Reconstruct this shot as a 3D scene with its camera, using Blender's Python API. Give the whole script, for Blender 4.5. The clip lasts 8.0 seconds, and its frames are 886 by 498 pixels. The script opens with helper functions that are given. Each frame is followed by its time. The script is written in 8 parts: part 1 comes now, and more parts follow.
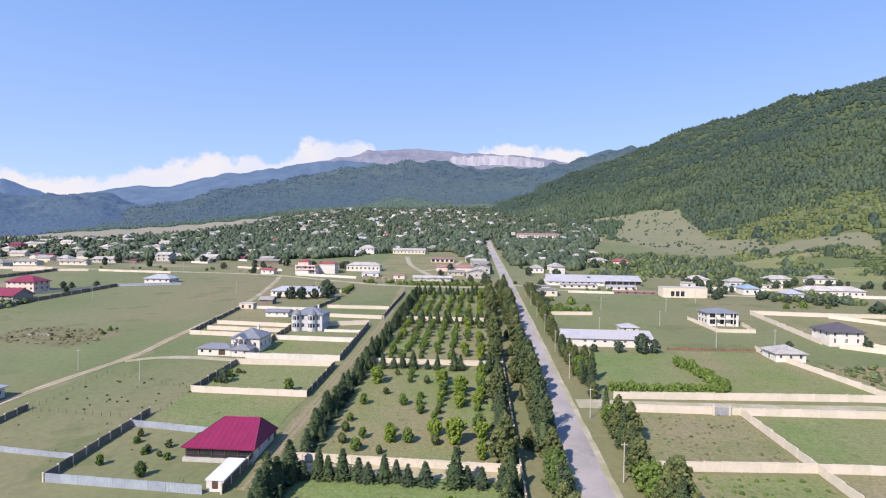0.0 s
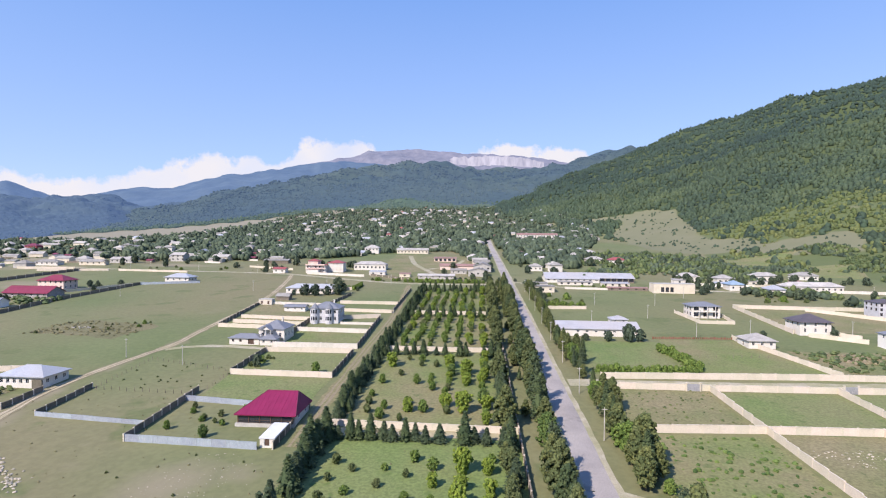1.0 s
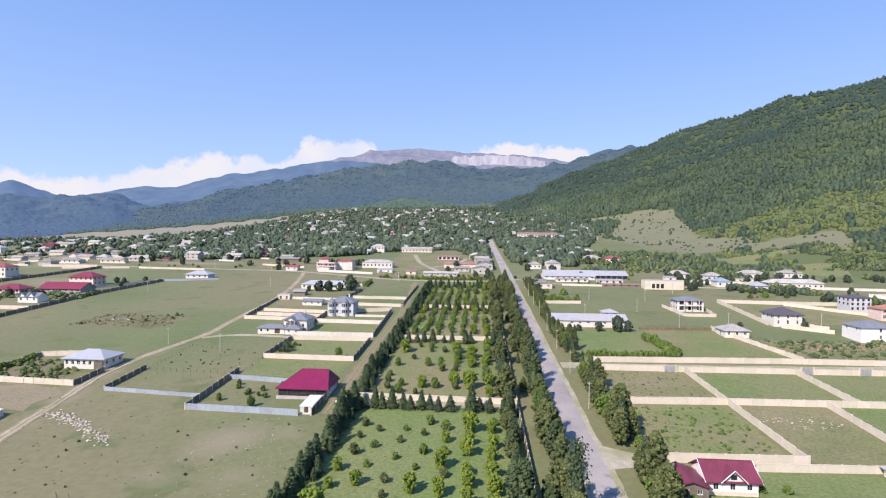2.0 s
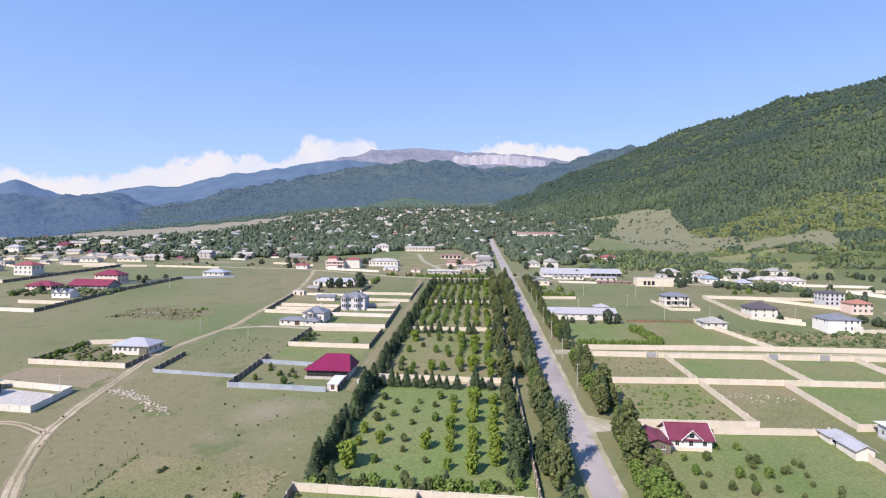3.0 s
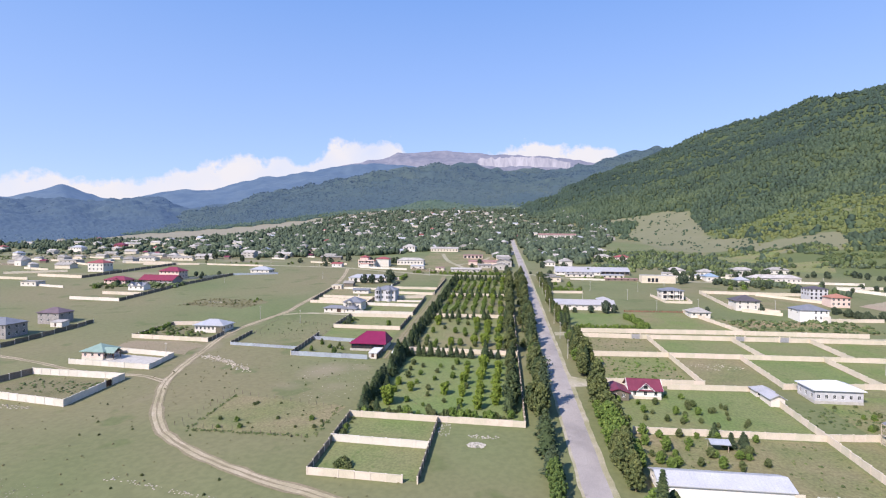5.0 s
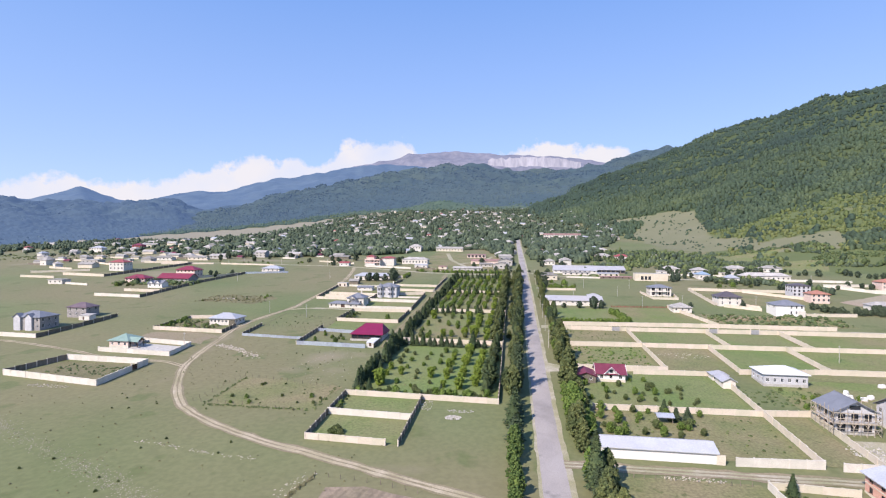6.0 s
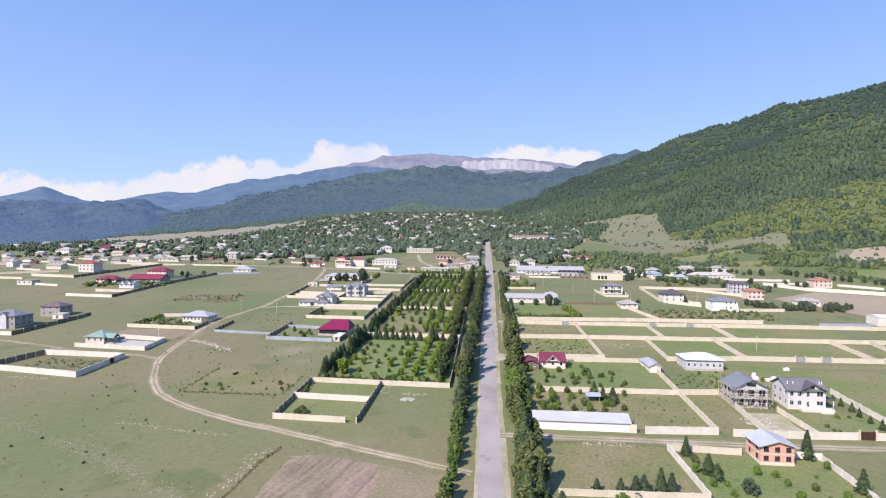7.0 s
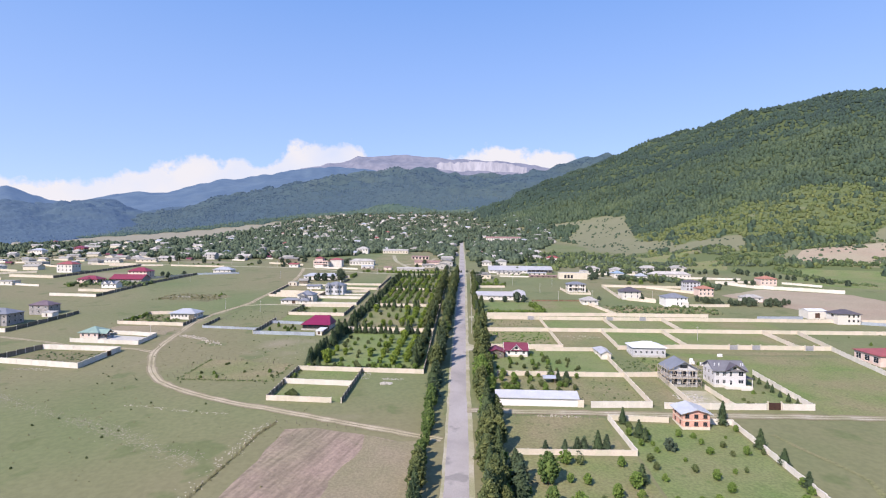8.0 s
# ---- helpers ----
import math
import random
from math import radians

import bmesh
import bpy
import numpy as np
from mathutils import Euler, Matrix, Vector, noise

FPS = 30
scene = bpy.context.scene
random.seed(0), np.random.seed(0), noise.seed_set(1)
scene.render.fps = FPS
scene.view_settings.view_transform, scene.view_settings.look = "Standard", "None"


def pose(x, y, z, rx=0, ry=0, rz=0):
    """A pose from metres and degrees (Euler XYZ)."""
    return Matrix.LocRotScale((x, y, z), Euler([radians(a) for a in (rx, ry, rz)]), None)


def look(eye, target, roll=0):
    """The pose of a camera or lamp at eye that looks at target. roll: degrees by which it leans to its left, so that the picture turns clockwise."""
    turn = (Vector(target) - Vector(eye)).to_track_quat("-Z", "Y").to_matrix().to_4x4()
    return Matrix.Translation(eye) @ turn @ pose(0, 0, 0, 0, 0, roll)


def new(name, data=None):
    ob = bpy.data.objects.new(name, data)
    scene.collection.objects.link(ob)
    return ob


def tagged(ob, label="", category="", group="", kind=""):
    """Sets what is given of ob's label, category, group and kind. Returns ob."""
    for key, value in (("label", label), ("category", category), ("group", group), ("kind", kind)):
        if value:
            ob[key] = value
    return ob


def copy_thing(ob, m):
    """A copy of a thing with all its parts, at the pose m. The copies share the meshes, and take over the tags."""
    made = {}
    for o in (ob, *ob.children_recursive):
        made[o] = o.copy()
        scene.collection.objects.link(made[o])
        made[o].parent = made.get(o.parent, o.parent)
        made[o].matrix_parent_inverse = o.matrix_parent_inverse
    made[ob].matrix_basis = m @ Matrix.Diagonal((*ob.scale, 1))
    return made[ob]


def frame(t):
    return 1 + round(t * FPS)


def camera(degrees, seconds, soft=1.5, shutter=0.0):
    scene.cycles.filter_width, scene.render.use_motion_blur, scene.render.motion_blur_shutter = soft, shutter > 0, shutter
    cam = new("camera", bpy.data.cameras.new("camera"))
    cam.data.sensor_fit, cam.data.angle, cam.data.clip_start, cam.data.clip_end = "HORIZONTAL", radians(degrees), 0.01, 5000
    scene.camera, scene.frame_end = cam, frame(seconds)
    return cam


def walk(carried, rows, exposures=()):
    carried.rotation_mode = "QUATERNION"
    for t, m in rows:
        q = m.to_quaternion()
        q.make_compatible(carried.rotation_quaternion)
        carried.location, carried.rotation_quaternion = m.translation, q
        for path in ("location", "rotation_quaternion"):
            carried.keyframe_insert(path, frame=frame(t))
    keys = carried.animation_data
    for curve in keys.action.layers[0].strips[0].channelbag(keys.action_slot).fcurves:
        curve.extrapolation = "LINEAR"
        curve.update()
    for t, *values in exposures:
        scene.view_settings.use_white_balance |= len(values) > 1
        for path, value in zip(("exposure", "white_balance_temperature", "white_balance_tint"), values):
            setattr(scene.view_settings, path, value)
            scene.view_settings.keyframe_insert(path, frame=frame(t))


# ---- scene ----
cam = camera(80.1, 8.0, soft=1.15)
SLOPE = 0.0615
TILT = pose(0, 0, 0, math.degrees(math.atan(SLOPE)))
PATH = [
    (0, (-1.432, -1.181, 57.491), (-1.57, 0.808, 57.334), 0.5),
    (0.5, (-1.965, -12.473, 58.157), (-2.103, -10.484, 58.001), 0.4),
    (1, (-2.465, -24.044, 58.872), (-2.604, -22.055, 58.715), 0.3),
    (1.5, (-2.981, -36.622, 59.791), (-3.123, -34.633, 59.632), 0.3),
    (3, (-4.177, -73.477, 62.929), (-4.322, -71.489, 62.764), 0.3),
    (3.5, (-4.356, -85.527, 63.491), (-4.51, -83.54, 63.328), 0.3),
    (4, (-3.53, -97.567, 64.229), (-3.706, -95.582, 64.065), 0.2),
    (4.5, (-1.371, -108.82, 64.704), (-1.577, -106.837, 64.543), 0.2),
    (6, (15.461, -140.161, 66.166), (15.175, -138.188, 66.008), -0.1),
    (6.5, (21.005, -148.932, 66.512), (20.756, -146.954, 66.357), 0.0),
    (7, (25.08, -159.393, 67.057), (24.889, -157.408, 66.906), 0.1),
    (7.5, (26.936, -170.57, 67.887), (26.816, -168.579, 67.739), 0.2),
    (8, (27.64, -183.253, 68.725), (27.542, -181.261, 68.578), 0.3),
]
walk(cam, [(t, TILT @ look(eye, target, roll)) for t, eye, target, roll in PATH], [(0.0, 0.50, 6760, 20), (8.0, 0.50, 6760, 20)])

# ---- world and sun ----
SUN_AZ, SUN_EL = 216.0, 41.0  # compass bearing of the sun (north is +y), and its height
world = bpy.data.worlds.new("sky")
scene.world = world
world.use_nodes = True
wn, wl = world.node_tree.nodes, world.node_tree.links
wn.clear()


def wmath(op, a, b=None, c=None, clamp=False):
    n = wn.new("ShaderNodeMath")
    n.operation, n.use_clamp = op, clamp
    for i, v in enumerate((a, b, c)):
        if v is None:
            continue
        if isinstance(v, (int, float)):
            n.inputs[i].default_value = v
        else:
            wl.new(v, n.inputs[i])
    return n.outputs[0]


sky = wn.new("ShaderNodeTexSky")
sky.sky_type, sky.sun_disc = "NISHITA", False
sky.sun_elevation, sky.sun_rotation = radians(SUN_EL), radians(SUN_AZ)
sky.altitude, sky.air_density, sky.dust_density, sky.ozone_density = 600, 1.05, 0.0, 2.2
sky_bg = wn.new("ShaderNodeBackground")
sky_bg.inputs[1].default_value = 0.105
clear = wn.new("ShaderNodeMix")  # the even blue of a clear mountain sky, paler towards the horizon
clear.data_type = "RGBA"
clear.inputs[6].default_value, clear.inputs[7].default_value = (3.25, 4.95, 8.1, 1), (1.28, 3.08, 7.2, 1)
blue = wn.new("ShaderNodeMix")
blue.data_type = "RGBA"
blue.inputs[0].default_value = 0.7
wl.new(sky.outputs[0], blue.inputs[6])
wl.new(clear.outputs[2], blue.inputs[7])
wl.new(blue.outputs[2], sky_bg.inputs[0])
coord = wn.new("ShaderNodeTexCoord")
sep = wn.new("ShaderNodeSeparateXYZ")
wl.new(coord.outputs["Generated"], sep.inputs[0])
bearing = wmath("ARCTAN2", sep.outputs[0], sep.outputs[1])  # radians from +y towards +x
level = wmath("SQRT", wmath("ADD", wmath("MULTIPLY", sep.outputs[0], sep.outputs[0]), wmath("MULTIPLY", sep.outputs[1], sep.outputs[1])))
rise = wmath("DIVIDE", sep.outputs[2], level)
wl.new(wmath("MULTIPLY", rise, 2.0, None, True), clear.inputs[0])
ramp = wn.new("ShaderNodeValToRGB")
wl.new(wmath("MULTIPLY_ADD", bearing, 180 / math.pi / 100, 0.6, True), ramp.inputs[0])
CLOUD_TOPS = [(-60, .05), (-44, .086), (-38, .090), (-34, .096), (-30, .120), (-27, .148), (-25, .146), (-22.6, .132), (-20, .160), (-17, .180),
              (-14.5, .187), (-12.5, .181), (-10, .15), (-2, .15), (.2, .176), (2, .186), (4.3, .178), (6.7, .168), (9, .174), (11, .165), (13, .08), (30, .05)]
stops = ramp.color_ramp
while len(stops.elements) < len(CLOUD_TOPS):
    stops.elements.new(0.5)
for e, (az, top) in zip(stops.elements, CLOUD_TOPS):
    e.position = (az + 60) / 100
    e.color = (top * 4, top * 4, top * 4, 1)
puff = wn.new("ShaderNodeTexNoise")
puff.inputs["Scale"].default_value, puff.inputs["Detail"].default_value, puff.inputs["Roughness"].default_value = 17, 8, 0.6
wl.new(coord.outputs["Generated"], puff.inputs["Vector"])
top = wmath("MULTIPLY_ADD", puff.outputs[0], 0.10, wmath("MULTIPLY_ADD", ramp.outputs[0], 0.25, -0.044))
edge = wmath("DIVIDE", wmath("SUBTRACT", top, rise), 0.011, clamp=True)
thin = wn.new("ShaderNodeTexNoise")
thin.inputs["Scale"].default_value, thin.inputs["Detail"].default_value = 9, 6
wl.new(coord.outputs["Generated"], thin.inputs["Vector"])
cover = wmath("MULTIPLY", edge, wmath("MULTIPLY_ADD", thin.outputs[0], 1.2, 0.28, True))
cloud_bg = wn.new("ShaderNodeBackground")
cloud_bg.inputs[0].default_value, cloud_bg.inputs[1].default_value = (0.90, 0.95, 1.0, 1), 0.66
mix = wn.new("ShaderNodeMixShader")
wl.new(cover, mix.inputs[0])
wl.new(sky_bg.outputs[0], mix.inputs[1])
wl.new(cloud_bg.outputs[0], mix.inputs[2])
wout = wn.new("ShaderNodeOutputWorld")
wl.new(mix.outputs[0], wout.inputs[0])

sun = new("sun", bpy.data.lights.new("sun", "SUN"))
sun.data.energy, sun.data.angle, sun.data.color = 4.7, radians(0.53), (1.0, 0.955, 0.86)
sun_way = Vector((math.sin(radians(SUN_AZ)) * math.cos(radians(SUN_EL)), math.cos(radians(SUN_AZ)) * math.cos(radians(SUN_EL)), math.sin(radians(SUN_EL))))
sun.matrix_world = look(sun_way * 300, (0, 0, 0))

# ---- materials ----


def material(name, a, b=None, scale=0.5, fine=6.0, rough=0.85, metal=0.0, bump=0.3, per=None, spread=0.25, c=None, big=0.03, haze_glow=None, spec=0.3, bright=0.3, tufts=None):
    """a, b: the two colours of the grain; c: a third one in patches of the large scale; per: 'object' or 'island' brightness spread."""
    m = bpy.data.materials.new(name)
    m.use_nodes = True
    n, l = m.node_tree.nodes, m.node_tree.links
    p = n["Principled BSDF"]
    p.inputs["Roughness"].default_value, p.inputs["Metallic"].default_value = rough, metal
    p.inputs["Specular IOR Level"].default_value = spec
    b = b or tuple(v * 0.75 for v in a)
    geo = n.new("ShaderNodeNewGeometry")

    def grain(s, detail=4.0):
        t = n.new("ShaderNodeTexNoise")
        t.inputs["Scale"].default_value, t.inputs["Detail"].default_value = s, detail
        l.new(geo.outputs["Position"], t.inputs["Vector"])
        r = n.new("ShaderNodeMapRange")
        r.inputs[1].default_value, r.inputs[2].default_value = 0.36, 0.64
        l.new(t.outputs[0], r.inputs[0])
        return r.outputs[0], t.outputs[0]

    def blend(f, x, y):
        k = n.new("ShaderNodeMix")
        k.data_type = "RGBA"
        l.new(f, k.inputs[0])
        for i, v in ((6, x), (7, y)):
            if isinstance(v, tuple):
                k.inputs[i].default_value = (*v, 1)
            else:
                l.new(v, k.inputs[i])
        return k.outputs[2]

    g1, _ = grain(scale)
    col = blend(g1, a, b)
    if c:
        g3, _ = grain(big, 5.0)
        col = blend(g3, col, c)
    if tufts:
        t = n.new("ShaderNodeTexNoise")
        t.inputs["Scale"].default_value, t.inputs["Detail"].default_value = tufts[0], 3.0
        l.new(geo.outputs["Position"], t.inputs["Vector"])
        r = n.new("ShaderNodeMapRange")
        r.inputs[1].default_value, r.inputs[2].default_value, r.inputs[4].default_value = tufts[1], tufts[1] + .07, .75
        l.new(t.outputs[0], r.inputs[0])
        col = blend(r.outputs[0], col, tufts[2])
    g2, raw = grain(fine, 3.0)
    hsv = n.new("ShaderNodeHueSaturation")
    val = n.new("ShaderNodeMath")
    val.operation = "MULTIPLY_ADD"
    l.new(g2, val.inputs[0])
    val.inputs[1].default_value, val.inputs[2].default_value = bright, 1 - bright / 2
    v = val.outputs[0]
    if per:
        src = geo.outputs["Random Per Island"]
        if per == "object":
            src = n.new("ShaderNodeObjectInfo").outputs["Random"]
        k = n.new("ShaderNodeMath")
        k.operation = "MULTIPLY_ADD"
        l.new(src, k.inputs[0])
        k.inputs[1].default_value, k.inputs[2].default_value = spread * 2, 1 - spread
        q = n.new("ShaderNodeMath")
        q.operation = "MULTIPLY"
        l.new(v, q.inputs[0])
        l.new(k.outputs[0], q.inputs[1])
        v = q.outputs[0]
        h = n.new("ShaderNodeMath")
        h.operation = "MULTIPLY_ADD"
        l.new(src, h.inputs[0])
        h.inputs[1].default_value, h.inputs[2].default_value = -0.035, 0.517
        l.new(h.outputs[0], hsv.inputs["Hue"])
    l.new(v, hsv.inputs["Value"])
    l.new(col, hsv.inputs["Color"])
    l.new(hsv.outputs[0], p.inputs["Base Color"])
    if bump:
        bp = n.new("ShaderNodeBump")
        bp.inputs["Strength"].default_value, bp.inputs["Distance"].default_value = bump, 0.6 / fine
        l.new(raw, bp.inputs["Height"])
        l.new(bp.outputs[0], p.inputs["Normal"])
    # emission that imitates haze over far ground; nothing here is a lamp
    if haze_glow:
        p.inputs["Emission Color"].default_value, p.inputs["Emission Strength"].default_value = (*haze_glow, 1), 1.0
    return m


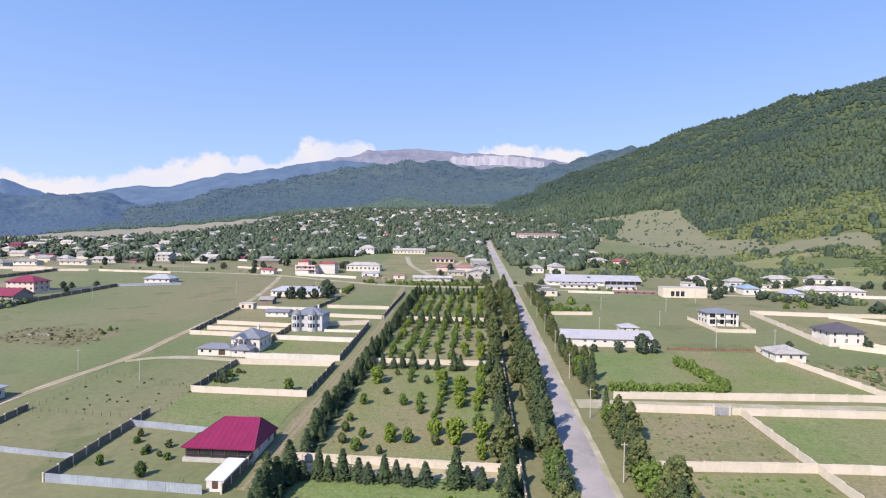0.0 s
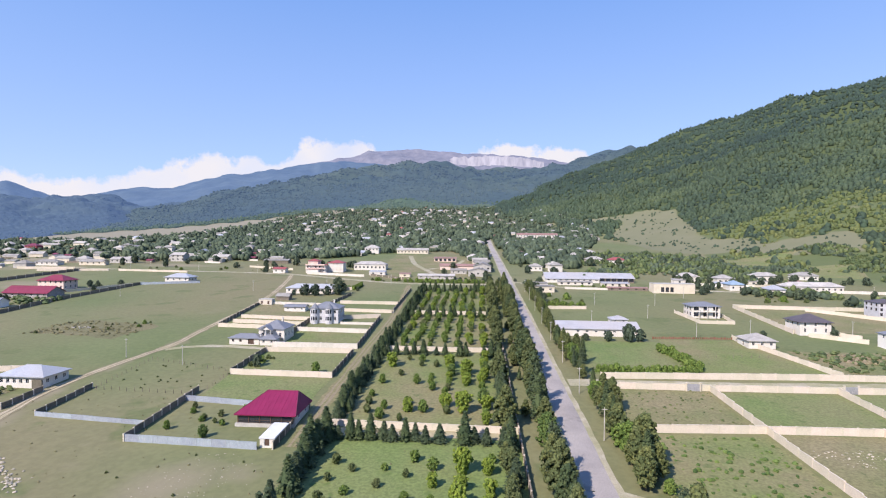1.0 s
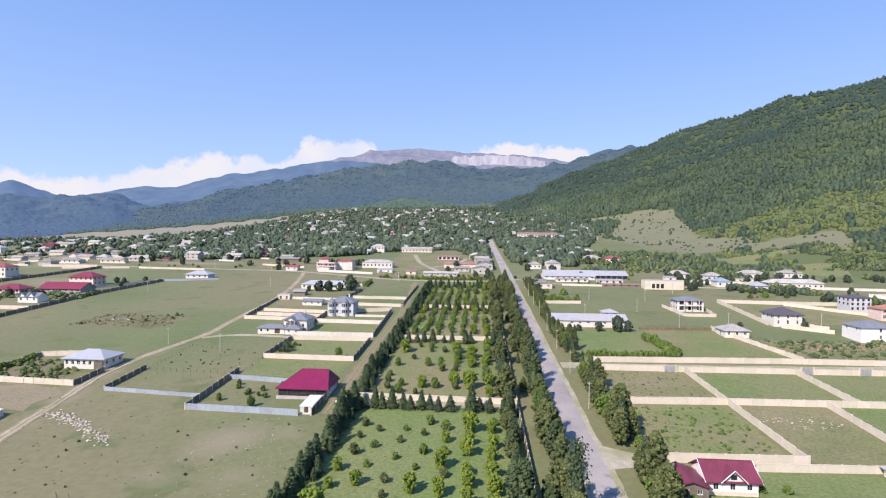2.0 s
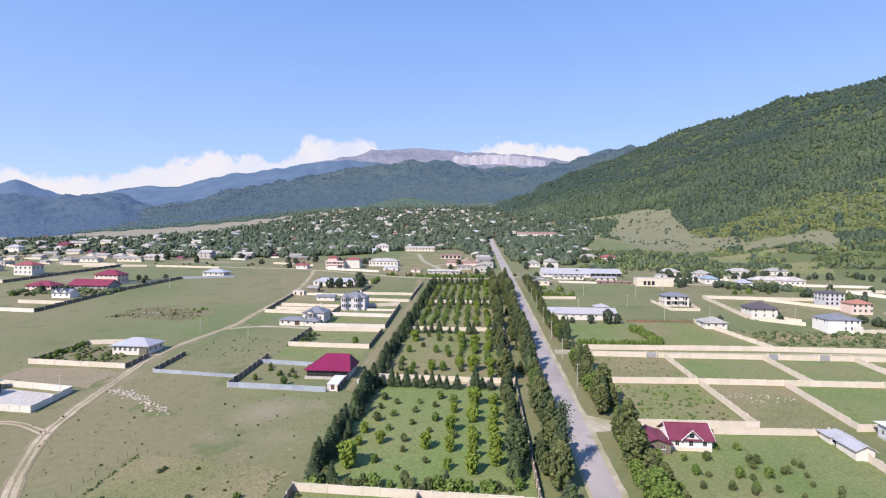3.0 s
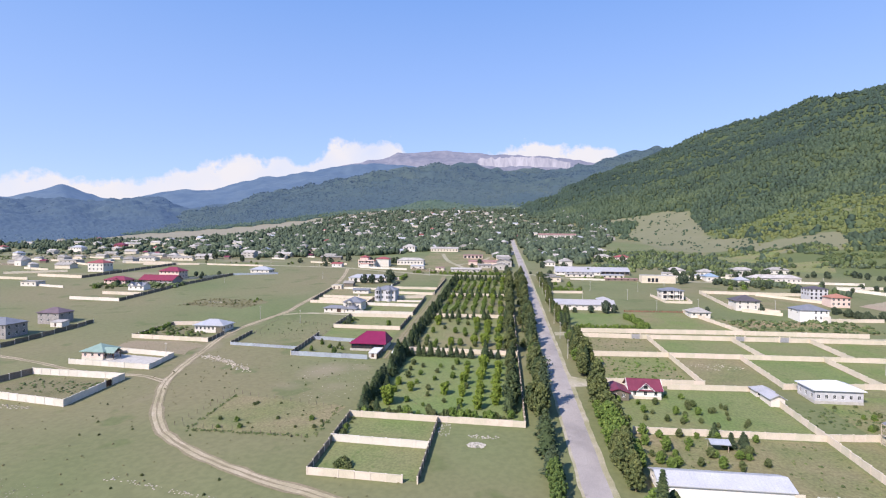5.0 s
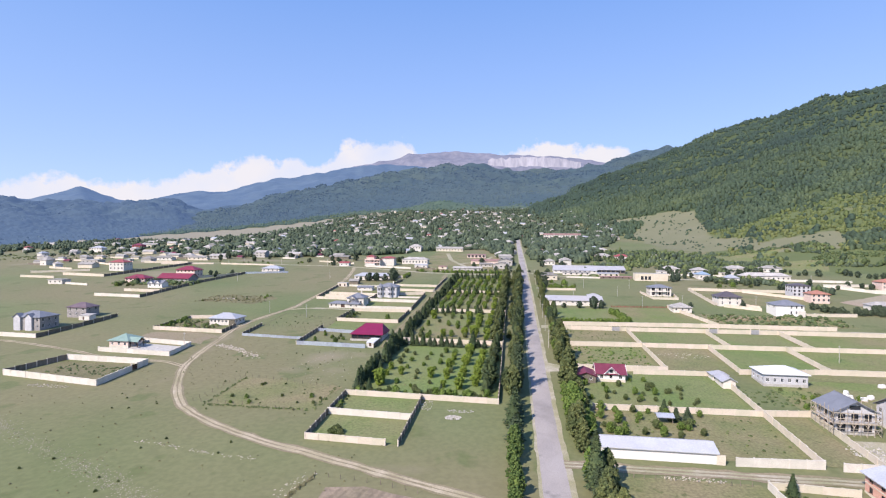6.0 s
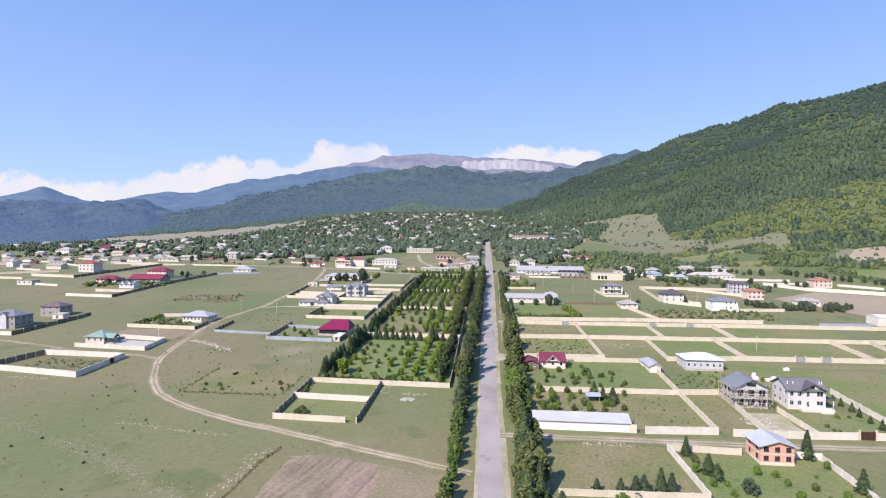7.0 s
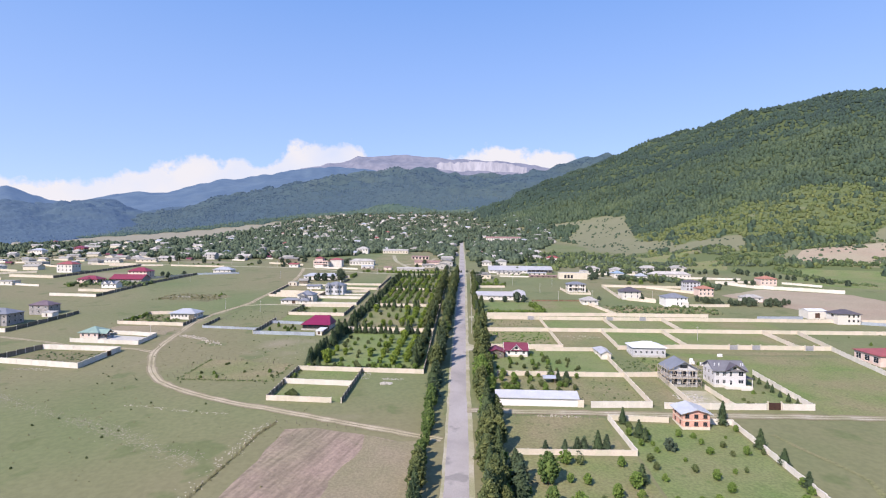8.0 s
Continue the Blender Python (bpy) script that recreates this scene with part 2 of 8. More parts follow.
M = {
    "pasture": material("pasture", (.140, .163, .069), (.114, .142, .055), .022, .6, c=(.180, .164, .087), big=.0075, bump=.10, bright=.15, tufts=(.06, .59, (.108, .130, .050))),
    "lawn": material("lawn", (.116, .165, .050), (.142, .180, .062), .11, 1.4, c=(.172, .176, .078), big=.04, bump=.3, bright=.34, tufts=(.35, .63, (.088, .124, .036))),
    "orchard_lawn": material("orchard_lawn", (.108, .172, .046), (.134, .186, .058), .11, 1.4, c=(.160, .182, .070), big=.04, bump=.3, bright=.34, tufts=(.35, .63, (.086, .132, .036))),
    "orchard_grass": material("orchard_grass", (.126, .168, .050), (.154, .178, .064), .12, 1.4, c=(.194, .176, .088), big=.05, bump=.3, bright=.34, tufts=(.4, .63, (.096, .124, .042))),
    "dry_grass": material("dry_grass", (.164, .170, .070), (.130, .148, .058), .13, 1.4, c=(.210, .180, .098), big=.05, bump=.35, bright=.36, tufts=(.45, .63, (.104, .116, .044))),
    "ploughed": material("ploughed", (.300, .218, .170), (.250, .188, .138), .06, .9, c=(.250, .208, .138), big=.03, bump=.4, bright=.22, tufts=(.25, .66, (.190, .162, .100))),
    "earth": material("earth", (.450, .380, .280), (.370, .310, .215), .5, 3.5, c=(.300, .265, .160), big=.09, bump=.4),
    "asphalt": material("asphalt", (.300, .274, .264), (.248, .228, .220), .22, 5, c=(.345, .315, .300), big=.05, rough=.9, bump=.3, bright=.25, tufts=(.16, .62, (.205, .192, .186))),
    "gravel": material("gravel", (.420, .375, .300), (.340, .310, .230), .5, 4, c=(.270, .260, .150), big=.12, bump=.5),
    "stone_wall": material("stone_wall", (.590, .525, .430), (.550, .487, .394), .5, 5, per="object", spread=.08, bump=.2, bright=.16),
    "white_wall": material("white_wall", (.625, .585, .520), (.575, .535, .472), .5, 5, per="object", spread=.09, bump=.2, bright=.16),
    # shade of east-facing plot walls put into the colour; also used on sheds
    "dark_wall": material("dark_wall", (.190, .165, .130), (.140, .122, .096), .8, 5, per="object", spread=.25, bump=.4),
    "field_stone": material("field_stone", (.430, .385, .310), (.330, .290, .225), 1, 5, per="island", spread=.30, bump=.4),
    "fallow": material("fallow", (.228, .194, .118), (.196, .174, .100), .12, 1.4, c=(.240, .194, .130), big=.05, bump=.4, bright=.25),
    "weeds": material("weeds", (.152, .142, .070), (.118, .116, .054), .14, 1.4, c=(.170, .152, .082), big=.05, bump=.5, bright=.35),
    "sheet_fence": material("sheet_fence", (.400, .440, .500), (.340, .385, .450), .8, 8, rough=.45, metal=.3, per="object", spread=.10),
    "rust": material("rust", (.230, .110, .070), (.170, .080, .055), 1.2, 9, per="object", spread=.25),
    "plaster": material("plaster", (.650, .625, .585), (.570, .545, .505), .35, 4, c=(.600, .560, .500), big=.12, bump=.15, bright=.18),
    "whitewash": material("whitewash", (.730, .722, .705), (.670, .660, .640), .35, 4, c=(.690, .665, .625), big=.12, bump=.12, bright=.14),
    "pale_soil": material("pale_soil", (.330, .252, .188), (.285, .222, .158), .05, .9, c=(.300, .258, .180), big=.02, bump=.3, bright=.2),
    "cream": material("cream", (.640, .565, .455), (.560, .490, .385), .5, 4, c=(.580, .530, .450), big=.1, bump=.15, bright=.18),
    "grey_block": material("grey_block", (.520, .520, .540), (.440, .440, .460), .7, 4, bump=.3, bright=.2),
    "pink_plaster": material("pink_plaster", (.680, .540, .480), (.610, .460, .400), .6, 4, bump=.15, bright=.15),
    "brick_orange": material("brick_orange", (.655, .365, .290), (.580, .310, .245), .9, 6, bump=.3, per="object", spread=.08),
    # grey walls, with the shade on their fronts put into the darker colour
    "grey_shaded_stone": material("grey_shaded_stone", (.330, .310, .300), (.255, .240, .235), .7, 4, bump=.3, bright=.25),
    "roof_mauve": material("roof_mauve", (.165, .120, .135), (.130, .095, .108), .4, 6, rough=.55, bump=.1, bright=.15),
    "pale_block": material("pale_block", (.600, .585, .595), (.520, .505, .520), .5, 4, c=(.560, .540, .540), big=.15, bump=.25, bright=.2),
    "roof_slate": material("roof_slate", (.165, .160, .175), (.135, .132, .145), .4, 6, rough=.5, bump=.1, bright=.15),
    "barn_sheet": material("barn_sheet", (.530, .540, .565), (.455, .465, .490), .25, 3, c=(.490, .485, .490), big=.08, rough=.5, metal=.15, bump=.05, bright=.16),
    "concrete": material("concrete", (.450, .430, .400), (.370, .355, .330), .6, 5, bump=.3),
    "roof_magenta": material("roof_magenta", (.215, .015, .064), (.190, .013, .056), .4, 8, rough=.45, bump=.05, bright=.08, spec=.4),
    "roof_maroon": material("roof_maroon", (.190, .042, .070), (.155, .034, .058), .4, 8, rough=.5, bump=.05, bright=.14),
    "roof_red": material("roof_red", (.310, .085, .085), (.260, .068, .068), .4, 8, rough=.55, bump=.05, bright=.14),
    "roof_rust": material("roof_rust", (.300, .185, .165), (.240, .145, .130), .3, 4, rough=.7, bump=.1, bright=.2),
    "roof_tile": material("roof_tile", (.400, .190, .135), (.330, .150, .108), .4, 5, rough=.7, bump=.2, bright=.2),
    "roof_grey": material("roof_grey", (.195, .205, .232), (.162, .172, .196), .4, 6, rough=.5, bump=.1, bright=.15),
    "roof_dark": material("roof_dark", (.105, .090, .100), (.085, .075, .085), .4, 6, rough=.55, bump=.1, bright=.15),
    "roof_zinc": material("roof_zinc", (.450, .472, .520), (.370, .390, .435), .25, 3, c=(.420, .418, .430), big=.08, rough=.45, metal=.2, bump=.05, bright=.18),
    "roof_pale": material("roof_pale", (.420, .422, .450), (.350, .350, .375), .2, 3, c=(.400, .382, .385), big=.06, rough=.55, metal=.1, bump=.08, bright=.22),
    "roof_white": material("roof_white", (.620, .630, .640), (.540, .550, .570), .3, 6, rough=.5, bump=.05, bright=.12),
    "roof_green": material("roof_green", (.225, .320, .280), (.190, .275, .238), .4, 6, rough=.5, bump=.05, bright=.14),
    "roof_blue": material("roof_blue", (.250, .335, .430), (.205, .285, .370), .4, 6, rough=.5, bump=.05, bright=.14),
    "roof_old": material("roof_old", (.355, .338, .315), (.262, .250, .235), .3, 3, rough=.85, bump=.2, per="object", spread=.32),
    "glass": material("glass", (.030, .036, .048), (.024, .028, .036), .5, 4, rough=.12, bump=0, spec=.6),
    "frame_white": material("frame_white", (.780, .780, .770), None, .5, 6, rough=.5, bump=0, bright=.05),
    "frame_dark": material("frame_dark", (.100, .060, .045), None, .5, 6, rough=.6, bump=0, bright=.1),
    "gate_brown": material("gate_brown", (.085, .045, .035), (.065, .035, .030), 1, 6, rough=.5, metal=.3),
    "gate_grey": material("gate_grey", (.380, .380, .400), (.320, .320, .340), 1, 6, rough=.5, metal=.3),
    "bark": material("bark", (.130, .090, .062), (.090, .065, .045), 2, 10, bump=.6),
    "timber": material("timber", (.440, .385, .315), (.330, .285, .230), 1.5, 9, per="object", spread=.2),
    "stake": material("stake", (.210, .175, .135), (.150, .125, .095), 1.5, 9, per="object", spread=.2),
    # woods of the far shoulder, with distance haze put into a bluer base colour
    "far_haze_woods": material("far_haze_woods", (.034, .060, .042), (.048, .076, .048), .008, .5, per="island", spread=.20, bump=.5, c=(.026, .048, .038), big=.004),
    "pole": material("pole", (.460, .440, .405), (.390, .370, .340), 1, 8),
    "rubble": material("rubble", (.430, .405, .360), (.320, .300, .262), 1, 5, per="island", spread=.28, bump=.4),
    "conifer": material("conifer", (.046, .074, .032), (.062, .090, .036), .35, 4, per="island", spread=.35, bump=0),
    "pine_deep": material("pine_deep", (.070, .094, .036), (.094, .114, .042), .35, 4, per="island", spread=.38, bump=0),
    "conifer_blue": material("conifer_blue", (.042, .066, .034), (.058, .084, .040), .35, 4, per="island", spread=.38, bump=0),
    "pine": material("pine", (.112, .130, .044), (.070, .094, .034), .35, 4, per="island", spread=.40, bump=0),
    "leaf": material("leaf", (.092, .152, .030), (.118, .176, .040), .35, 4, per="island", spread=.35, bump=0),
    "leaf_deep": material("leaf_deep", (.062, .106, .028), (.086, .134, .034), .35, 4, per="island", spread=.36, bump=0),
    "streak_stone": material("streak_stone", (.300, .270, .215), (.215, .195, .150), 1, 5, per="island", spread=.35, bump=.4),
    "roof_crimson": material("roof_crimson", (.225, .036, .064), (.190, .030, .054), .4, 8, rough=.5, bump=.05, bright=.14),
    "leaf_bright": material("leaf_bright", (.168, .230, .034), (.130, .192, .030), .35, 4, per="island", spread=.34, bump=0),
    "shrub": material("shrub", (.075, .105, .035), (.105, .125, .050), .35, 4, per="island", spread=.35, bump=0),
    "thicket": material("thicket", (.066, .098, .040), (.092, .122, .048), .05, .8, per="island", spread=.40, bump=.5),
    # base colour kept slightly bluer to hold some of the hill's haze
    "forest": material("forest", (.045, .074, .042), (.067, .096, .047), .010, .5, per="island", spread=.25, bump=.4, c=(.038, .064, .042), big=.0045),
    "scrub": material("scrub", (.092, .124, .042), (.072, .102, .038), .012, .5, per="island", spread=.22, bump=.4, c=(.112, .134, .048), big=.005),
    # lighter, bluer leaves: the haze over the village is put into the colour
    "village_tree": material("village_tree", (.049, .074, .049), (.073, .100, .059), .05, .6, per="island", spread=.42, bump=.3),
    # the distance, behind kilometres of air: its haze put into bluish colours and emission
    "mid_mountain": material("mid_mountain", (.028, .046, .025), (.044, .060, .029), .004, .03, c=(.026, .044, .033), big=.0016, bump=.1, bright=.3, haze_glow=(.026, .049, .108)),
    "blue_hill": material("blue_hill", (.024, .040, .040), (.040, .060, .050), .004, .02, c=(.028, .046, .048), big=.0016, bump=.1, bright=.25, haze_glow=(.028, .057, .136)),
    "mid_woods": material("mid_woods", (.036, .056, .029), (.052, .070, .034), .004, .3, per="island", spread=.14, bump=.2, c=(.025, .043, .033), big=.0018, haze_glow=(.026, .049, .108)),
    "far_ridge": material("far_ridge", (.030, .046, .056), (.046, .064, .070), .006, .02, bump=.2, bright=.25, haze_glow=(.048, .094, .196)),
    "bare_mountain": material("bare_mountain", (.104, .098, .106), (.066, .070, .078), .004, .02, c=(.126, .118, .124), big=.0025, bump=.5, haze_glow=(.076, .100, .178)),
    "cliff": material("cliff", (.290, .274, .282), (.122, .118, .130), .016, .05, c=(.300, .284, .290), big=.004, bump=.6, haze_glow=(.090, .108, .172)),
    "foot_hill": material("foot_hill", (.040, .064, .028), (.060, .084, .034), .006, .04, c=(.072, .088, .046), big=.0028, bump=.1, bright=.3, haze_glow=(.018, .038, .062)),
    "foot_woods": material("foot_woods", (.044, .070, .030), (.066, .090, .036), .006, .3, per="island", spread=.30, bump=.2, c=(.036, .058, .034), big=.003, haze_glow=(.018, .038, .062)),
    "blue_woods": material("blue_woods", (.026, .044, .042), (.044, .064, .052), .004, .3, per="island", spread=.24, bump=.2, haze_glow=(.028, .057, .136)),
}



def streaks(m, upright):
    """Draws the grain of a rock face out into upright streaks."""
    n, l = m.node_tree.nodes, m.node_tree.links
    geo, tall = n.new("ShaderNodeNewGeometry"), n.new("ShaderNodeMapping")
    tall.inputs["Scale"].default_value = (1, 1, upright)
    l.new(geo.outputs["Position"], tall.inputs[0])
    for node in n:
        if node.bl_idname == "ShaderNodeTexNoise":
            l.new(tall.outputs[0], node.inputs["Vector"])


streaks(M["cliff"], .16)

# ---- mesh helpers ----


class Shape:
    """Gathers the corners and faces of one mesh."""

    def __init__(self):
        self.v, self.f = [], []

    def face(self, *pts):
        k = len(self.v)
        self.v += [tuple(p) for p in pts]
        self.f.append(tuple(range(k, k + len(pts))))
        return self

    def box(self, x0, y0, z0, x1, y1, z1):
        k = len(self.v)
        self.v += [(x0, y0, z0), (x1, y0, z0), (x1, y1, z0), (x0, y1, z0), (x0, y0, z1), (x1, y0, z1), (x1, y1, z1), (x0, y1, z1)]
        for q in ((3, 2, 1, 0), (4, 5, 6, 7), (0, 1, 5, 4), (1, 2, 6, 5), (2, 3, 7, 6), (3, 0, 4, 7)):
            self.f.append(tuple(k + i for i in q))
        return self

    def bar(self, p, q, r0, r1=None, n=6):
        """A round bar from p to q."""
        r1 = r0 if r1 is None else r1
        p, q = Vector(p), Vector(q)
        d = (q - p).normalized()
        s = d.cross((0, 0, 1) if abs(d.z) < 0.9 else (1, 0, 0)).normalized()
        u = s.cross(d)
        k = len(self.v)
        for c, r in ((p, r0), (q, r1)):
            for i in range(n):
                a = 2 * math.pi * i / n
                self.v.append(tuple(c + (s * math.cos(a) + u * math.sin(a)) * r))
        for i in range(n):
            j = (i + 1) % n
            self.f.append((k + i, k + n + i, k + n + j, k + j))
        self.f.append(tuple(k + i for i in range(n)))
        self.f.append(tuple(k + 2 * n - 1 - i for i in range(n)))
        return self

    def mesh(self, name, mat):
        me = bpy.data.meshes.new(name)
        me.from_pydata(self.v, [], self.f)
        me.materials.append(M[mat])
        return me


def part(name, shape, mat, parent, label="", at=None):
    ob = new(name, shape if isinstance(shape, bpy.types.Mesh) else shape.mesh(name, mat))
    ob.parent = parent
    if at is not None:
        ob.matrix_basis = at
    return tagged(ob, label)


def fast_mesh(name, verts, faces, mat, smooth=False):
    """A mesh from arrays; all faces have the same number of corners."""
    me = bpy.data.meshes.new(name)
    nv, (nf, k) = len(verts), faces.shape
    me.vertices.add(nv)
    me.vertices.foreach_set("co", verts.astype(np.float32).ravel())
    me.loops.add(nf * k)
    me.loops.foreach_set("vertex_index", faces.astype(np.int32).ravel())
    me.polygons.add(nf)
    me.polygons.foreach_set("loop_start", np.arange(0, nf * k, k, dtype=np.int32))
    me.polygons.foreach_set("use_smooth", np.full(nf, smooth))
    me.update(calc_edges=True)
    me.materials.append(M[mat])
    return me


# ---- the lie of the land ----
# Each range: bearings, the height over level sight at each, the distance of its ridge, and of its foot; how its flank curves; relief
RANGES = {
    "hill": ((-2, 2, 9, 13, 16.4, 20, 27.3, 31, 36, 44, 60, 80), (.03, .059, .112, .14, .164, .186, .218, .230, .240, .235, .22, .10),
             (2300, 2300, 2700, 2900, 3050, 2900, 2600, 2350, 2100, 2000, 1900, 1900), (1800, 1600, 1150, 1000, 880, 800, 640, 600, 600, 600, 640, 700), 1.35, 34),
    "mid": ((-48, -36, -29, -22, -17.5, -12.8, -9, -5.5, -2, 0, 6, 9, 12, 15.3, 17, 30), (-.012, .016, .058, .0915, .1146, .1290, .139, .1435, .1335, .130, .131, .142, .158, .169, .16, .1),
            (2600, 2700, 2900, 3300, 3500, 3600, 3600, 3600, 3600, 3600, 3700, 3800, 3800, 3800, 3800, 3800), (1300, 1580, 1720, 1850, 1890, 1900, 1900, 1900, 1900, 1900, 1900, 2000, 2000, 2000, 2000, 2000), 1.15, 45),
    "near_blue": ((-70, -56, -44, -40, -36, -33, -28, -22), (.05, .056, .0515, .056, .058, .050, .045, .03), (3600,) * 8, (1300, 1300, 1290, 1430, 1700, 2200, 2500, 2600), 1.2, 46),
    "foothill": ((-26, -22, -17, -13, -9, -6, -3, 0, 4, 8), (.005, .036, .060, .070, .084, .082, .070, .074, .066, .04), (2350, 2450, 2550, 2600, 2600, 2600, 2650, 2700, 2700, 2700), (1850,) * 10, 1.1, 30),
    "far_blue": ((-70, -56, -47, -43.4, -40.5, -38.5, -36, -33, -31, -28.5, -26.4, -24, -20, -15, -10), (.06, .065, .056, .080, .060, .060, .073, .082, .083, .098, .110, .114, .131, .143, .14),
                 (4250,) * 15, (3300,) * 15, 1.0, 30),
    "bare": ((-26, -22, -18, -15, -13, -12, -8, -5, -2, 1, 3, 6, 8, 10, 16), (.08, .118, .138, .149, .155, .164, .1695, .168, .163, .1625, .160, .156, .147, .14, .11), (4700,) * 15, (3900,) * 15, .8, 24),
}
EYE_Y, EYE_Z = -60.0, 57.0


def ripple(x, y, s, seed):
    """Smooth uneven relief, about -1 to 1, with waves of about s metres."""
    r = np.random.RandomState(seed)
    out = 0
    for k in range(9):
        a, ph, w = r.uniform(0, math.pi), r.uniform(0, 6.28), s * (0.45 + 0.9 * r.rand())
        out = out + np.sin((x * math.cos(a) + y * math.sin(a)) * 6.283 / w + ph + 1.3 * np.sin((y * math.cos(a) - x * math.sin(a)) * 3.7 / w + ph * 2))
    return out / 4.2


def plain(x, y):
    """The plain, which climbs towards the village and falls away on the river's side."""
    z = SLOPE * np.maximum(y, -700)
    u = np.maximum(-x - 420, 0)
    z = z - 0.02 * u * u / (u + 200)
    f = np.clip(1 + (x + 0.35 * y) / (0.6 * np.maximum(y, 1)), 0, 1)
    return z + 4.4e-5 * f * np.minimum(np.maximum(y - 700, 0), 1400) ** 2


def flank(name, x, y):
    az_k, el_k, ridge_k, foot_k, power, relief = RANGES[name]
    d, az = np.hypot(x, y - EYE_Y), np.degrees(np.arctan2(x, y - EYE_Y))
    top = EYE_Z + np.interp(az, az_k, el_k) * np.interp(az, az_k, ridge_k)
    r, f = np.interp(az, az_k, ridge_k), np.interp(az, az_k, foot_k)
    s = (d - f) / (r - f)
    k = np.clip(s, 0, 1) ** power
    low = plain(x, y)
    swell = ripple(x, y, 420, 3)
    if name == "near_blue":  # long spurs that run down from the ridge
        swell = 1.1 * ripple(az * 38 + .12 * d, d * .25, 420, 3) + .3 * ripple(x, y, 600, 7)
    spurs = 1 + (1.2 * np.clip(s, 0, 1) * (1 - np.clip(s, 0, 1)) if name in ("mid", "near_blue") else 0)  # ridges and gullies of the wooded mountains
    z = low * (1 - k) + top * k + spurs * relief * np.clip(s, 0, .9) * (1 - 0.6 * np.clip(s, 0, 1)) * (swell + 0.45 * ripple(x, y, 140, 5)) * np.clip(3 * s, 0, 1)
    return np.where(s > 1, z - 0.4 * (d - r), np.where(s <= 0, low, z)), s


def land(x, y):
    """Height of the ground."""
    x, y = np.asarray(x, float), np.asarray(y, float)
    z, s = flank("hill", x, y)
    az = np.degrees(np.arctan2(x, y - EYE_Y))
    return np.where((az > -2) & (s > 0), np.maximum(z, plain(x, y)), plain(x, y))


def gz(x, y):
    return float(land(x, y))


def polar_sheet(name, azs, ds, height, mat):
    a, d = np.meshgrid(np.radians(azs), ds)
    x, y = d * np.sin(a), EYE_Y + d * np.cos(a)
    v = np.stack([x, y, height(x, y)], -1).reshape(-1, 3)
    n, m = a.shape
    i = np.arange(n - 1)[:, None] * m + np.arange(m - 1)[None]
    f = np.stack([i, i + 1, i + m + 1, i + m], -1).reshape(-1, 4)[:, ::-1]
    return tagged(new(name, fast_mesh(name, v, f, mat, True)), kind="structure")


azs = np.concatenate([np.arange(-180, -64, 6.0), np.arange(-64, 64, 0.5), np.linspace(64, 180, 20)])
ds = np.concatenate([[0.0], np.geomspace(8, 420, 150), np.geomspace(430, 3400, 190), [3700, 4200, 4900]])
ground = polar_sheet("ground", azs, ds, land, "pasture")
tagged(ground, "pale green grazed pasture plain climbing to wooded hills", "ground")

def in_clearing(az, d):
    """The bare slopes between the woods on the hill."""
    wob = 14 * np.sin(d / 31.0) + 12 * np.sin(az * 4.1)
    one = (az > 9 + .5 * np.sin(d / 20)) & (az < 19.6 - np.clip(d - 1080, 0, 200) / 80 + .4 * np.sin(d / 17)) & (d > np.interp(az, (9, 12, 14, 15, 19.6), (1330, 1235, 1200, 1120, 1100)) + .5 * wob) & (d < np.interp(az, (9, 14.4, 19.5), (1350, 1260, 1225)) + .6 * wob)
    two = (az > 13.2) & (az < 26) & (d > np.interp(az, (13.2, 15, 17, 20, 26), (1040, 940, 830, 790, 770)) + .6 * wob) & (d < np.interp(az, (13.2, 15, 19.4, 20.2, 22, 26), (1110, 1210, 1190, 1020, 900, 820)) + wob)
    three = (az > 25.5) & (az < 33.5 + .5 * np.sin(d / 15)) & (d > 715) & (d < np.interp(az, (25.5, 27.5, 30, 32, 33.5), (770, 805, 805, 815, 770)) + .5 * wob)
    four = (np.abs(az - 33.4) < 1.1) & (np.abs(d - 930) < 18 + .6 * wob) | (np.abs(az - 36.4) < .8) & (np.abs(d - 950) < 16 + .5 * wob)
    five = (az > 36.6) & (az < 60) & (d > 668 + .4 * wob) & (d < np.interp(az, (36.6, 40, 43, 43.6, 48), (720, 768, 778, 862, 870)) + .4 * wob)
    return one | two | three | four | five


gv = np.array([v.co for v in ground.data.vertices])
pd, pa = np.hypot(gv[:, 0], gv[:, 1] - EYE_Y), np.degrees(np.arctan2(gv[:, 0], gv[:, 1] - EYE_Y))
_, ps = flank("hill", gv[:, 0], gv[:, 1])
on_hill = (ps > 0.0) & (pa > -2) & (pa < 75)
open_slope = in_clearing(pa, pd)
plain_end = np.interp(pa, (-41, -30, -20, -13), (1490, 1560, 1720, 1950)) + 30 * np.sin(pa * 2.3)
dry_plain = (~on_hill & (pa > -41) & (pd > np.interp(pa, (-41, -36, -30, -20), (1270, 1190, 1180, 1370))) & (pd < plain_end))
wooded = (on_hill & ~open_slope & (ps > .10)) | (~on_hill & (pd >= plain_end))
scrubby = on_hill & ~open_slope & (pa > 19.5) & (pd > 550) & (pd < 1045 + 120 * ripple(gv[:, 0], gv[:, 1], 260, 31) + 9 * (pa - 30))
worn = np.zeros(len(gv))
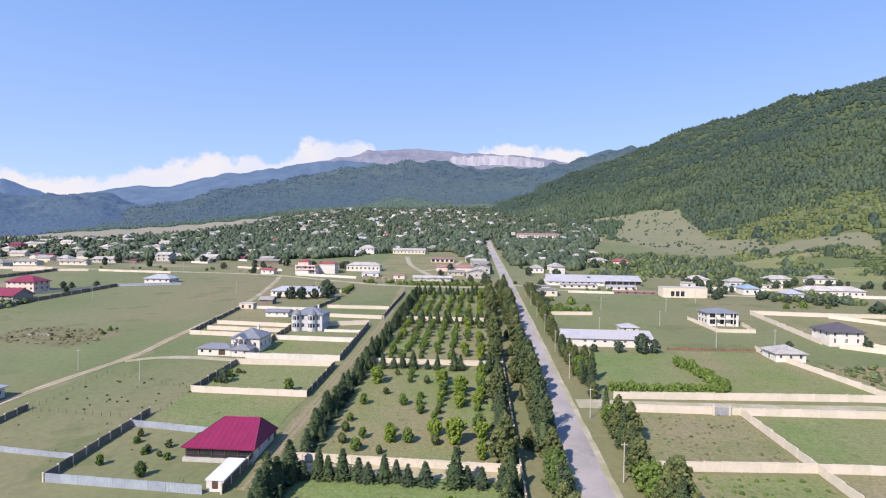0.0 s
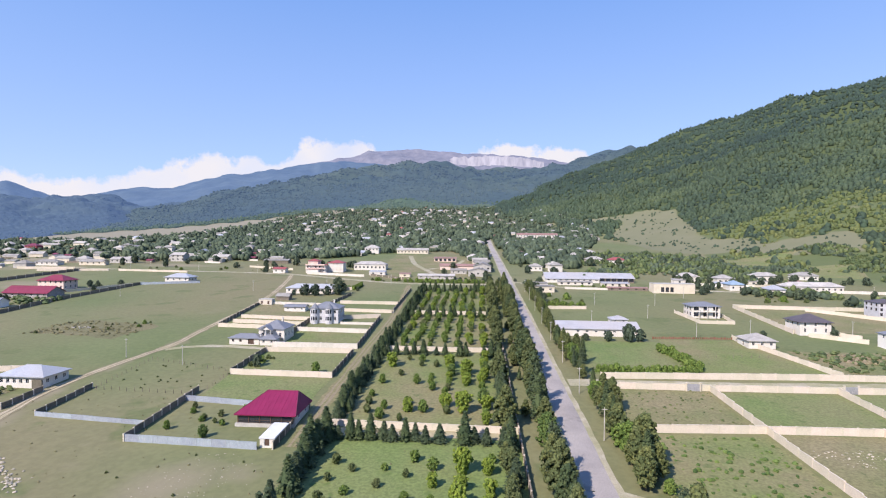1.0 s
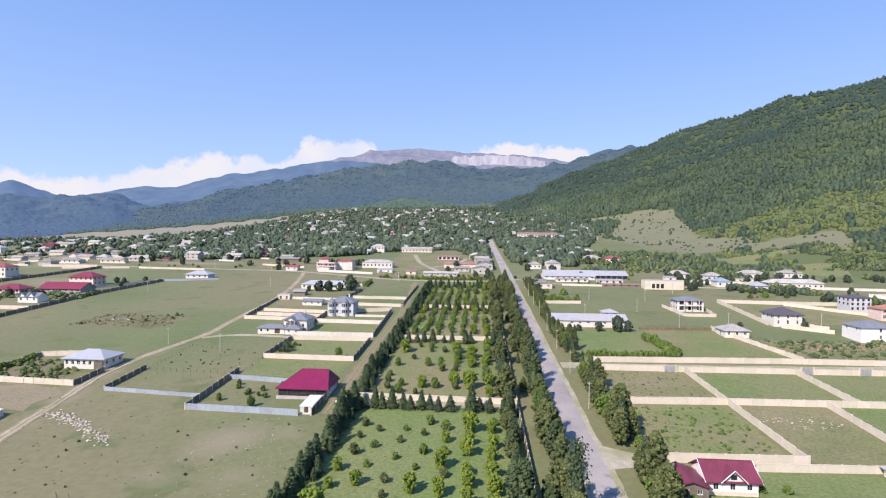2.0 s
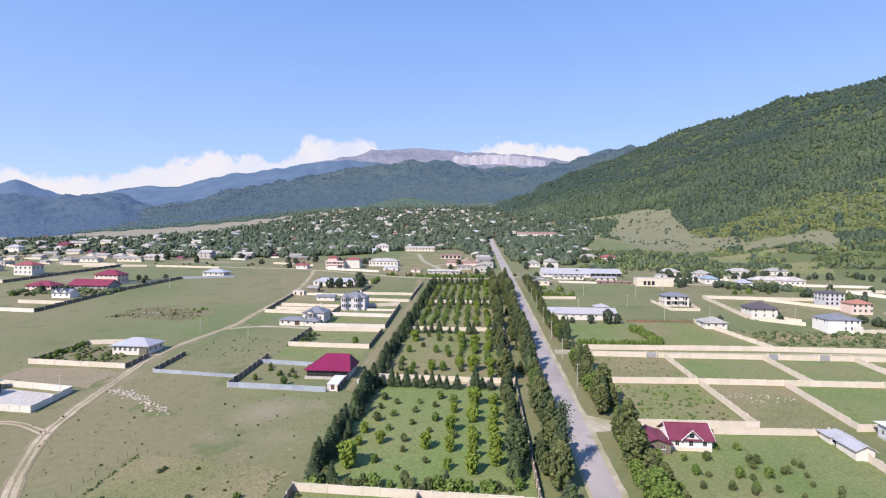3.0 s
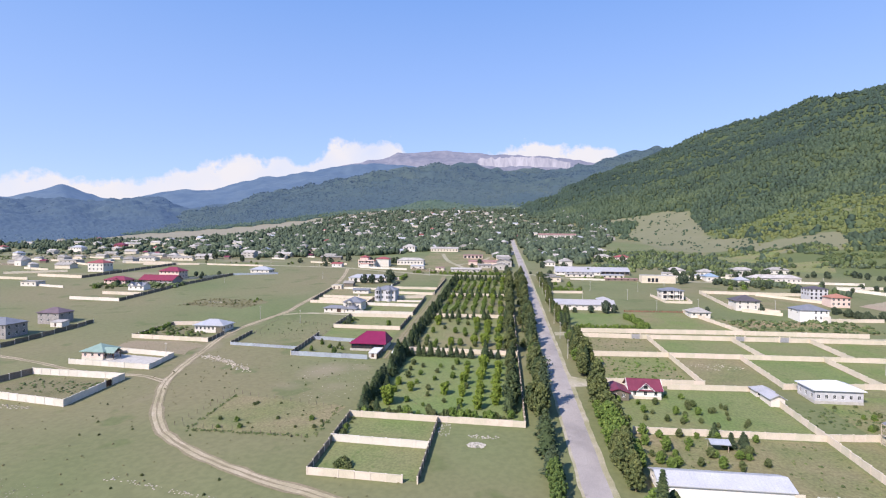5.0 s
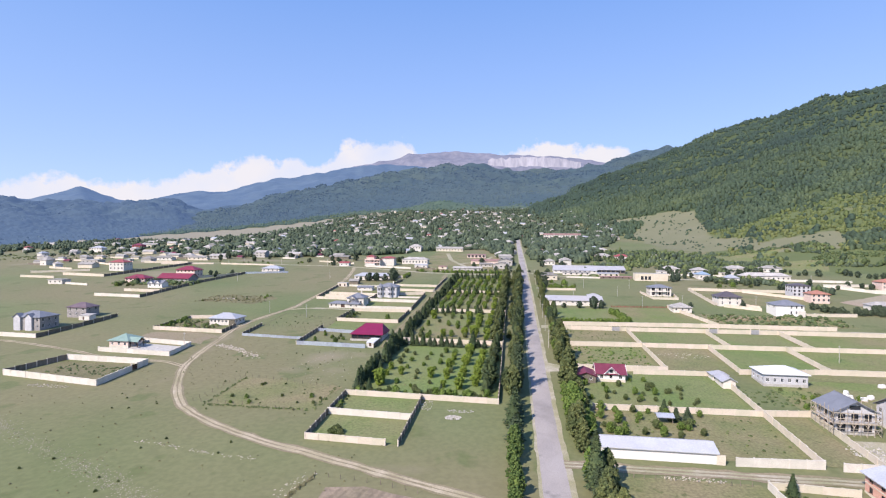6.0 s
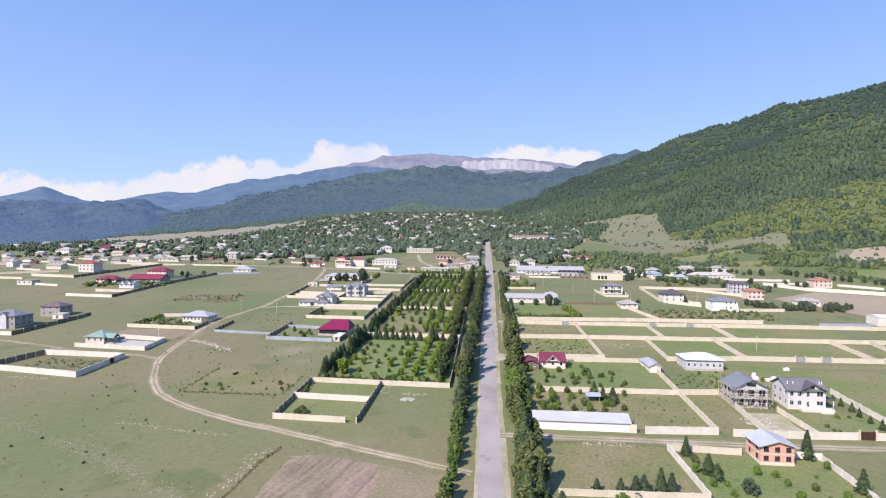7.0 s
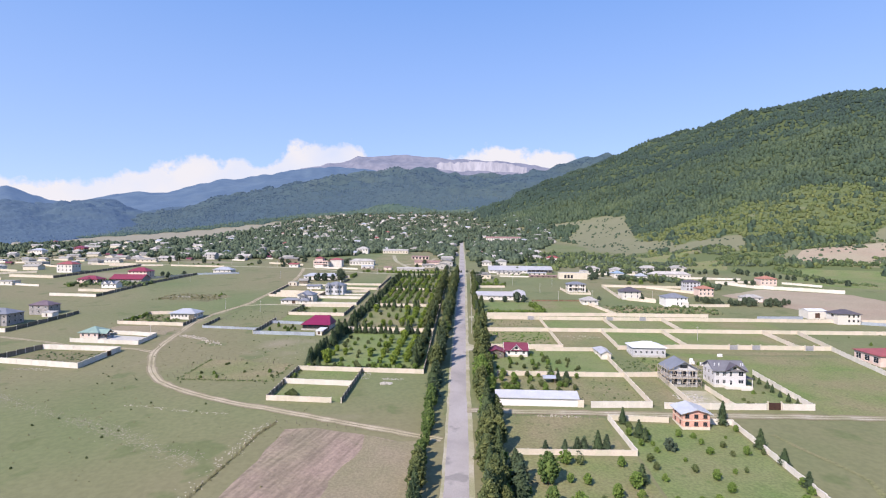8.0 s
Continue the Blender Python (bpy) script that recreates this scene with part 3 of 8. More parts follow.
for cx, cy, rx, ry, k in ((-68, 80, 16, 18, .62), (-58, 62, 10, 11, .5), (-345, 345, 46, 36, .6), (-420, 330, 45, 40, .55), (-300, 478, 70, 24, .62), (-430, 445, 70, 34, .6), (-95, -30, 40, 16, .35), (-560, 540, 190, 100, .56), (-330, 560, 90, 40, .5), (-620, 570, 110, 60, .62), (-500, 520, 90, 50, .58), (-560, 420, 60, 40, .5), (-90, 84, 14, 9, .4), (-138, 128, 6, 18, .62), (-136, 158, 5, 18, .55), (-133, 104, 7, 12, .6), (-128, 84, 7, 9, .5), (-124, 62, 7, 7, .55), (-132, 190, 8, 12, .6), (-134, 226, 6, 26, .5), (-112, 187, 16, 6, .5), (-150, 92, 10, 4, .5), (-100, 95, 8, 3, .4), (-72, 93, 22, 4, .42), (-56, 84, 10, 8, .5), (-75, 60, 12, 8, .35), (-120, 45, 9, 22, .42), (-20, -14, 26, 6, .4), (60, -24, 22, 9, .4), (-150, 250, 34, 30, .35), (24, -60, 14, 200, .3)):
    worn = np.maximum(worn, k * np.exp(-((gv[:, 0] - cx) / rx) ** 2 - ((gv[:, 1] - cy) / ry) ** 2))


def soft(field):
    """Spread a yes-or-no field over its neighbours on the sheet, so that one cover fades into the next."""
    f = field.astype(float).reshape(len(ds), -1)
    for _ in range(3):
        p = np.pad(f, 1, mode="edge")
        f = (2 * f + p[:-2, 1:-1] + p[2:, 1:-1] + p[1:-1, :-2] + p[1:-1, 2:]) / 6
    return f.ravel()


open_slope, scrubby, dry_plain = soft(open_slope), soft(scrubby), soft(dry_plain)
for name, values in (("worn", worn), ("wooded", wooded), ("scrubby", scrubby), ("open_slope", open_slope), ("dry_plain", dry_plain)):
    ground.data.attributes.new(name, "FLOAT", "POINT").data.foreach_set("value", values.astype(np.float32))


def ground_cover():
    """Pasture on the plain, bare grass on the open slopes, leaf litter under the woods, each fading into the next."""
    m = M["pasture"].copy()
    n, l = m.node_tree.nodes, m.node_tree.links
    p = n["Principled BSDF"]
    colour = p.inputs["Base Color"].links[0].from_socket
    geo = n.new("ShaderNodeNewGeometry")
    for name, a, b in (("worn", (.270, .228, .160), (.212, .186, .116)), ("dry_plain", (.272, .240, .182), (.206, .194, .132)), ("open_slope", (.186, .178, .110), (.138, .146, .076)), ("wooded", (.045, .066, .026), (.070, .092, .036)), ("scrubby", (.084, .112, .040), (.112, .132, .052))):
        at = n.new("ShaderNodeAttribute")
        at.attribute_name = name
        t = n.new("ShaderNodeTexNoise")
        t.inputs["Scale"].default_value, t.inputs["Detail"].default_value = .03, 8
        l.new(geo.outputs["Position"], t.inputs["Vector"])
        pick = n.new("ShaderNodeMix")
        pick.data_type = "RGBA"
        pick.inputs[6].default_value, pick.inputs[7].default_value = (*a, 1), (*b, 1)
        l.new(t.outputs[0], pick.inputs[0])
        edge = n.new("ShaderNodeMath")
        edge.operation = "MULTIPLY_ADD"
        l.new(t.outputs[0], edge.inputs[0])
        edge.inputs[1].default_value = .8
        l.new(at.outputs["Fac"], edge.inputs[2])
        step = n.new("ShaderNodeMapRange")
        step.inputs[1].default_value, step.inputs[2].default_value = .75, 1.05
        l.new(edge.outputs[0], step.inputs[0])
        mixer = n.new("ShaderNodeMix")
        mixer.data_type = "RGBA"
        l.new(step.outputs[0], mixer.inputs[0])
        l.new(colour, mixer.inputs[6])
        l.new(pick.outputs[2], mixer.inputs[7])
        colour = mixer.outputs[2]
    l.new(colour, p.inputs["Base Color"])
    return m


ground.data.materials[0] = ground_cover()


def mountain(name, label, rng, lo, hi, near, far, mat, step=0.3, rows=70, canopy=0.0):
    def height(x, y):
        z, s = flank(rng, x, y)
        rough = np.random.RandomState(8).rand(*z.shape) * canopy * np.clip(6 * s, 0, 1)  # uneven canopy of the woods
        return np.where(s <= 0, z - 8, z + rough)

    ob = polar_sheet(name, np.arange(lo, hi + step, step), np.linspace(near, far, rows), height, mat)
    return tagged(ob, label, "mountain")


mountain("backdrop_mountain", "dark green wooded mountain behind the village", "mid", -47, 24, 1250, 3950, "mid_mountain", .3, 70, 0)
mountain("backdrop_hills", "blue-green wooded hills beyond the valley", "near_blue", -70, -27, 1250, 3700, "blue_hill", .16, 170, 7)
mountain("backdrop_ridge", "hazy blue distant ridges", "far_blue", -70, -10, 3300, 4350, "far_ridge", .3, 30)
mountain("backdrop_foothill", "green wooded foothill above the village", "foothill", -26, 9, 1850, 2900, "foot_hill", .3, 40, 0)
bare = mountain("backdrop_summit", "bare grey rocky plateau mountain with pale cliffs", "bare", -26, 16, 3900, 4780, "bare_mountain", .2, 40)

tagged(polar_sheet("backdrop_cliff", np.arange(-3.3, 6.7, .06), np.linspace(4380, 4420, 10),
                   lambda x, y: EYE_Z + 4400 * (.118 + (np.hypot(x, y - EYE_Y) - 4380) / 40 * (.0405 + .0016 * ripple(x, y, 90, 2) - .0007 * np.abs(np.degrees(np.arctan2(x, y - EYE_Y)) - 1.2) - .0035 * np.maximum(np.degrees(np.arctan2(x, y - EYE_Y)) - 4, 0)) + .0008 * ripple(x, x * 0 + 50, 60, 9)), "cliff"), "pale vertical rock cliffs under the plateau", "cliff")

# ---- roads, tracks and fields ----


def furrows(m, turn):
    """Faint uneven streaks left by the plough, all running one way."""
    n, l = m.node_tree.nodes, m.node_tree.links
    p = n["Principled BSDF"]
    geo, turned, drawn = n.new("ShaderNodeNewGeometry"), n.new("ShaderNodeMapping"), n.new("ShaderNodeMapping")
    streak, grey, mix = n.new("ShaderNodeTexNoise"), n.new("ShaderNodeMapRange"), n.new("ShaderNodeMix")
    turned.inputs["Rotation"].default_value = (0, 0, radians(turn))
    drawn.inputs["Scale"].default_value = (1.0, .10, 1.0)
    streak.inputs["Scale"].default_value, streak.inputs["Detail"].default_value = .75, 4
    grey.inputs[1].default_value, grey.inputs[2].default_value, grey.inputs[3].default_value = .34, .62, .62
    mix.data_type, mix.blend_type = "RGBA", "MULTIPLY"
    mix.inputs[0].default_value = .85
    colour = p.inputs["Base Color"].links[0].from_socket
    l.new(geo.outputs["Position"], turned.inputs[0])
    l.new(turned.outputs[0], drawn.inputs[0])
    l.new(drawn.outputs[0], streak.inputs[0])
    l.new(streak.outputs[0], grey.inputs[0])
    l.new(colour, mix.inputs[6])
    l.new(grey.outputs[0], mix.inputs[7])
    l.new(mix.outputs[2], p.inputs["Base Color"])


furrows(M["ploughed"], 14)
LIFT = {"n": 0}


def lifted():
    LIFT["n"] += 1
    return 0.03 + 0.004 * (LIFT["n"] % 12)


def patch(name, label, pts, mat, cat="field", ragged=0.0, lift=None):
    """A flat piece of ground with an outline through pts, a little uneven along its edge."""
    lift = lifted() if lift is None else lift
    r = random.Random(len(pts) + int(abs(pts[0][0] * 7)))
    ring = []
    for i, p in enumerate(pts):
        q = pts[(i + 1) % len(pts)]
        n = max(1, int(math.hypot(q[0] - p[0], q[1] - p[1]) / 6)) if ragged else 1
        for k in range(n):
            ring.append((p[0] + (q[0] - p[0]) * k / n + r.uniform(-ragged, ragged), p[1] + (q[1] - p[1]) * k / n + r.uniform(-ragged, ragged)))
    s = Shape()
    s.face(*[(x, y, gz(x, y) + lift) for x, y in ring])
    ob = new(name, s.mesh(name, mat))
    return tagged(ob, label, cat, kind="structure")


def ribbon(name, label, pts, width, mat, cat="road", lift=0.09, wobble=0.0, crown=0.0, shift=0.0):
    """A way of the given width along pts, smoothly curved."""
    pts = [Vector((x, y)) for x, y in pts]
    line = []
    for i in range(len(pts) - 1):
        p0, p1, p2, p3 = pts[max(i - 1, 0)], pts[i], pts[i + 1], pts[min(i + 2, len(pts) - 1)]
        n = max(2, int((p2 - p1).length / 4))
        for k in range(n):
            t = k / n
            line.append(0.5 * ((2 * p1) + (p2 - p0) * t + (2 * p0 - 5 * p1 + 4 * p2 - p3) * t * t + (3 * p1 - p0 - 3 * p2 + p3) * t ** 3))
    line.append(pts[-1])
    r = random.Random(len(line))
    s = Shape()
    for i, p in enumerate(line):
        d = (line[min(i + 1, len(line) - 1)] - line[max(i - 1, 0)]).normalized()
        side = Vector((d.y, -d.x))
        for k in (-1, 0, 1):
            e = p + side * (shift + k * width / 2 + (r.uniform(-wobble, wobble) if k else 0))
            s.v.append((e.x, e.y, gz(e.x, e.y) + lift + (crown if k == 0 else 0)))
    for i in range(len(line) - 1):
        for k in (0, 1):
            s.f.append((3 * i + k, 3 * i + 3 + k, 3 * i + 4 + k, 3 * i + 1 + k)[::-1])
    ob = new(name, s.mesh(name, mat))
    return tagged(ob, label, cat, kind="structure")


ROAD = [(27.0, -330), (25.2, -62), (24.1, 8), (23.5, 60), (23.1, 110), (22.5, 164), (21.9, 250), (21.0, 330), (19.0, 500), (14, 800), (12.6, 900), (12.2, 940)]
ribbon("verge_road", "dusty gravel verge beside the road", ROAD, 8.6, "gravel", lift=0.06, wobble=.22, shift=.35)
ribbon("road", "long straight worn grey asphalt road", ROAD, 6.3, "asphalt", lift=0.10, wobble=.10, crown=.05)
TRACK = [(20, -30), (8, -26), (-15, -18.2), (-42, -8.8), (-62, -1.6), (-80, 7), (-95, 17), (-106, 29.5), (-114.6, 43), (-122.5, 58), (-128.8, 79), (-132, 95), (-139, 130), (-136, 165), (-132, 190), (-134, 215), (-135, 240), (-138, 292), (-150, 360), (-165, 420)]
BRANCH = [(-122, 57.5), (-134, 63), (-144, 63.5), (-157, 63), (-200, 76), (-240, 85), (-300, 92)]
for line, k in ((TRACK, 1.0), (BRANCH, .55)):
    ribbon("track_bed", "worn grassy bed of a farm track", line, 3.9 * k, "fallow", "track", .066, .55)
    for side in (-.78, .78):
        ribbon("track_rut", "pale dirt rut of a curving farm track", line, .95 * k, "earth", "track", .078, .3, 0, side)
LANE = [(-48, 98), (-48.5, 130), (-49, 185), (-49, 260), (-56, 370)]
ribbon("track_lane", "grassy dirt lane between walled plots", LANE, 4.4, "dry_grass", lift=.07, wobble=.5)
for side in (-.8, .8):
    ribbon("track_lane_rut", "dirt rut of the lane between walled plots", LANE, .8, "fallow", "track", .082, .2, 0, side)
ribbon("track_house", "dirt drive to the walled house", [(-88, 184.6), (-107, 187), (-120, 186), (-131, 180)], 3.6, "gravel", lift=.083, wobble=.4)
ribbon("road_cross", "pale gravel cross road", [(19, 384), (-10, 377), (-62, 378), (-115, 398), (-175, 424), (-258, 434), (-330, 440), (-460, 455)], 5.5, "gravel", lift=.085, wobble=.3)
ribbon("road_cross_east", "pale gravel cross road", [(22, 396), (60, 370), (120, 366), (220, 356)], 5, "gravel", lift=.085, wobble=.3)
ribbon("lane_sheds", "dirt lane between the plots", [(27, -6), (60, -6), (97, -6), (150, -5), (205, -6)], 4.8, "fallow", lift=.083, wobble=.6)
for side in (-.85, .85):
    ribbon("lane_sheds_rut", "pale rut of the dirt lane", [(27, -6), (60, -6), (97, -6), (150, -5), (205, -6)], .95, "gravel", "track", .095, .18, 0, side)
ribbon("lane_walls", "dirt lane between two stone walls", [(28, 153), (75, 153.3), (112, 155), (200, 158), (300, 150)], 7, "gravel", lift=.083, wobble=.4)
ribbon("lane_cart", "grassy cart lane", [(100, 79), (135, 76), (170, 75), (205, 78)], 5, "dry_grass", lift=.07, wobble=.6)
ribbon("lane_meadow", "faint dirt track on the meadow", [(122, -20), (126, -33), (131, -47), (128, -60), (128, -90)], 1.6, "dry_grass", lift=.07, wobble=.4)
ribbon("path_village", "pale trodden path over the green", [(-85, 602), (-70, 520), (-54, 469), (-40, 432)], 5, "gravel", lift=.2, wobble=.5)
ribbon("path_village_branch", "pale trodden path over the green", [(-54, 469), (-30, 500), (-20, 560)], 4, "gravel", lift=.2, wobble=.5)
patch("apron_drive", "gravel drive at the house beside the road", [(27, 71), (38, 74), (38, 79), (27, 84)], "gravel", "drive", .3)

patch("field_ploughed", "reddish-brown fallow field", [(-29.4, -26), (-20.6, -23), (-6, -27.5), (12.5, -33), (13.5, -120), (-33, -120), (-31, -65)], "ploughed", ragged=.7)
STREAK = [(-190, 16), (-150, -1), (-136, -7.5), (-98, -23.2), (-82, -30), (-66, -38.5), (-46, -48)]
patch("field_fallow", "dry fallow stubble beside the ploughed land", [(-4, -28.6), (12.3, -33.4), (13.3, -120), (-13, -120), (-7, -60)], "fallow", ragged=2.6, lift=.10)
patch("field_strip", "strip of bare brown earth along the wall", [(-43, 105.8), (8, 105.8), (8, 110.6), (-43, 110.6)], "earth", ragged=.5, lift=.09)
patch("field_orchard", "bright green orchard grass", [(-44.5, 36), (8.5, 34.4), (8, 110), (-44, 110)], "orchard_lawn", ragged=.2)
patch("field_orchard", "green orchard grass with dry patches", [(-44, 112), (7.6, 112), (7.4, 186), (-44, 186)], "orchard_grass", ragged=.2)
patch("field_orchard", "green orchard grass with dry patches", [(-44, 189), (7.4, 189), (6.6, 261), (-44, 261)], "orchard_grass", ragged=.2)
patch("field_orchard", "green orchard grass with dry patches", [(-44, 264), (6.6, 264), (6, 345), (-44, 345)], "orchard_grass", ragged=.2)
patch("field_plot", "green grass plot inside walls", [(-44.5, 0), (-18, -1), (-17.6, 33.8), (-44.5, 34.8)], "lawn", ragged=.1)
patch("field_plot", "green grass plot inside walls", [(-89, 152), (-53.4, 152), (-53.4, 180), (-88.5, 180)], "lawn", ragged=.1)
patch("field_meadow", "green meadow between fences", [(-89, 127), (-53, 124), (-53, 150), (-89.5, 150)], "lawn", ragged=.5)
patch("field_plot", "dry grass plot inside walls", [(-88, 189), (-53.4, 189), (-53.8, 214), (-88, 216)], "orchard_grass", ragged=.1)
patch("field_plot", "dry grass plot inside walls", [(-129, 222), (-91, 222), (-91, 280), (-131, 280)], "dry_grass", ragged=.2)
patch("field_weeds", "brown weedy patch on the pasture", [(-215, 205), (-165, 196), (-160, 222), (-200, 232)], "weeds", ragged=2.5)
patch("field_brush", "rough brushy fenced field", [(-88.7, 20), (-52, 19.5), (-48.5, 43), (-63.8, 46.2), (-90, 48)], "dry_grass", ragged=1.2)
patch("field_building_site", "trampled grey earth of a building site", [(107.5, 3), (119, 3), (120, 19), (107.5, 19)], "gravel", ragged=.6)
patch("field_yard", "dry yard with rough grass inside walls", [(-184, 38), (-142, 33), (-142, 56), (-178, 58)], "weeds", ragged=.2)
patch("field_court", "pale concrete yard inside the walls", [(-170, 76), (-141, 73.2), (-142, 86), (-168, 90)], "concrete", ragged=.2)
patch("field_yard", "bare brown garden soil", [(-180, 119), (-150, 116), (-150, 140), (-177, 143)], "weeds", ragged=.4)
patch("field_bare", "trodden bare ground beside the track", [(-177, 100), (-162, 95), (-139, 93), (-138, 105), (-143, 112.5), (-177, 114)], "fallow", ragged=2.2)
for x0, y0, x1, y1, m, w in ((36, 2, 91.5, 33, "dry_grass", "dry grass plot inside stone walls"), (37, 35, 91.5, 73, "lawn", "green garden plot"), (37, 79, 72.5, 113, "orchard_grass", "rough green plot inside stone walls"),
                             (37, 117, 71.8, 147, "dry_grass", "dry weedy plot inside stone walls"), (75.5, 78, 102, 115, "dry_grass", "dry stony plot inside stone walls"),
                             (74, 118, 111.8, 147, "lawn", "green plot inside stone walls"), (113.6, 119, 148, 148, "lawn", "green plot inside stone walls"),
                             (104, 81, 136.5, 116, "lawn", "green plot inside stone walls"), (149.8, 121, 212, 150, "orchard_grass", "green plot inside stone walls"),
                             (138.5, 86, 192, 117, "orchard_grass", "dry green plot inside stone walls"), (194, 88, 209, 118, "dry_grass", "dry plot inside stone walls"),
                             (36, 163, 76, 210, "lawn", "mown green field behind a hedge"), (78, 165, 122, 215, "orchard_grass", "green field"),
                             (93, 2, 105, 35, "dry_grass", "dry plot inside stone walls"), (107, 39, 150, 73, "orchard_grass", "green garden"), (123, 2, 147, 20, "lawn", "green garden"),
                             (38, -36, 73, -10, "dry_grass", "dry grass plot"), (76, -75, 112, -14, "lawn", "green young orchard"), (34, -120, 75, -39, "orchard_grass", "green young orchard"),
                             (125, 170, 200, 200, "dry_grass", "weedy plot with rough bushes"), (150, 236, 215, 290, "dry_grass", "dry plot inside stone walls"),
                             (150, -4, 205, 70, "orchard_grass", "open green meadow")):
    patch("field_plot", w, [(x0, y0), (x1, y0), (x1, y1), (x0, y1)], m, ragged=.15)
patch("field_brown", "bare brown ploughed field", [(235, 255), (285, 292), (345, 268), (360, 180), (420, 130), (330, 120), (270, 165)], "pale_soil", ragged=1)


def slope_field(label, corners, mat, n=14, lift=.6):
    """A field on uneven ground between four corners."""
    a, b, c, d = [Vector(p) for p in corners]
    s = Shape()
    for i in range(n + 1):
        for k in range(n + 1):
            u, v = i / n, k / n
            p = a.lerp(b, u).lerp(d.lerp(c, u), v)
            edge = min(i, k, n - i, n - k) == 0
            s.v.append((p.x, p.y, gz(p.x, p.y) + (-.3 if edge else lift)))
    for i in range(n):
        for k in range(n):
            q = i * (n + 1) + k
            s.f.append((q, q + n + 1, q + n + 2, q + 1))
    return tagged(new("field_slope", s.mesh("field_slope", mat)), label, "field", kind="structure")


slope_field("smooth bright green crop field", [(330, 330), (450, 270), (600, 330), (400, 440)], "lawn")
slope_field("dry tan field below the hill", [(412, 466), (492, 422), (562, 500), (455, 514)], "pale_soil")
slope_field("green field below the hill", [(200, 575), (300, 535), (360, 590), (250, 660)], "orchard_grass")
slope_field("green field below the hill", [(225, 470), (330, 440), (360, 500), (250, 540)], "orchard_grass")
slope_field("green field below the hill", [(150, 395), (250, 380), (290, 425), (215, 455)], "orchard_grass")
patch("field_green", "village green", [(-95, 400), (-5, 395), (2, 470), (-10, 610), (-105, 620)], "dry_grass", ragged=1.5, lift=.1)

# ---- boundary walls ----
PANELS = {}


def panel_mesh(kind, h):
    key = (kind, round(h, 2))
    if key not in PANELS:
        s, p = Shape(), Shape()
        if kind == "sheet_fence":
            for t in (-.012, .012):
                line = [(i / 12, t + (.03 if i % 2 else -.03)) for i in range(13)]
                for a, b in zip(line, line[1:]):
                    s.face((*a, -.3), (*b, -.3), (*b, h), (*a, h))
            s.box(0, -.06, h - .02, 1, .06, h + .03)
            p.box(-.04, -.06, -.4, .04, .06, h - .05)
        elif kind == "rust":
            for i in range(5):
                s.box((i + .1) / 5, -.02, -.2, (i + .75) / 5, .02, h * (1 - .12 * (i % 3)))
            p.box(-.06, -.06, -.4, .06, .06, h + .1)
        else:
            s.box(0, -.1, -.5, 1, .1, h - .12)
            s.box(0, -.15, h - .12, 1, .15, h)
            p.box(-.17, -.17, -.5, .17, .17, h + .03)
            p.box(-.2, -.2, h + .03, .2, .2, h + .1)
        PANELS[key] = (s.mesh("panel", kind), p.mesh("post", "stone_wall" if kind == "dark_wall" else kind))
    return PANELS[key]


WALL_LABEL = {"stone_wall": "cream stone boundary wall with square posts", "white_wall": "whitewashed boundary wall with square posts", "dark_wall": "dark block boundary wall with shade put into its colour, and pale posts",
              "sheet_fence": "blue-grey corrugated metal fence", "rust": "rusty brown metal fence"}


def wall(x0, y0, x1, y1, h=2.0, kind="stone_wall", step=3.9, gap=None):
    """A wall from (x0, y0) to (x1, y1); gap: the stretch left open for a gate, in metres from its start."""
    run = math.hypot(x1 - x0, y1 - y0)
    step *= 1.9 if y0 > 230 or abs(x0) > 225 else (1.25 if y0 > 140 else 1.0)
    n = max(1, round(run / step))
    turn = math.atan2(y1 - y0, x1 - x0)
    z0 = gz(x0, y0)
    base = new("metal_fence" if kind in ("sheet_fence", "rust") else "boundary_wall")
    base.matrix_basis = Matrix.LocRotScale((x0, y0, z0), Euler((0, 0, turn)), None)
    tagged(base, WALL_LABEL[kind], "fence" if kind in ("sheet_fence", "rust") else "wall", "walls of the plots")
    pm, om = panel_mesh(kind, h)
    r = random.Random(int(abs(x0 * 31 + y0 * 17 + x1)))
    for i in range(n + 1):
        a = run * i / n
        x, y = x0 + (x1 - x0) * i / n, y0 + (y1 - y0) * i / n
        part("post", om, None, base, at=Matrix.Translation((a, 0, gz(x, y) - z0 + r.uniform(-.04, .04))))
        b = a + run / n / 2
        if i < n and not (gap and gap[0] < b < gap[1]):
            xm, ym = x + (x1 - x0) / n / 2, y + (y1 - y0) / n / 2
            part("panel", pm, None, base, at=Matrix.Translation((a, r.uniform(-.02, .02), gz(xm, ym) - z0 + r.uniform(-.05, .05))) @ Matrix.Diagonal((run / n, 1, 1, 1)))
    return base


def gate(x, y, turn, w, h, mat, label):
    base = tagged(new("gate"), label, "gate")
    base.matrix_basis = pose(x, y, gz(x, y), 0, 0, turn)
    for k in (-1, 1):
        s = Shape()
        s.box(min(0, k * w / 2), -.03, .05, max(0, k * w / 2), .03, h)
        for i in range(1, 5):
            u = k * w / 2 * i / 5
            s.box(u - .03, -.055, .1, u + .03, .055, h - .05)
        part("gate_leaf", s, mat, base)
        part("gate_post", Shape().box(k * w / 2 - .2, -.22, -.5, k * w / 2 + .2, .22, h + .35).box(k * w / 2 - .27, -.28, h + .35, k * w / 2 + .27, .28, h + .47), "stone_wall", base)
    return base

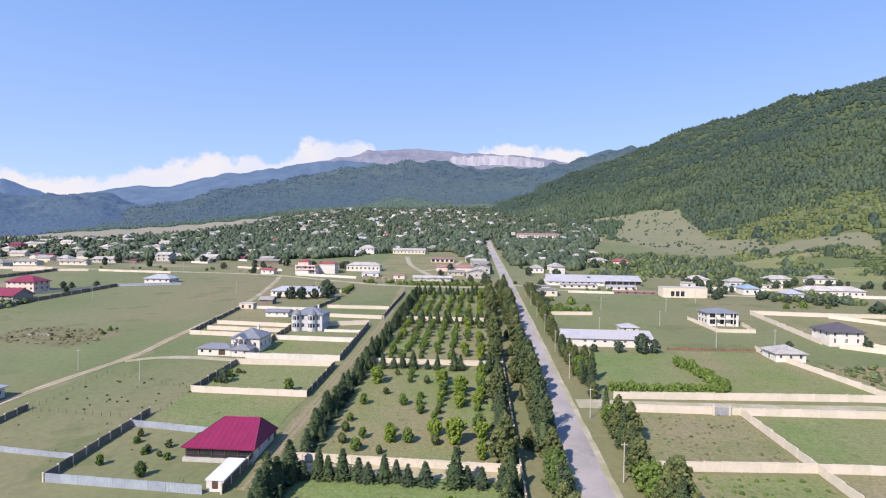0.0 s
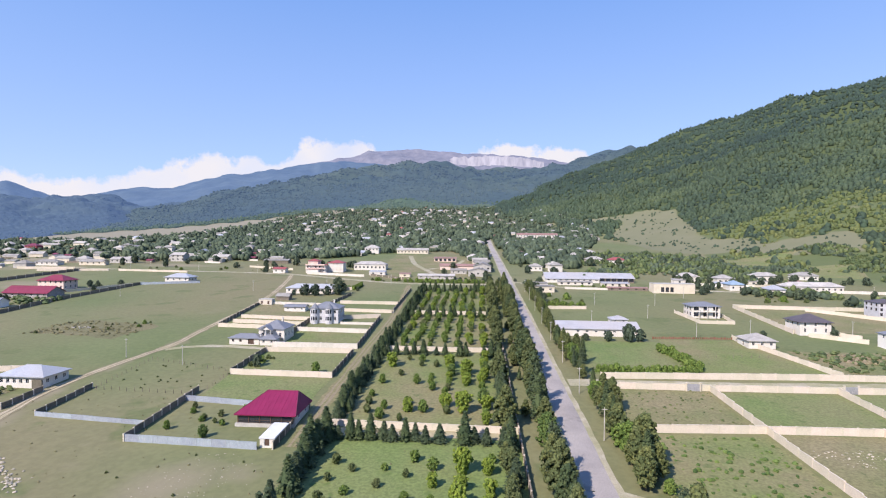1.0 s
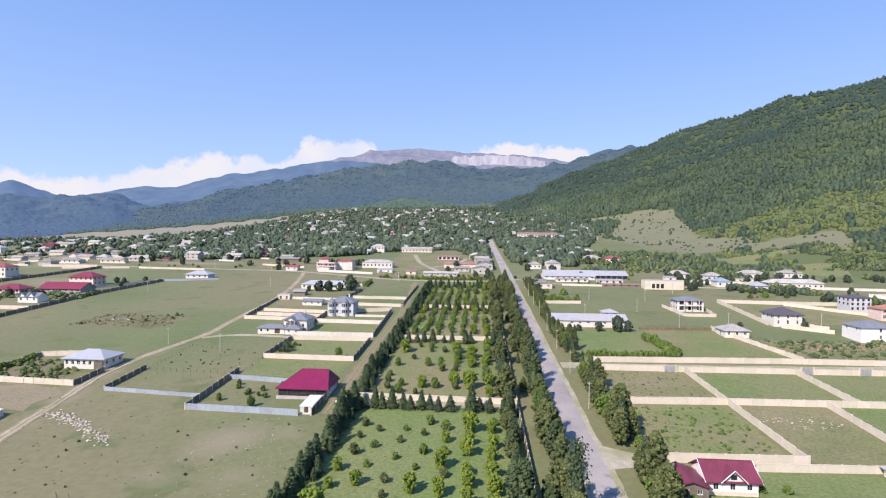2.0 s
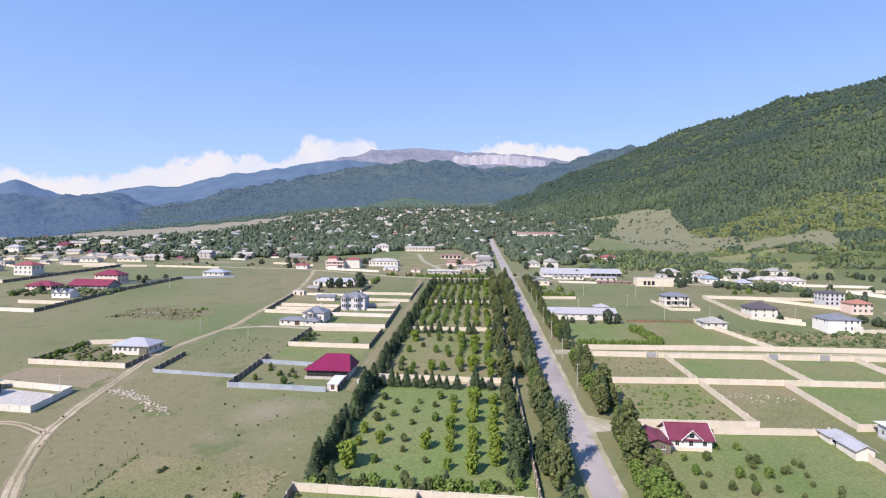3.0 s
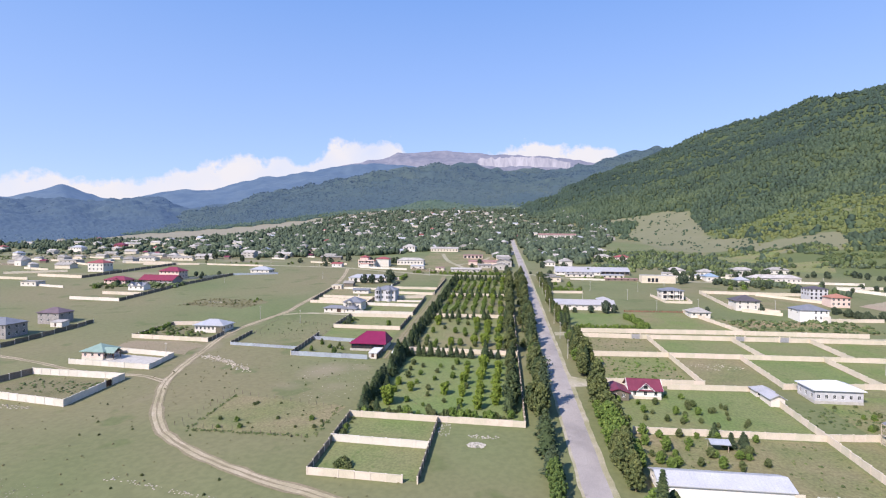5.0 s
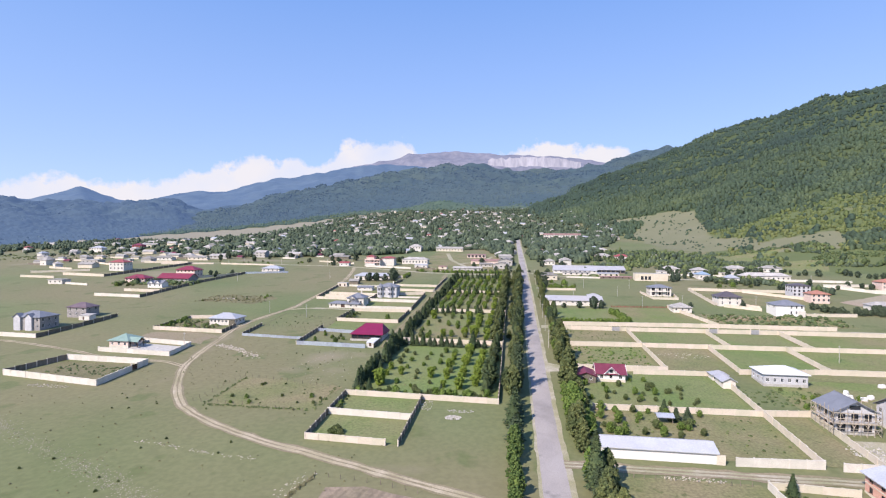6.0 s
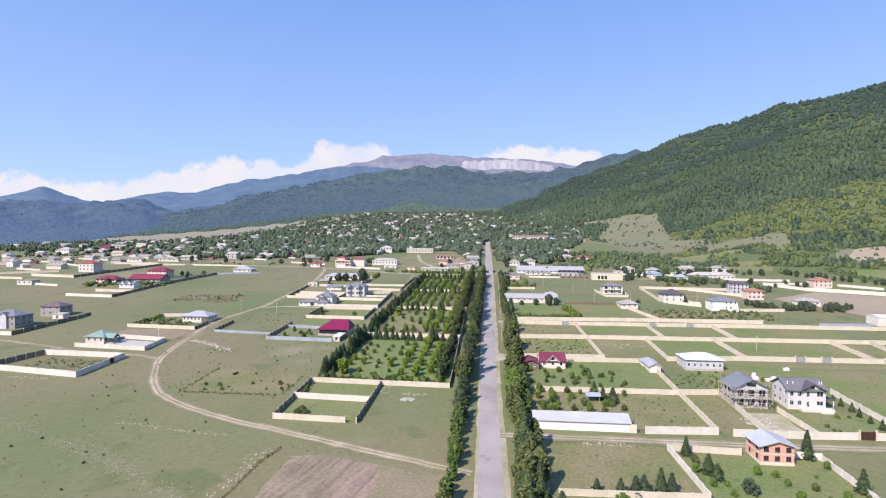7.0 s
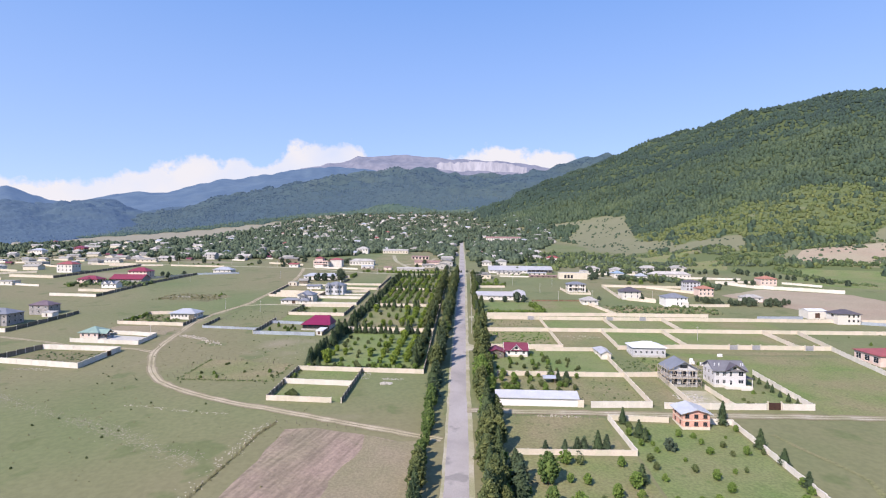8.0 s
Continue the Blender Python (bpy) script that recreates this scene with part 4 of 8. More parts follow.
# ---- buildings ----


def walls_shape(w, d, h, holes, low=-1.2, depth=0.22):
    """The body of a house: four walls round the middle of the plan, with a recess for each opening. holes: (side, u, z, width, height)."""
    s = Shape()
    sides = {"s": ((-w / 2, -d / 2), (1, 0), (0, 1), w), "e": ((w / 2, -d / 2), (0, 1), (-1, 0), d), "n": ((w / 2, d / 2), (-1, 0), (0, -1), w), "w": ((-w / 2, d / 2), (0, -1), (1, 0), d)}
    for key, (o, u, inn, run) in sides.items():
        mine = [(c - ww / 2, c + ww / 2, z, z + hh) for sd, c, z, ww, hh in holes if sd == key]
        us = sorted({0.0, run, *[q[0] for q in mine], *[q[1] for q in mine]})
        zs = sorted({low, h, *[q[2] for q in mine], *[q[3] for q in mine]})

        def at(a, z, k=0.0):
            return (o[0] + u[0] * a + inn[0] * k, o[1] + u[1] * a + inn[1] * k, z)

        for a, b in zip(us, us[1:]):
            for z, y in zip(zs, zs[1:]):
                m = ((a + b) / 2, (z + y) / 2)
                if not any(q[0] < m[0] < q[1] and q[2] < m[1] < q[3] for q in mine):
                    s.face(at(a, z), at(b, z), at(b, y), at(a, y))
        for a, b, z, y in mine:
            k = depth
            s.face(at(a, z, k), at(b, z, k), at(b, y, k), at(a, y, k))
            s.face(at(a, z), at(b, z), at(b, z, k), at(a, z, k))
            s.face(at(a, y, k), at(b, y, k), at(b, y), at(a, y))
            s.face(at(a, z), at(a, z, k), at(a, y, k), at(a, y))
            s.face(at(b, z, k), at(b, z), at(b, y), at(b, y, k))
    s.face((-w / 2, -d / 2, h), (w / 2, -d / 2, h), (w / 2, d / 2, h), (-w / 2, d / 2, h))
    return s


def roof_shape(kind, w, d, h, rise, over=0.5, thick=0.14):
    """A hip, gable (ridge along x or y), shed or flat roof over a plan of w by d."""
    s = Shape()
    a, b = w / 2 + over, d / 2 + over
    e = h - over * rise / (min(w, d) / 2) * 0.5
    if kind == "hip":
        if w >= d:
            r0, r1 = (-(a - b) - .01, 0), ((a - b) + .01, 0)
        else:
            r0, r1 = (0, -(b - a) - .01), (0, (b - a) + .01)
        for z in (0, -thick):
            c = [(-a, -b, e + z), (a, -b, e + z), (a, b, e + z), (-a, b, e + z)]
            t0, t1 = (*r0, h + rise + z), (*r1, h + rise + z)
            if w >= d:
                fs = [(c[0], c[1], t1, t0), (c[1], c[2], t1), (c[2], c[3], t0, t1), (c[3], c[0], t0)]
            else:
                fs = [(c[0], c[1], t0), (c[1], c[2], t1, t0), (c[2], c[3], t1), (c[3], c[0], t0, t1)]
            for q in fs:
                s.face(*(q if z == 0 else q[::-1]))
    elif kind in ("gable_x", "gable_y"):
        for z in (0, -thick):
            if kind == "gable_x":
                p = [(-a, -b, e + z), (a, -b, e + z), (a, 0, h + rise + z), (-a, 0, h + rise + z), (a, b, e + z), (-a, b, e + z)]
                fs = [(p[0], p[1], p[2], p[3]), (p[3], p[2], p[4], p[5])]
            else:
                p = [(-a, -b, e + z), (-a, b, e + z), (0, b, h + rise + z), (0, -b, h + rise + z), (a, b, e + z), (a, -b, e + z)]
                fs = [(p[0], p[3], p[2], p[1]), (p[3], p[5], p[4], p[2])]
            for q in fs:
                s.face(*(q if z == 0 else q[::-1]))
    elif kind == "shed":
        for z in (0, -thick):
            q = ((-a, -b, h + z), (a, -b, h + z), (a, b, h + rise + z), (-a, b, h + rise + z))
            s.face(*(q if z == 0 else q[::-1]))
    else:
        s.box(-a, -b, h, a, b, h + .25)
        return s
    # eaves
    edges = [((-a, -b), (a, -b)), ((a, -b), (a, b)), ((a, b), (-a, b)), ((-a, b), (-a, -b))]
    hh = {"shed": lambda x, y: h + rise * (y + b) / (2 * b)}.get(kind, lambda x, y: e)
    for (x0, y0), (x1, y1) in edges:
        if kind == "gable_x" and x0 == x1:
            for ya, yb, za, zb in ((-b, 0, e, h + rise), (0, b, h + rise, e)):
                s.face((x0, ya, za - thick - .1), (x0, yb, zb - thick - .1), (x0, yb, zb), (x0, ya, za))
            continue
        if kind == "gable_y" and y0 == y1:
            for xa, xb, za, zb in ((-a, 0, e, h + rise), (0, a, h + rise, e)):
                s.face((xa, y0, za - thick - .1), (xb, y0, zb - thick - .1), (xb, y0, zb), (xa, y0, za))
            continue
        s.face((x0, y0, hh(x0, y0) - thick - .1), (x1, y1, hh(x1, y1) - thick - .1), (x1, y1, hh(x1, y1)), (x0, y0, hh(x0, y0)))
    return s


def gable_shape(kind, w, d, h, rise, ends=(-1,)):
    s = Shape()
    for k in ends:
        if kind == "gable_x":
            x = k * (w / 2 - .05)
            s.face((x, -d / 2, h), (x, d / 2, h), (x, 0, h + rise * .93))
        else:
            y = k * (d / 2 - .05)
            s.face((-w / 2, y, h), (w / 2, y, h), (0, y, h + rise * .93))
    return s


def window_at(parent, w, d, side, c, z, ww, hh, frame="frame_white", door=False, plain_pane=False, sill=True):
    """One window or door in its recess: frame, pane and sill."""
    mats = {"s": pose(-w / 2 + c, -d / 2, z), "e": pose(w / 2, -d / 2 + c, z, 0, 0, 90), "n": pose(w / 2 - c, d / 2, z, 0, 0, 180), "w": pose(-w / 2, d / 2 - c, z, 0, 0, 270)}
    at = mats[side]
    if plain_pane:
        part("window", Shape().box(-ww / 2, .1, 0, ww / 2, .16, hh), "glass", parent, at=at)
        return
    fr, f = Shape(), .07
    fr.box(-ww / 2, .05, 0, -ww / 2 + f, .15, hh).box(ww / 2 - f, .05, 0, ww / 2, .15, hh).box(-ww / 2 + f, .05, hh - f, ww / 2 - f, .15, hh).box(-ww / 2 + f, .05, 0, ww / 2 - f, .15, f)
    if not door:
        fr.box(-.03, .06, f, .03, .14, hh - f)
    top = part("door" if door else "window", fr, frame, parent, at=at)
    if door:
        part("door_panel", Shape().box(-ww / 2 + f, .09, f, ww / 2 - f, .13, hh - f).box(ww / 2 - .2, .05, hh * .45, ww / 2 - .14, .09, hh * .5), "frame_dark", top)
    else:
        part("pane", Shape().box(-ww / 2 + f, .095, f, ww / 2 - f, .11, hh - f), "glass", top)
        if sill:
            part("sill", Shape().box(-ww / 2 - .08, -.10, -.08, ww / 2 + .08, .05, -.005), frame, top)


def row_of(side, run, n, z, ww, hh, lo=0.0, hi=1.0):
    return [(side, run * (lo + (hi - lo) * (i + .5) / n), z, ww, hh) for i in range(n)]


def house(name, label, x, y, w, d, h, roof=("hip", 2.2), mats=("plaster", "roof_grey"), holes=(), doors=(), over=.55, turn=0.0, chimney=None, frame="frame_white", plinth=None, cat="house", group="", distant=False):
    """A house whose front line, facing -y, lies at y, with its left corner at x."""
    base = tagged(new(name), label, cat, group)
    cx, cy = x + w / 2, y + d / 2
    base.matrix_basis = pose(cx, cy, max(gz(cx, cy), gz(cx, cy + d / 4)), 0, 0, turn)
    holes, doors = list(holes), list(doors)
    walls = walls_shape(w, d, h, holes + doors)
    roof = roof or ("none", 0)
    if distant and roof[0].startswith("gable"):
        for k in (-1, 1):
            tip = gable_shape(roof[0], w, d, h, roof[1], (k,))
            n = len(walls.v)
            walls.v += tip.v
            walls.f += [tuple(n + i for i in q) for q in tip.f]
    part("wall", walls, mats[0], base)
    if roof[0].startswith("gable") and not distant:
        for k in (-1, 1):
            part("gable", gable_shape(roof[0], w, d, h, roof[1], (k,)), mats[0], base)
    if roof[0] != "none":
        rf = part("roof", roof_shape(roof[0], w, d, h, roof[1], over), mats[1], base)
    if roof[0] not in ("flat", "none") and not distant:
        ridge = Shape()
        if roof[0] == "gable_x":
            ridge.box(-w / 2 - over, -.14, h + roof[1] - .03, w / 2 + over, .14, h + roof[1] + .07)
        elif roof[0] == "gable_y":
            ridge.box(-.14, -d / 2 - over, h + roof[1] - .03, .14, d / 2 + over, h + roof[1] + .07)
        elif roof[0] == "hip":
            k = abs(w - d) / 2 + .1
            ridge.box(*((-k, -.14) if w >= d else (-.14, -k)), h + roof[1] - .04, *((k, .14) if w >= d else (.14, k)), h + roof[1] + .07)
        if ridge.v:
            part("ridge_cap", ridge, mats[1], rf)
    for q in holes:
        window_at(base, w, d, *q, frame=frame, plain_pane=distant, sill=y < 130 and abs(x) < 180)
    for q in doors:
        window_at(base, w, d, *q, frame=frame, door=True)
    if chimney:
        part("chimney", Shape().box(chimney[0] - .35, chimney[1] - .35, h, chimney[0] + .35, chimney[1] + .35, h + roof[1] + .7).box(chimney[0] - .45, chimney[1] - .45, h + roof[1] + .7, chimney[0] + .45, chimney[1] + .45, h + roof[1] + .85), "plaster", base)
    if plinth:
        s = Shape()
        for a in (-1, 1):
            s.box(-w / 2 - .06, a * (d / 2 + .03) - .06, -1.0, w / 2 + .06, a * (d / 2 + .03) + .06, .55)
            s.box(a * (w / 2 + .03) - .06, -d / 2, -1.0, a * (w / 2 + .03) + .06, d / 2, .55)
        part("plinth", s, plinth, base)
    return base


def slab(parent, name, mat, *boxes):
    s = Shape()
    for b in boxes:
        s.box(*b)
    return part(name, s, mat, parent)


def ribs(parent, w, d, h, rise, kind, over, mat, step=1.1):
    """Standing seams of a metal roof, as one part."""
    s = Shape()
    a, b = w / 2 + over, d / 2 + over
    e = h - over * rise / (min(w, d) / 2) * 0.5
    if kind == "gable_x":
        n = int(2 * a / step)
        for i in range(n + 1):
            x = -a + 2 * a * i / n
            for k in (-1, 1):
                s.bar((x, k * b, e + .03), (x, 0, h + rise + .03), .022, n=3)
    elif kind == "hip" and w >= d:
        n = int(2 * a / step)
        for i in range(n + 1):
            x = -a + 2 * a * i / n
            top = min(1.0, (a - abs(x)) / b)
            if top > .05:
                for k in (-1, 1):
                    s.bar((x, k * b, e + .03), (x, k * b * (1 - top), e + (h + rise - e) * top + .03), .022, n=3)
    part("roof_seams", s, mat, parent)


# the house with the crimson roof
h = house("house", "low house with a large crimson metal roof and open veranda", -66.0, 110.5, 14.5, 11.0, 2.7, None, ("plaster", "roof_magenta"),
          row_of("s", 14.5, 4, .8, 1.4, 1.4) + row_of("e", 11, 2, .8, 1.2, 1.3))
big = Shape()
ca, cb, cc, cd = (-9.0, -7.4, 2.75), (8.0, -7.4, 2.75), (8.0, 6.4, 2.75), (-9.0, 6.4, 2.75)
ra, rb = (-3.2, 1.6, 6.9), (5.6, 1.6, 6.9)
for k in (0, -.14):
    up = [tuple((p[0], p[1], p[2] + k)) for p in (ca, cb, cc, cd, ra, rb)]
    for q in ((0, 1, 5, 4), (1, 2, 5), (2, 3, 4, 5), (3, 0, 4)):
        big.face(*[up[t] for t in (q if k == 0 else q[::-1])])
for p, q in ((ca, cb), (cb, cc), (cc, cd), (cd, ca)):
    big.face((p[0], p[1], p[2] - .26), (q[0], q[1], q[2] - .26), q, p)
rf = part("roof", big, "roof_magenta", h)
for p, q in ((ca, ra), (cb, rb), (ra, rb), (cc, rb)):
    part("ridge_cap", Shape().bar((p[0], p[1], p[2] + .03), (q[0], q[1], q[2] + .03), .1, n=4), "roof_maroon", rf)
seams = Shape()
for i in range(13):
    x = -8.4 + 1.32 * i
    t = min(1.0, (x + 9.0) / 5.8, (8.0 - x) / 2.4)
    if t > .05:
        seams.bar((x, -7.4, 2.79), (x, -7.4 + 9.0 * t, 2.79 + 4.15 * t), .018, n=3)
part("roof_seams", seams, "roof_magenta", rf)
# dark sheet added to imitate the deep shade under the eaves
part("veranda_glazing", Shape().box(-8.1, -6.58, .3, 6.7, -6.54, 2.7), "glass", h)
slab(h, "veranda_floor", "concrete", (-8.8, -7.2, -1.0, 7.4, -5.55, .25))
for i in range(6):
    slab(h, "post", "frame_dark", (-8.2 + i * 3.0 - .08, -6.75, .25, -8.2 + i * 3.0 + .08, -6.6, 2.85))
slab(h, "railing", "frame_dark", (-8.2, -6.7, 1.0, 6.8, -6.65, 1.1), (-8.2, -6.7, .45, 6.8, -6.65, .52))
h = house("shed", "white flat-roofed gate shed with a metal roof", -55.7, 97.2, 3.6, 9.5, 2.1, ("shed", .35), ("plaster", "roof_white"), [], [("s", 1.8, 0, 1.4, 2.0)], over=.2, cat="shed")
tank = tagged(new("water_tank"), "white cylindrical water tank lying on the grass", "tank")
tank.matrix_basis = pose(-45.6, 105.5, gz(-45.6, 105.5), 0, 0, 60)
part("barrel", Shape().bar((-1.7, 0, 1.0), (1.7, 0, 1.0), .95, n=14).bar((-1.95, 0, 1.0), (-1.7, 0, 1.0), .6, .95, n=14).bar((1.7, 0, 1.0), (1.95, 0, 1.0), .95, .6, n=14), "frame_white", tank)
for k in (-1.05, 1.05):
    part("cradle", Shape().box(k - .15, -.7, -.3, k + .15, .7, .25), "concrete", tank)

# the walled houses on the west side
h = house("house", "white house with a grey hip roof and front gable", -98.5, 196, 11.5, 11.5, 5.4, ("hip", 3.0), ("plaster", "roof_grey"), row_of("s", 11.5, 3, 1.6, 1.2, 1.9) + row_of("e", 11.5, 3, 1.6, 1.2, 1.8), chimney=(2, 2), plinth="cream")
part("porch_roof", roof_shape("gable_y", 5, 4, 5.2, 1.8, .4), "roof_grey", h, at=Matrix.Translation((-1.5, -6.6, 0)))
part("porch_gable", gable_shape("gable_y", 5, 4, 5.2, 1.8), "plaster", h, at=Matrix.Translation((-1.5, -6.6, 0)))
for k in (-3.6, -1.5, .6):
    part("column", Shape().bar((k, -8.3, -.6), (k, -8.3, 5.25), .2, n=8), "plaster", h)
slab(h, "terrace", "plaster", (-4.6, -9.2, -1.2, 1.6, -6.0, .6))
slab(h, "balustrade", "plaster", (-4.6, -9.2, 1.3, 1.6, -9.0, 1.45), *[(-4.5 + .5 * i, -9.16, .6, -4.35 + .5 * i, -9.04, 1.3) for i in range(13)])
house("gatehouse", "low white gatehouse with a grey roof", -109, 190.5, 13, 6.5, 2.7, ("hip", 1.3), ("plaster", "roof_grey"), row_of("s", 13, 2, .9, 1.0, 1.1, 0, .5), [("s", 9.5, 0, 2.6, 2.3)], frame="frame_dark", cat="house")
house("gatehouse", "low white outbuilding with a grey roof", -95.5, 190, 7, 5, 2.7, ("hip", 1.4), ("plaster", "roof_grey"), row_of("s", 7, 2, .9, 1.0, 1.2), cat="house")
h = house("house", "two-storey blue-grey stone house with turreted bays and grey roof", -88, 234, 14.5, 12, 7.2, ("hip", 2.6), ("grey_block", "roof_grey"),
          row_of("s", 14.5, 4, 1.1, 1.3, 1.8) + row_of("s", 14.5, 4, 4.5, 1.3, 1.8) + row_of("e", 12, 3, 1.1, 1.2, 1.7) + row_of("e", 12, 3, 4.5, 1.2, 1.7), chimney=(3, 2))
for k in (-4.8, 2.6):
    b = Shape()
    pts = [(k + 2.0 * math.cos(a), -6 + 2.0 * math.sin(a)) for a in [math.pi + math.pi * i / 5 for i in range(6)]]
    for p, q in zip(pts, pts[1:]):
        b.face((*p, -1), (*q, -1), (*q, 7.3), (*p, 7.3))
    bay = part("bay", b, "grey_block", h)
    c = Shape()
    for p, q in zip(pts, pts[1:]):
        c.face(((p[0] - k) * 1.15 + k, (p[1] + 6) * 1.15 - 6, 7.2), ((q[0] - k) * 1.15 + k, (q[1] + 6) * 1.15 - 6, 7.2), (k, -5.6, 9.8))
    c.face(*[((p[0] - k) * 1.15 + k, (p[1] + 6) * 1.15 - 6, 7.2) for p in pts])
    part("bay_roof", c, "roof_grey", bay)
    for z in (1.2, 4.6):
        for j in (1, 2, 3):
            p, q = Vector(pts[j]), Vector(pts[j + 1])
            m, u = (p + q) / 2, (q - p).normalized()
            n = Vector((u.y, -u.x))
            at = Matrix(((u.x, -n.x, 0, m.x + n.x * .02), (u.y, -n.y, 0, m.y + n.y * .02), (0, 0, 1, z), (0, 0, 0, 1)))
            part("bay_window", Shape().box(-.42, -.03, 0, .42, .03, 1.9), "glass", bay, at=at)
house("house", "long house with a pale blue-grey metal roof behind trees", -134, 323, 36, 11, 3.4, ("hip", 2.4), ("plaster", "roof_zinc"), row_of("s", 36, 8, 1, 1.4, 1.5))
h = house("shed", "cream block outbuilding with open doorways", -135, 281, 8, 5, 2.8, ("flat", 0), ("cream", "concrete"), [], row_of("s", 8, 2, 0, 1.4, 2.1), over=.1, cat="shed")
house("shed", "small wooden shed with a brown pitched roof", -130, 296, 8, 6, 2.6, ("gable_x", 1.6), ("dark_wall", "roof_old"), [], cat="shed")
house("shed", "low grey-roofed farm shed", -112, 262, 12, 6, 2.6, ("gable_x", 1.0), ("plaster", "roof_grey"), row_of("s", 12, 3, .9, 1, 1), cat="shed")

# farms on the western pasture
h = house("house", "long white house with a pale blue metal hip roof", -157.8, 132, 15.6, 10.5, 3.6, ("hip", 2.3), ("plaster", "roof_zinc"), row_of("s", 15.6, 5, 1.1, 1.1, 1.5, 0, .72) + row_of("e", 10.5, 3, 1.1, 1.2, 1.4), over=.8)
# dark slab imitates the shade of a porch recess that isn't modelled
slab(h, "porch", "dark_wall", (4.2, -5.7, -1, 7.6, -5.3, 2.5))
h = house("house", "brick house with a green metal hip roof", -176.5, 80, 9.8, 9.5, 3.4, ("hip", 2.4), ("pink_plaster", "roof_green"), row_of("s", 9.8, 3, 1.1, 1.1, 1.4) + row_of("e", 9.5, 3, 1.0, 1.5, 1.6), over=.7, plinth="white_wall")
part("porch_roof", roof_shape("gable_x", 5.2, 4.6, 2.9, 1.7, .35), "roof_green", h, at=Matrix.Translation((6.6, -1.6, 0)))
part("porch_gable", gable_shape("gable_x", 5.2, 4.6, 2.9, 1.7, (1,)), "frame_dark", h, at=Matrix.Translation((6.6, -1.6, 0)))
for i in (5.2, 9.0):
    for j in (-3.7, .5):
        part("porch_post", Shape().box(i - .12, j - .12, -.8, i + .12, j + .12, 2.9), "frame_dark", h)
slab(h, "porch_floor", "concrete", (4.95, -3.9, -.9, 9.2, .7, .15))
h = house("house", "two-storey grey stone house with hipped grey roofs", -257, 106, 16.5, 12, 6.8, ("hip", 2.6), ("grey_shaded_stone", "roof_grey"),
          row_of("s", 16.5, 5, 1.1, 1.1, 1.6) + row_of("s", 16.5, 5, 4.3, 1.1, 1.6) + row_of("e", 12, 3, 1.1, 1.2, 1.6) + row_of("e", 12, 3, 4.3, 1.2, 1.6))
for k in (-5, 2):
    part("porch_gable", gable_shape("gable_y", 4.2, 3, 6.8, 1.9), "grey_block", h, at=Matrix.Translation((k, -5.5, 0)))
    part("porch_roof", roof_shape("gable_y", 4.2, 3, 6.8, 1.9, .3), "roof_grey", h, at=Matrix.Translation((k, -5.5, 0)))
    slab(h, "bay", "grey_block", (k - 2, -6.95, -1, k + 2, -5.9, 6.8))
house("house", "two-storey grey-brown house with a mauve-brown roof", -255.5, 139, 13, 10, 6.0, ("hip", 2.4), ("grey_shaded_stone", "roof_mauve"), row_of("s", 13, 3, 1.0, 1.1, 1.4) + row_of("s", 13, 3, 3.9, 1.1, 1.4) + row_of("e", 10, 2, 3.9, 1.2, 1.4))
house("shed", "small white lean-to outbuilding", -242, 133, 7, 5, 2.6, ("shed", .6), ("plaster", "roof_old"), [], [("s", 3, 0, 1.2, 2)], over=.2, cat="shed")
house("house", "pink-walled house with a crimson hip roof", -332, 280, 19, 12, 3.4, ("hip", 2.8), ("pink_plaster", "roof_crimson"), row_of("s", 19, 5, 1.2, 1.5, 1.7) + row_of("e", 12, 3, 1.2, 1.3, 1.6), over=.8)
# shade of the deep eaves is put into the grey wall colour
house("house", "long house with a crimson metal roof", -306, 288, 30, 14, 2.8, ("gable_x", 3.8), ("grey_shaded_stone", "roof_crimson"), row_of("s", 30, 7, .8, 1.4, 1.4), over=.8)
house("house", "two-storey house with a crimson hip roof", -309, 318, 19, 13, 6.6, ("hip", 3.4), ("pink_plaster", "roof_crimson"), row_of("s", 19, 5, 1.1, 1.4, 1.7) + row_of("s", 19, 5, 4.4, 1.4, 1.7) + row_of("e", 13, 3, 4.4, 1.3, 1.7) + row_of("e", 13, 3, 1.1, 1.3, 1.7), over=.8)
h = house("house", "small white house with two front gables beside the crimson-roofed houses", -290, 254, 13, 8, 3.4, ("gable_x", 2.2), ("whitewash", "roof_grey"), row_of("s", 13, 3, 1.0, 1.2, 1.5))
for k in (-3.4, 2.6):
    part("front_gable", gable_shape("gable_y", 4.6, 3, 3.4, 2.6), "whitewash", h, at=Matrix.Translation((k, -2.8, 0)))
    part("gable_roof", roof_shape("gable_y", 4.6, 3.4, 3.4, 2.6, .3), "roof_grey", h, at=Matrix.Translation((k, -2.7, 0)))
house("house", "two-storey white house with an orange-red roof", -413, 356, 17, 13, 8.6, ("hip", 2.8), ("plaster", "roof_red"), row_of("s", 17, 4, 1.2, 1.5, 2.0) + row_of("s", 17, 4, 5.0, 1.5, 2.0) + row_of("e", 13, 3, 5.0, 1.4, 2.0))
house("house", "pale flat-roofed house beyond the pasture", -505, 420, 22, 12, 4.0, ("flat", 0), ("concrete", "roof_old"), row_of("s", 22, 4, 1.1, 1.4, 1.5), distant=True)
house("house", "low white house with a grey roof", -440, 462, 22, 11, 3.4, ("hip", 2.2), ("plaster", "roof_old"), row_of("s", 26, 5, 1.1, 1.4, 1.5), distant=True)
house("house", "long pale house with a grey sheet roof", -400, 470, 24, 10, 3.2, ("gable_x", 2.2), ("cream", "roof_old"), row_of("s", 30, 5, 1.1, 1.4, 1.5), distant=True)
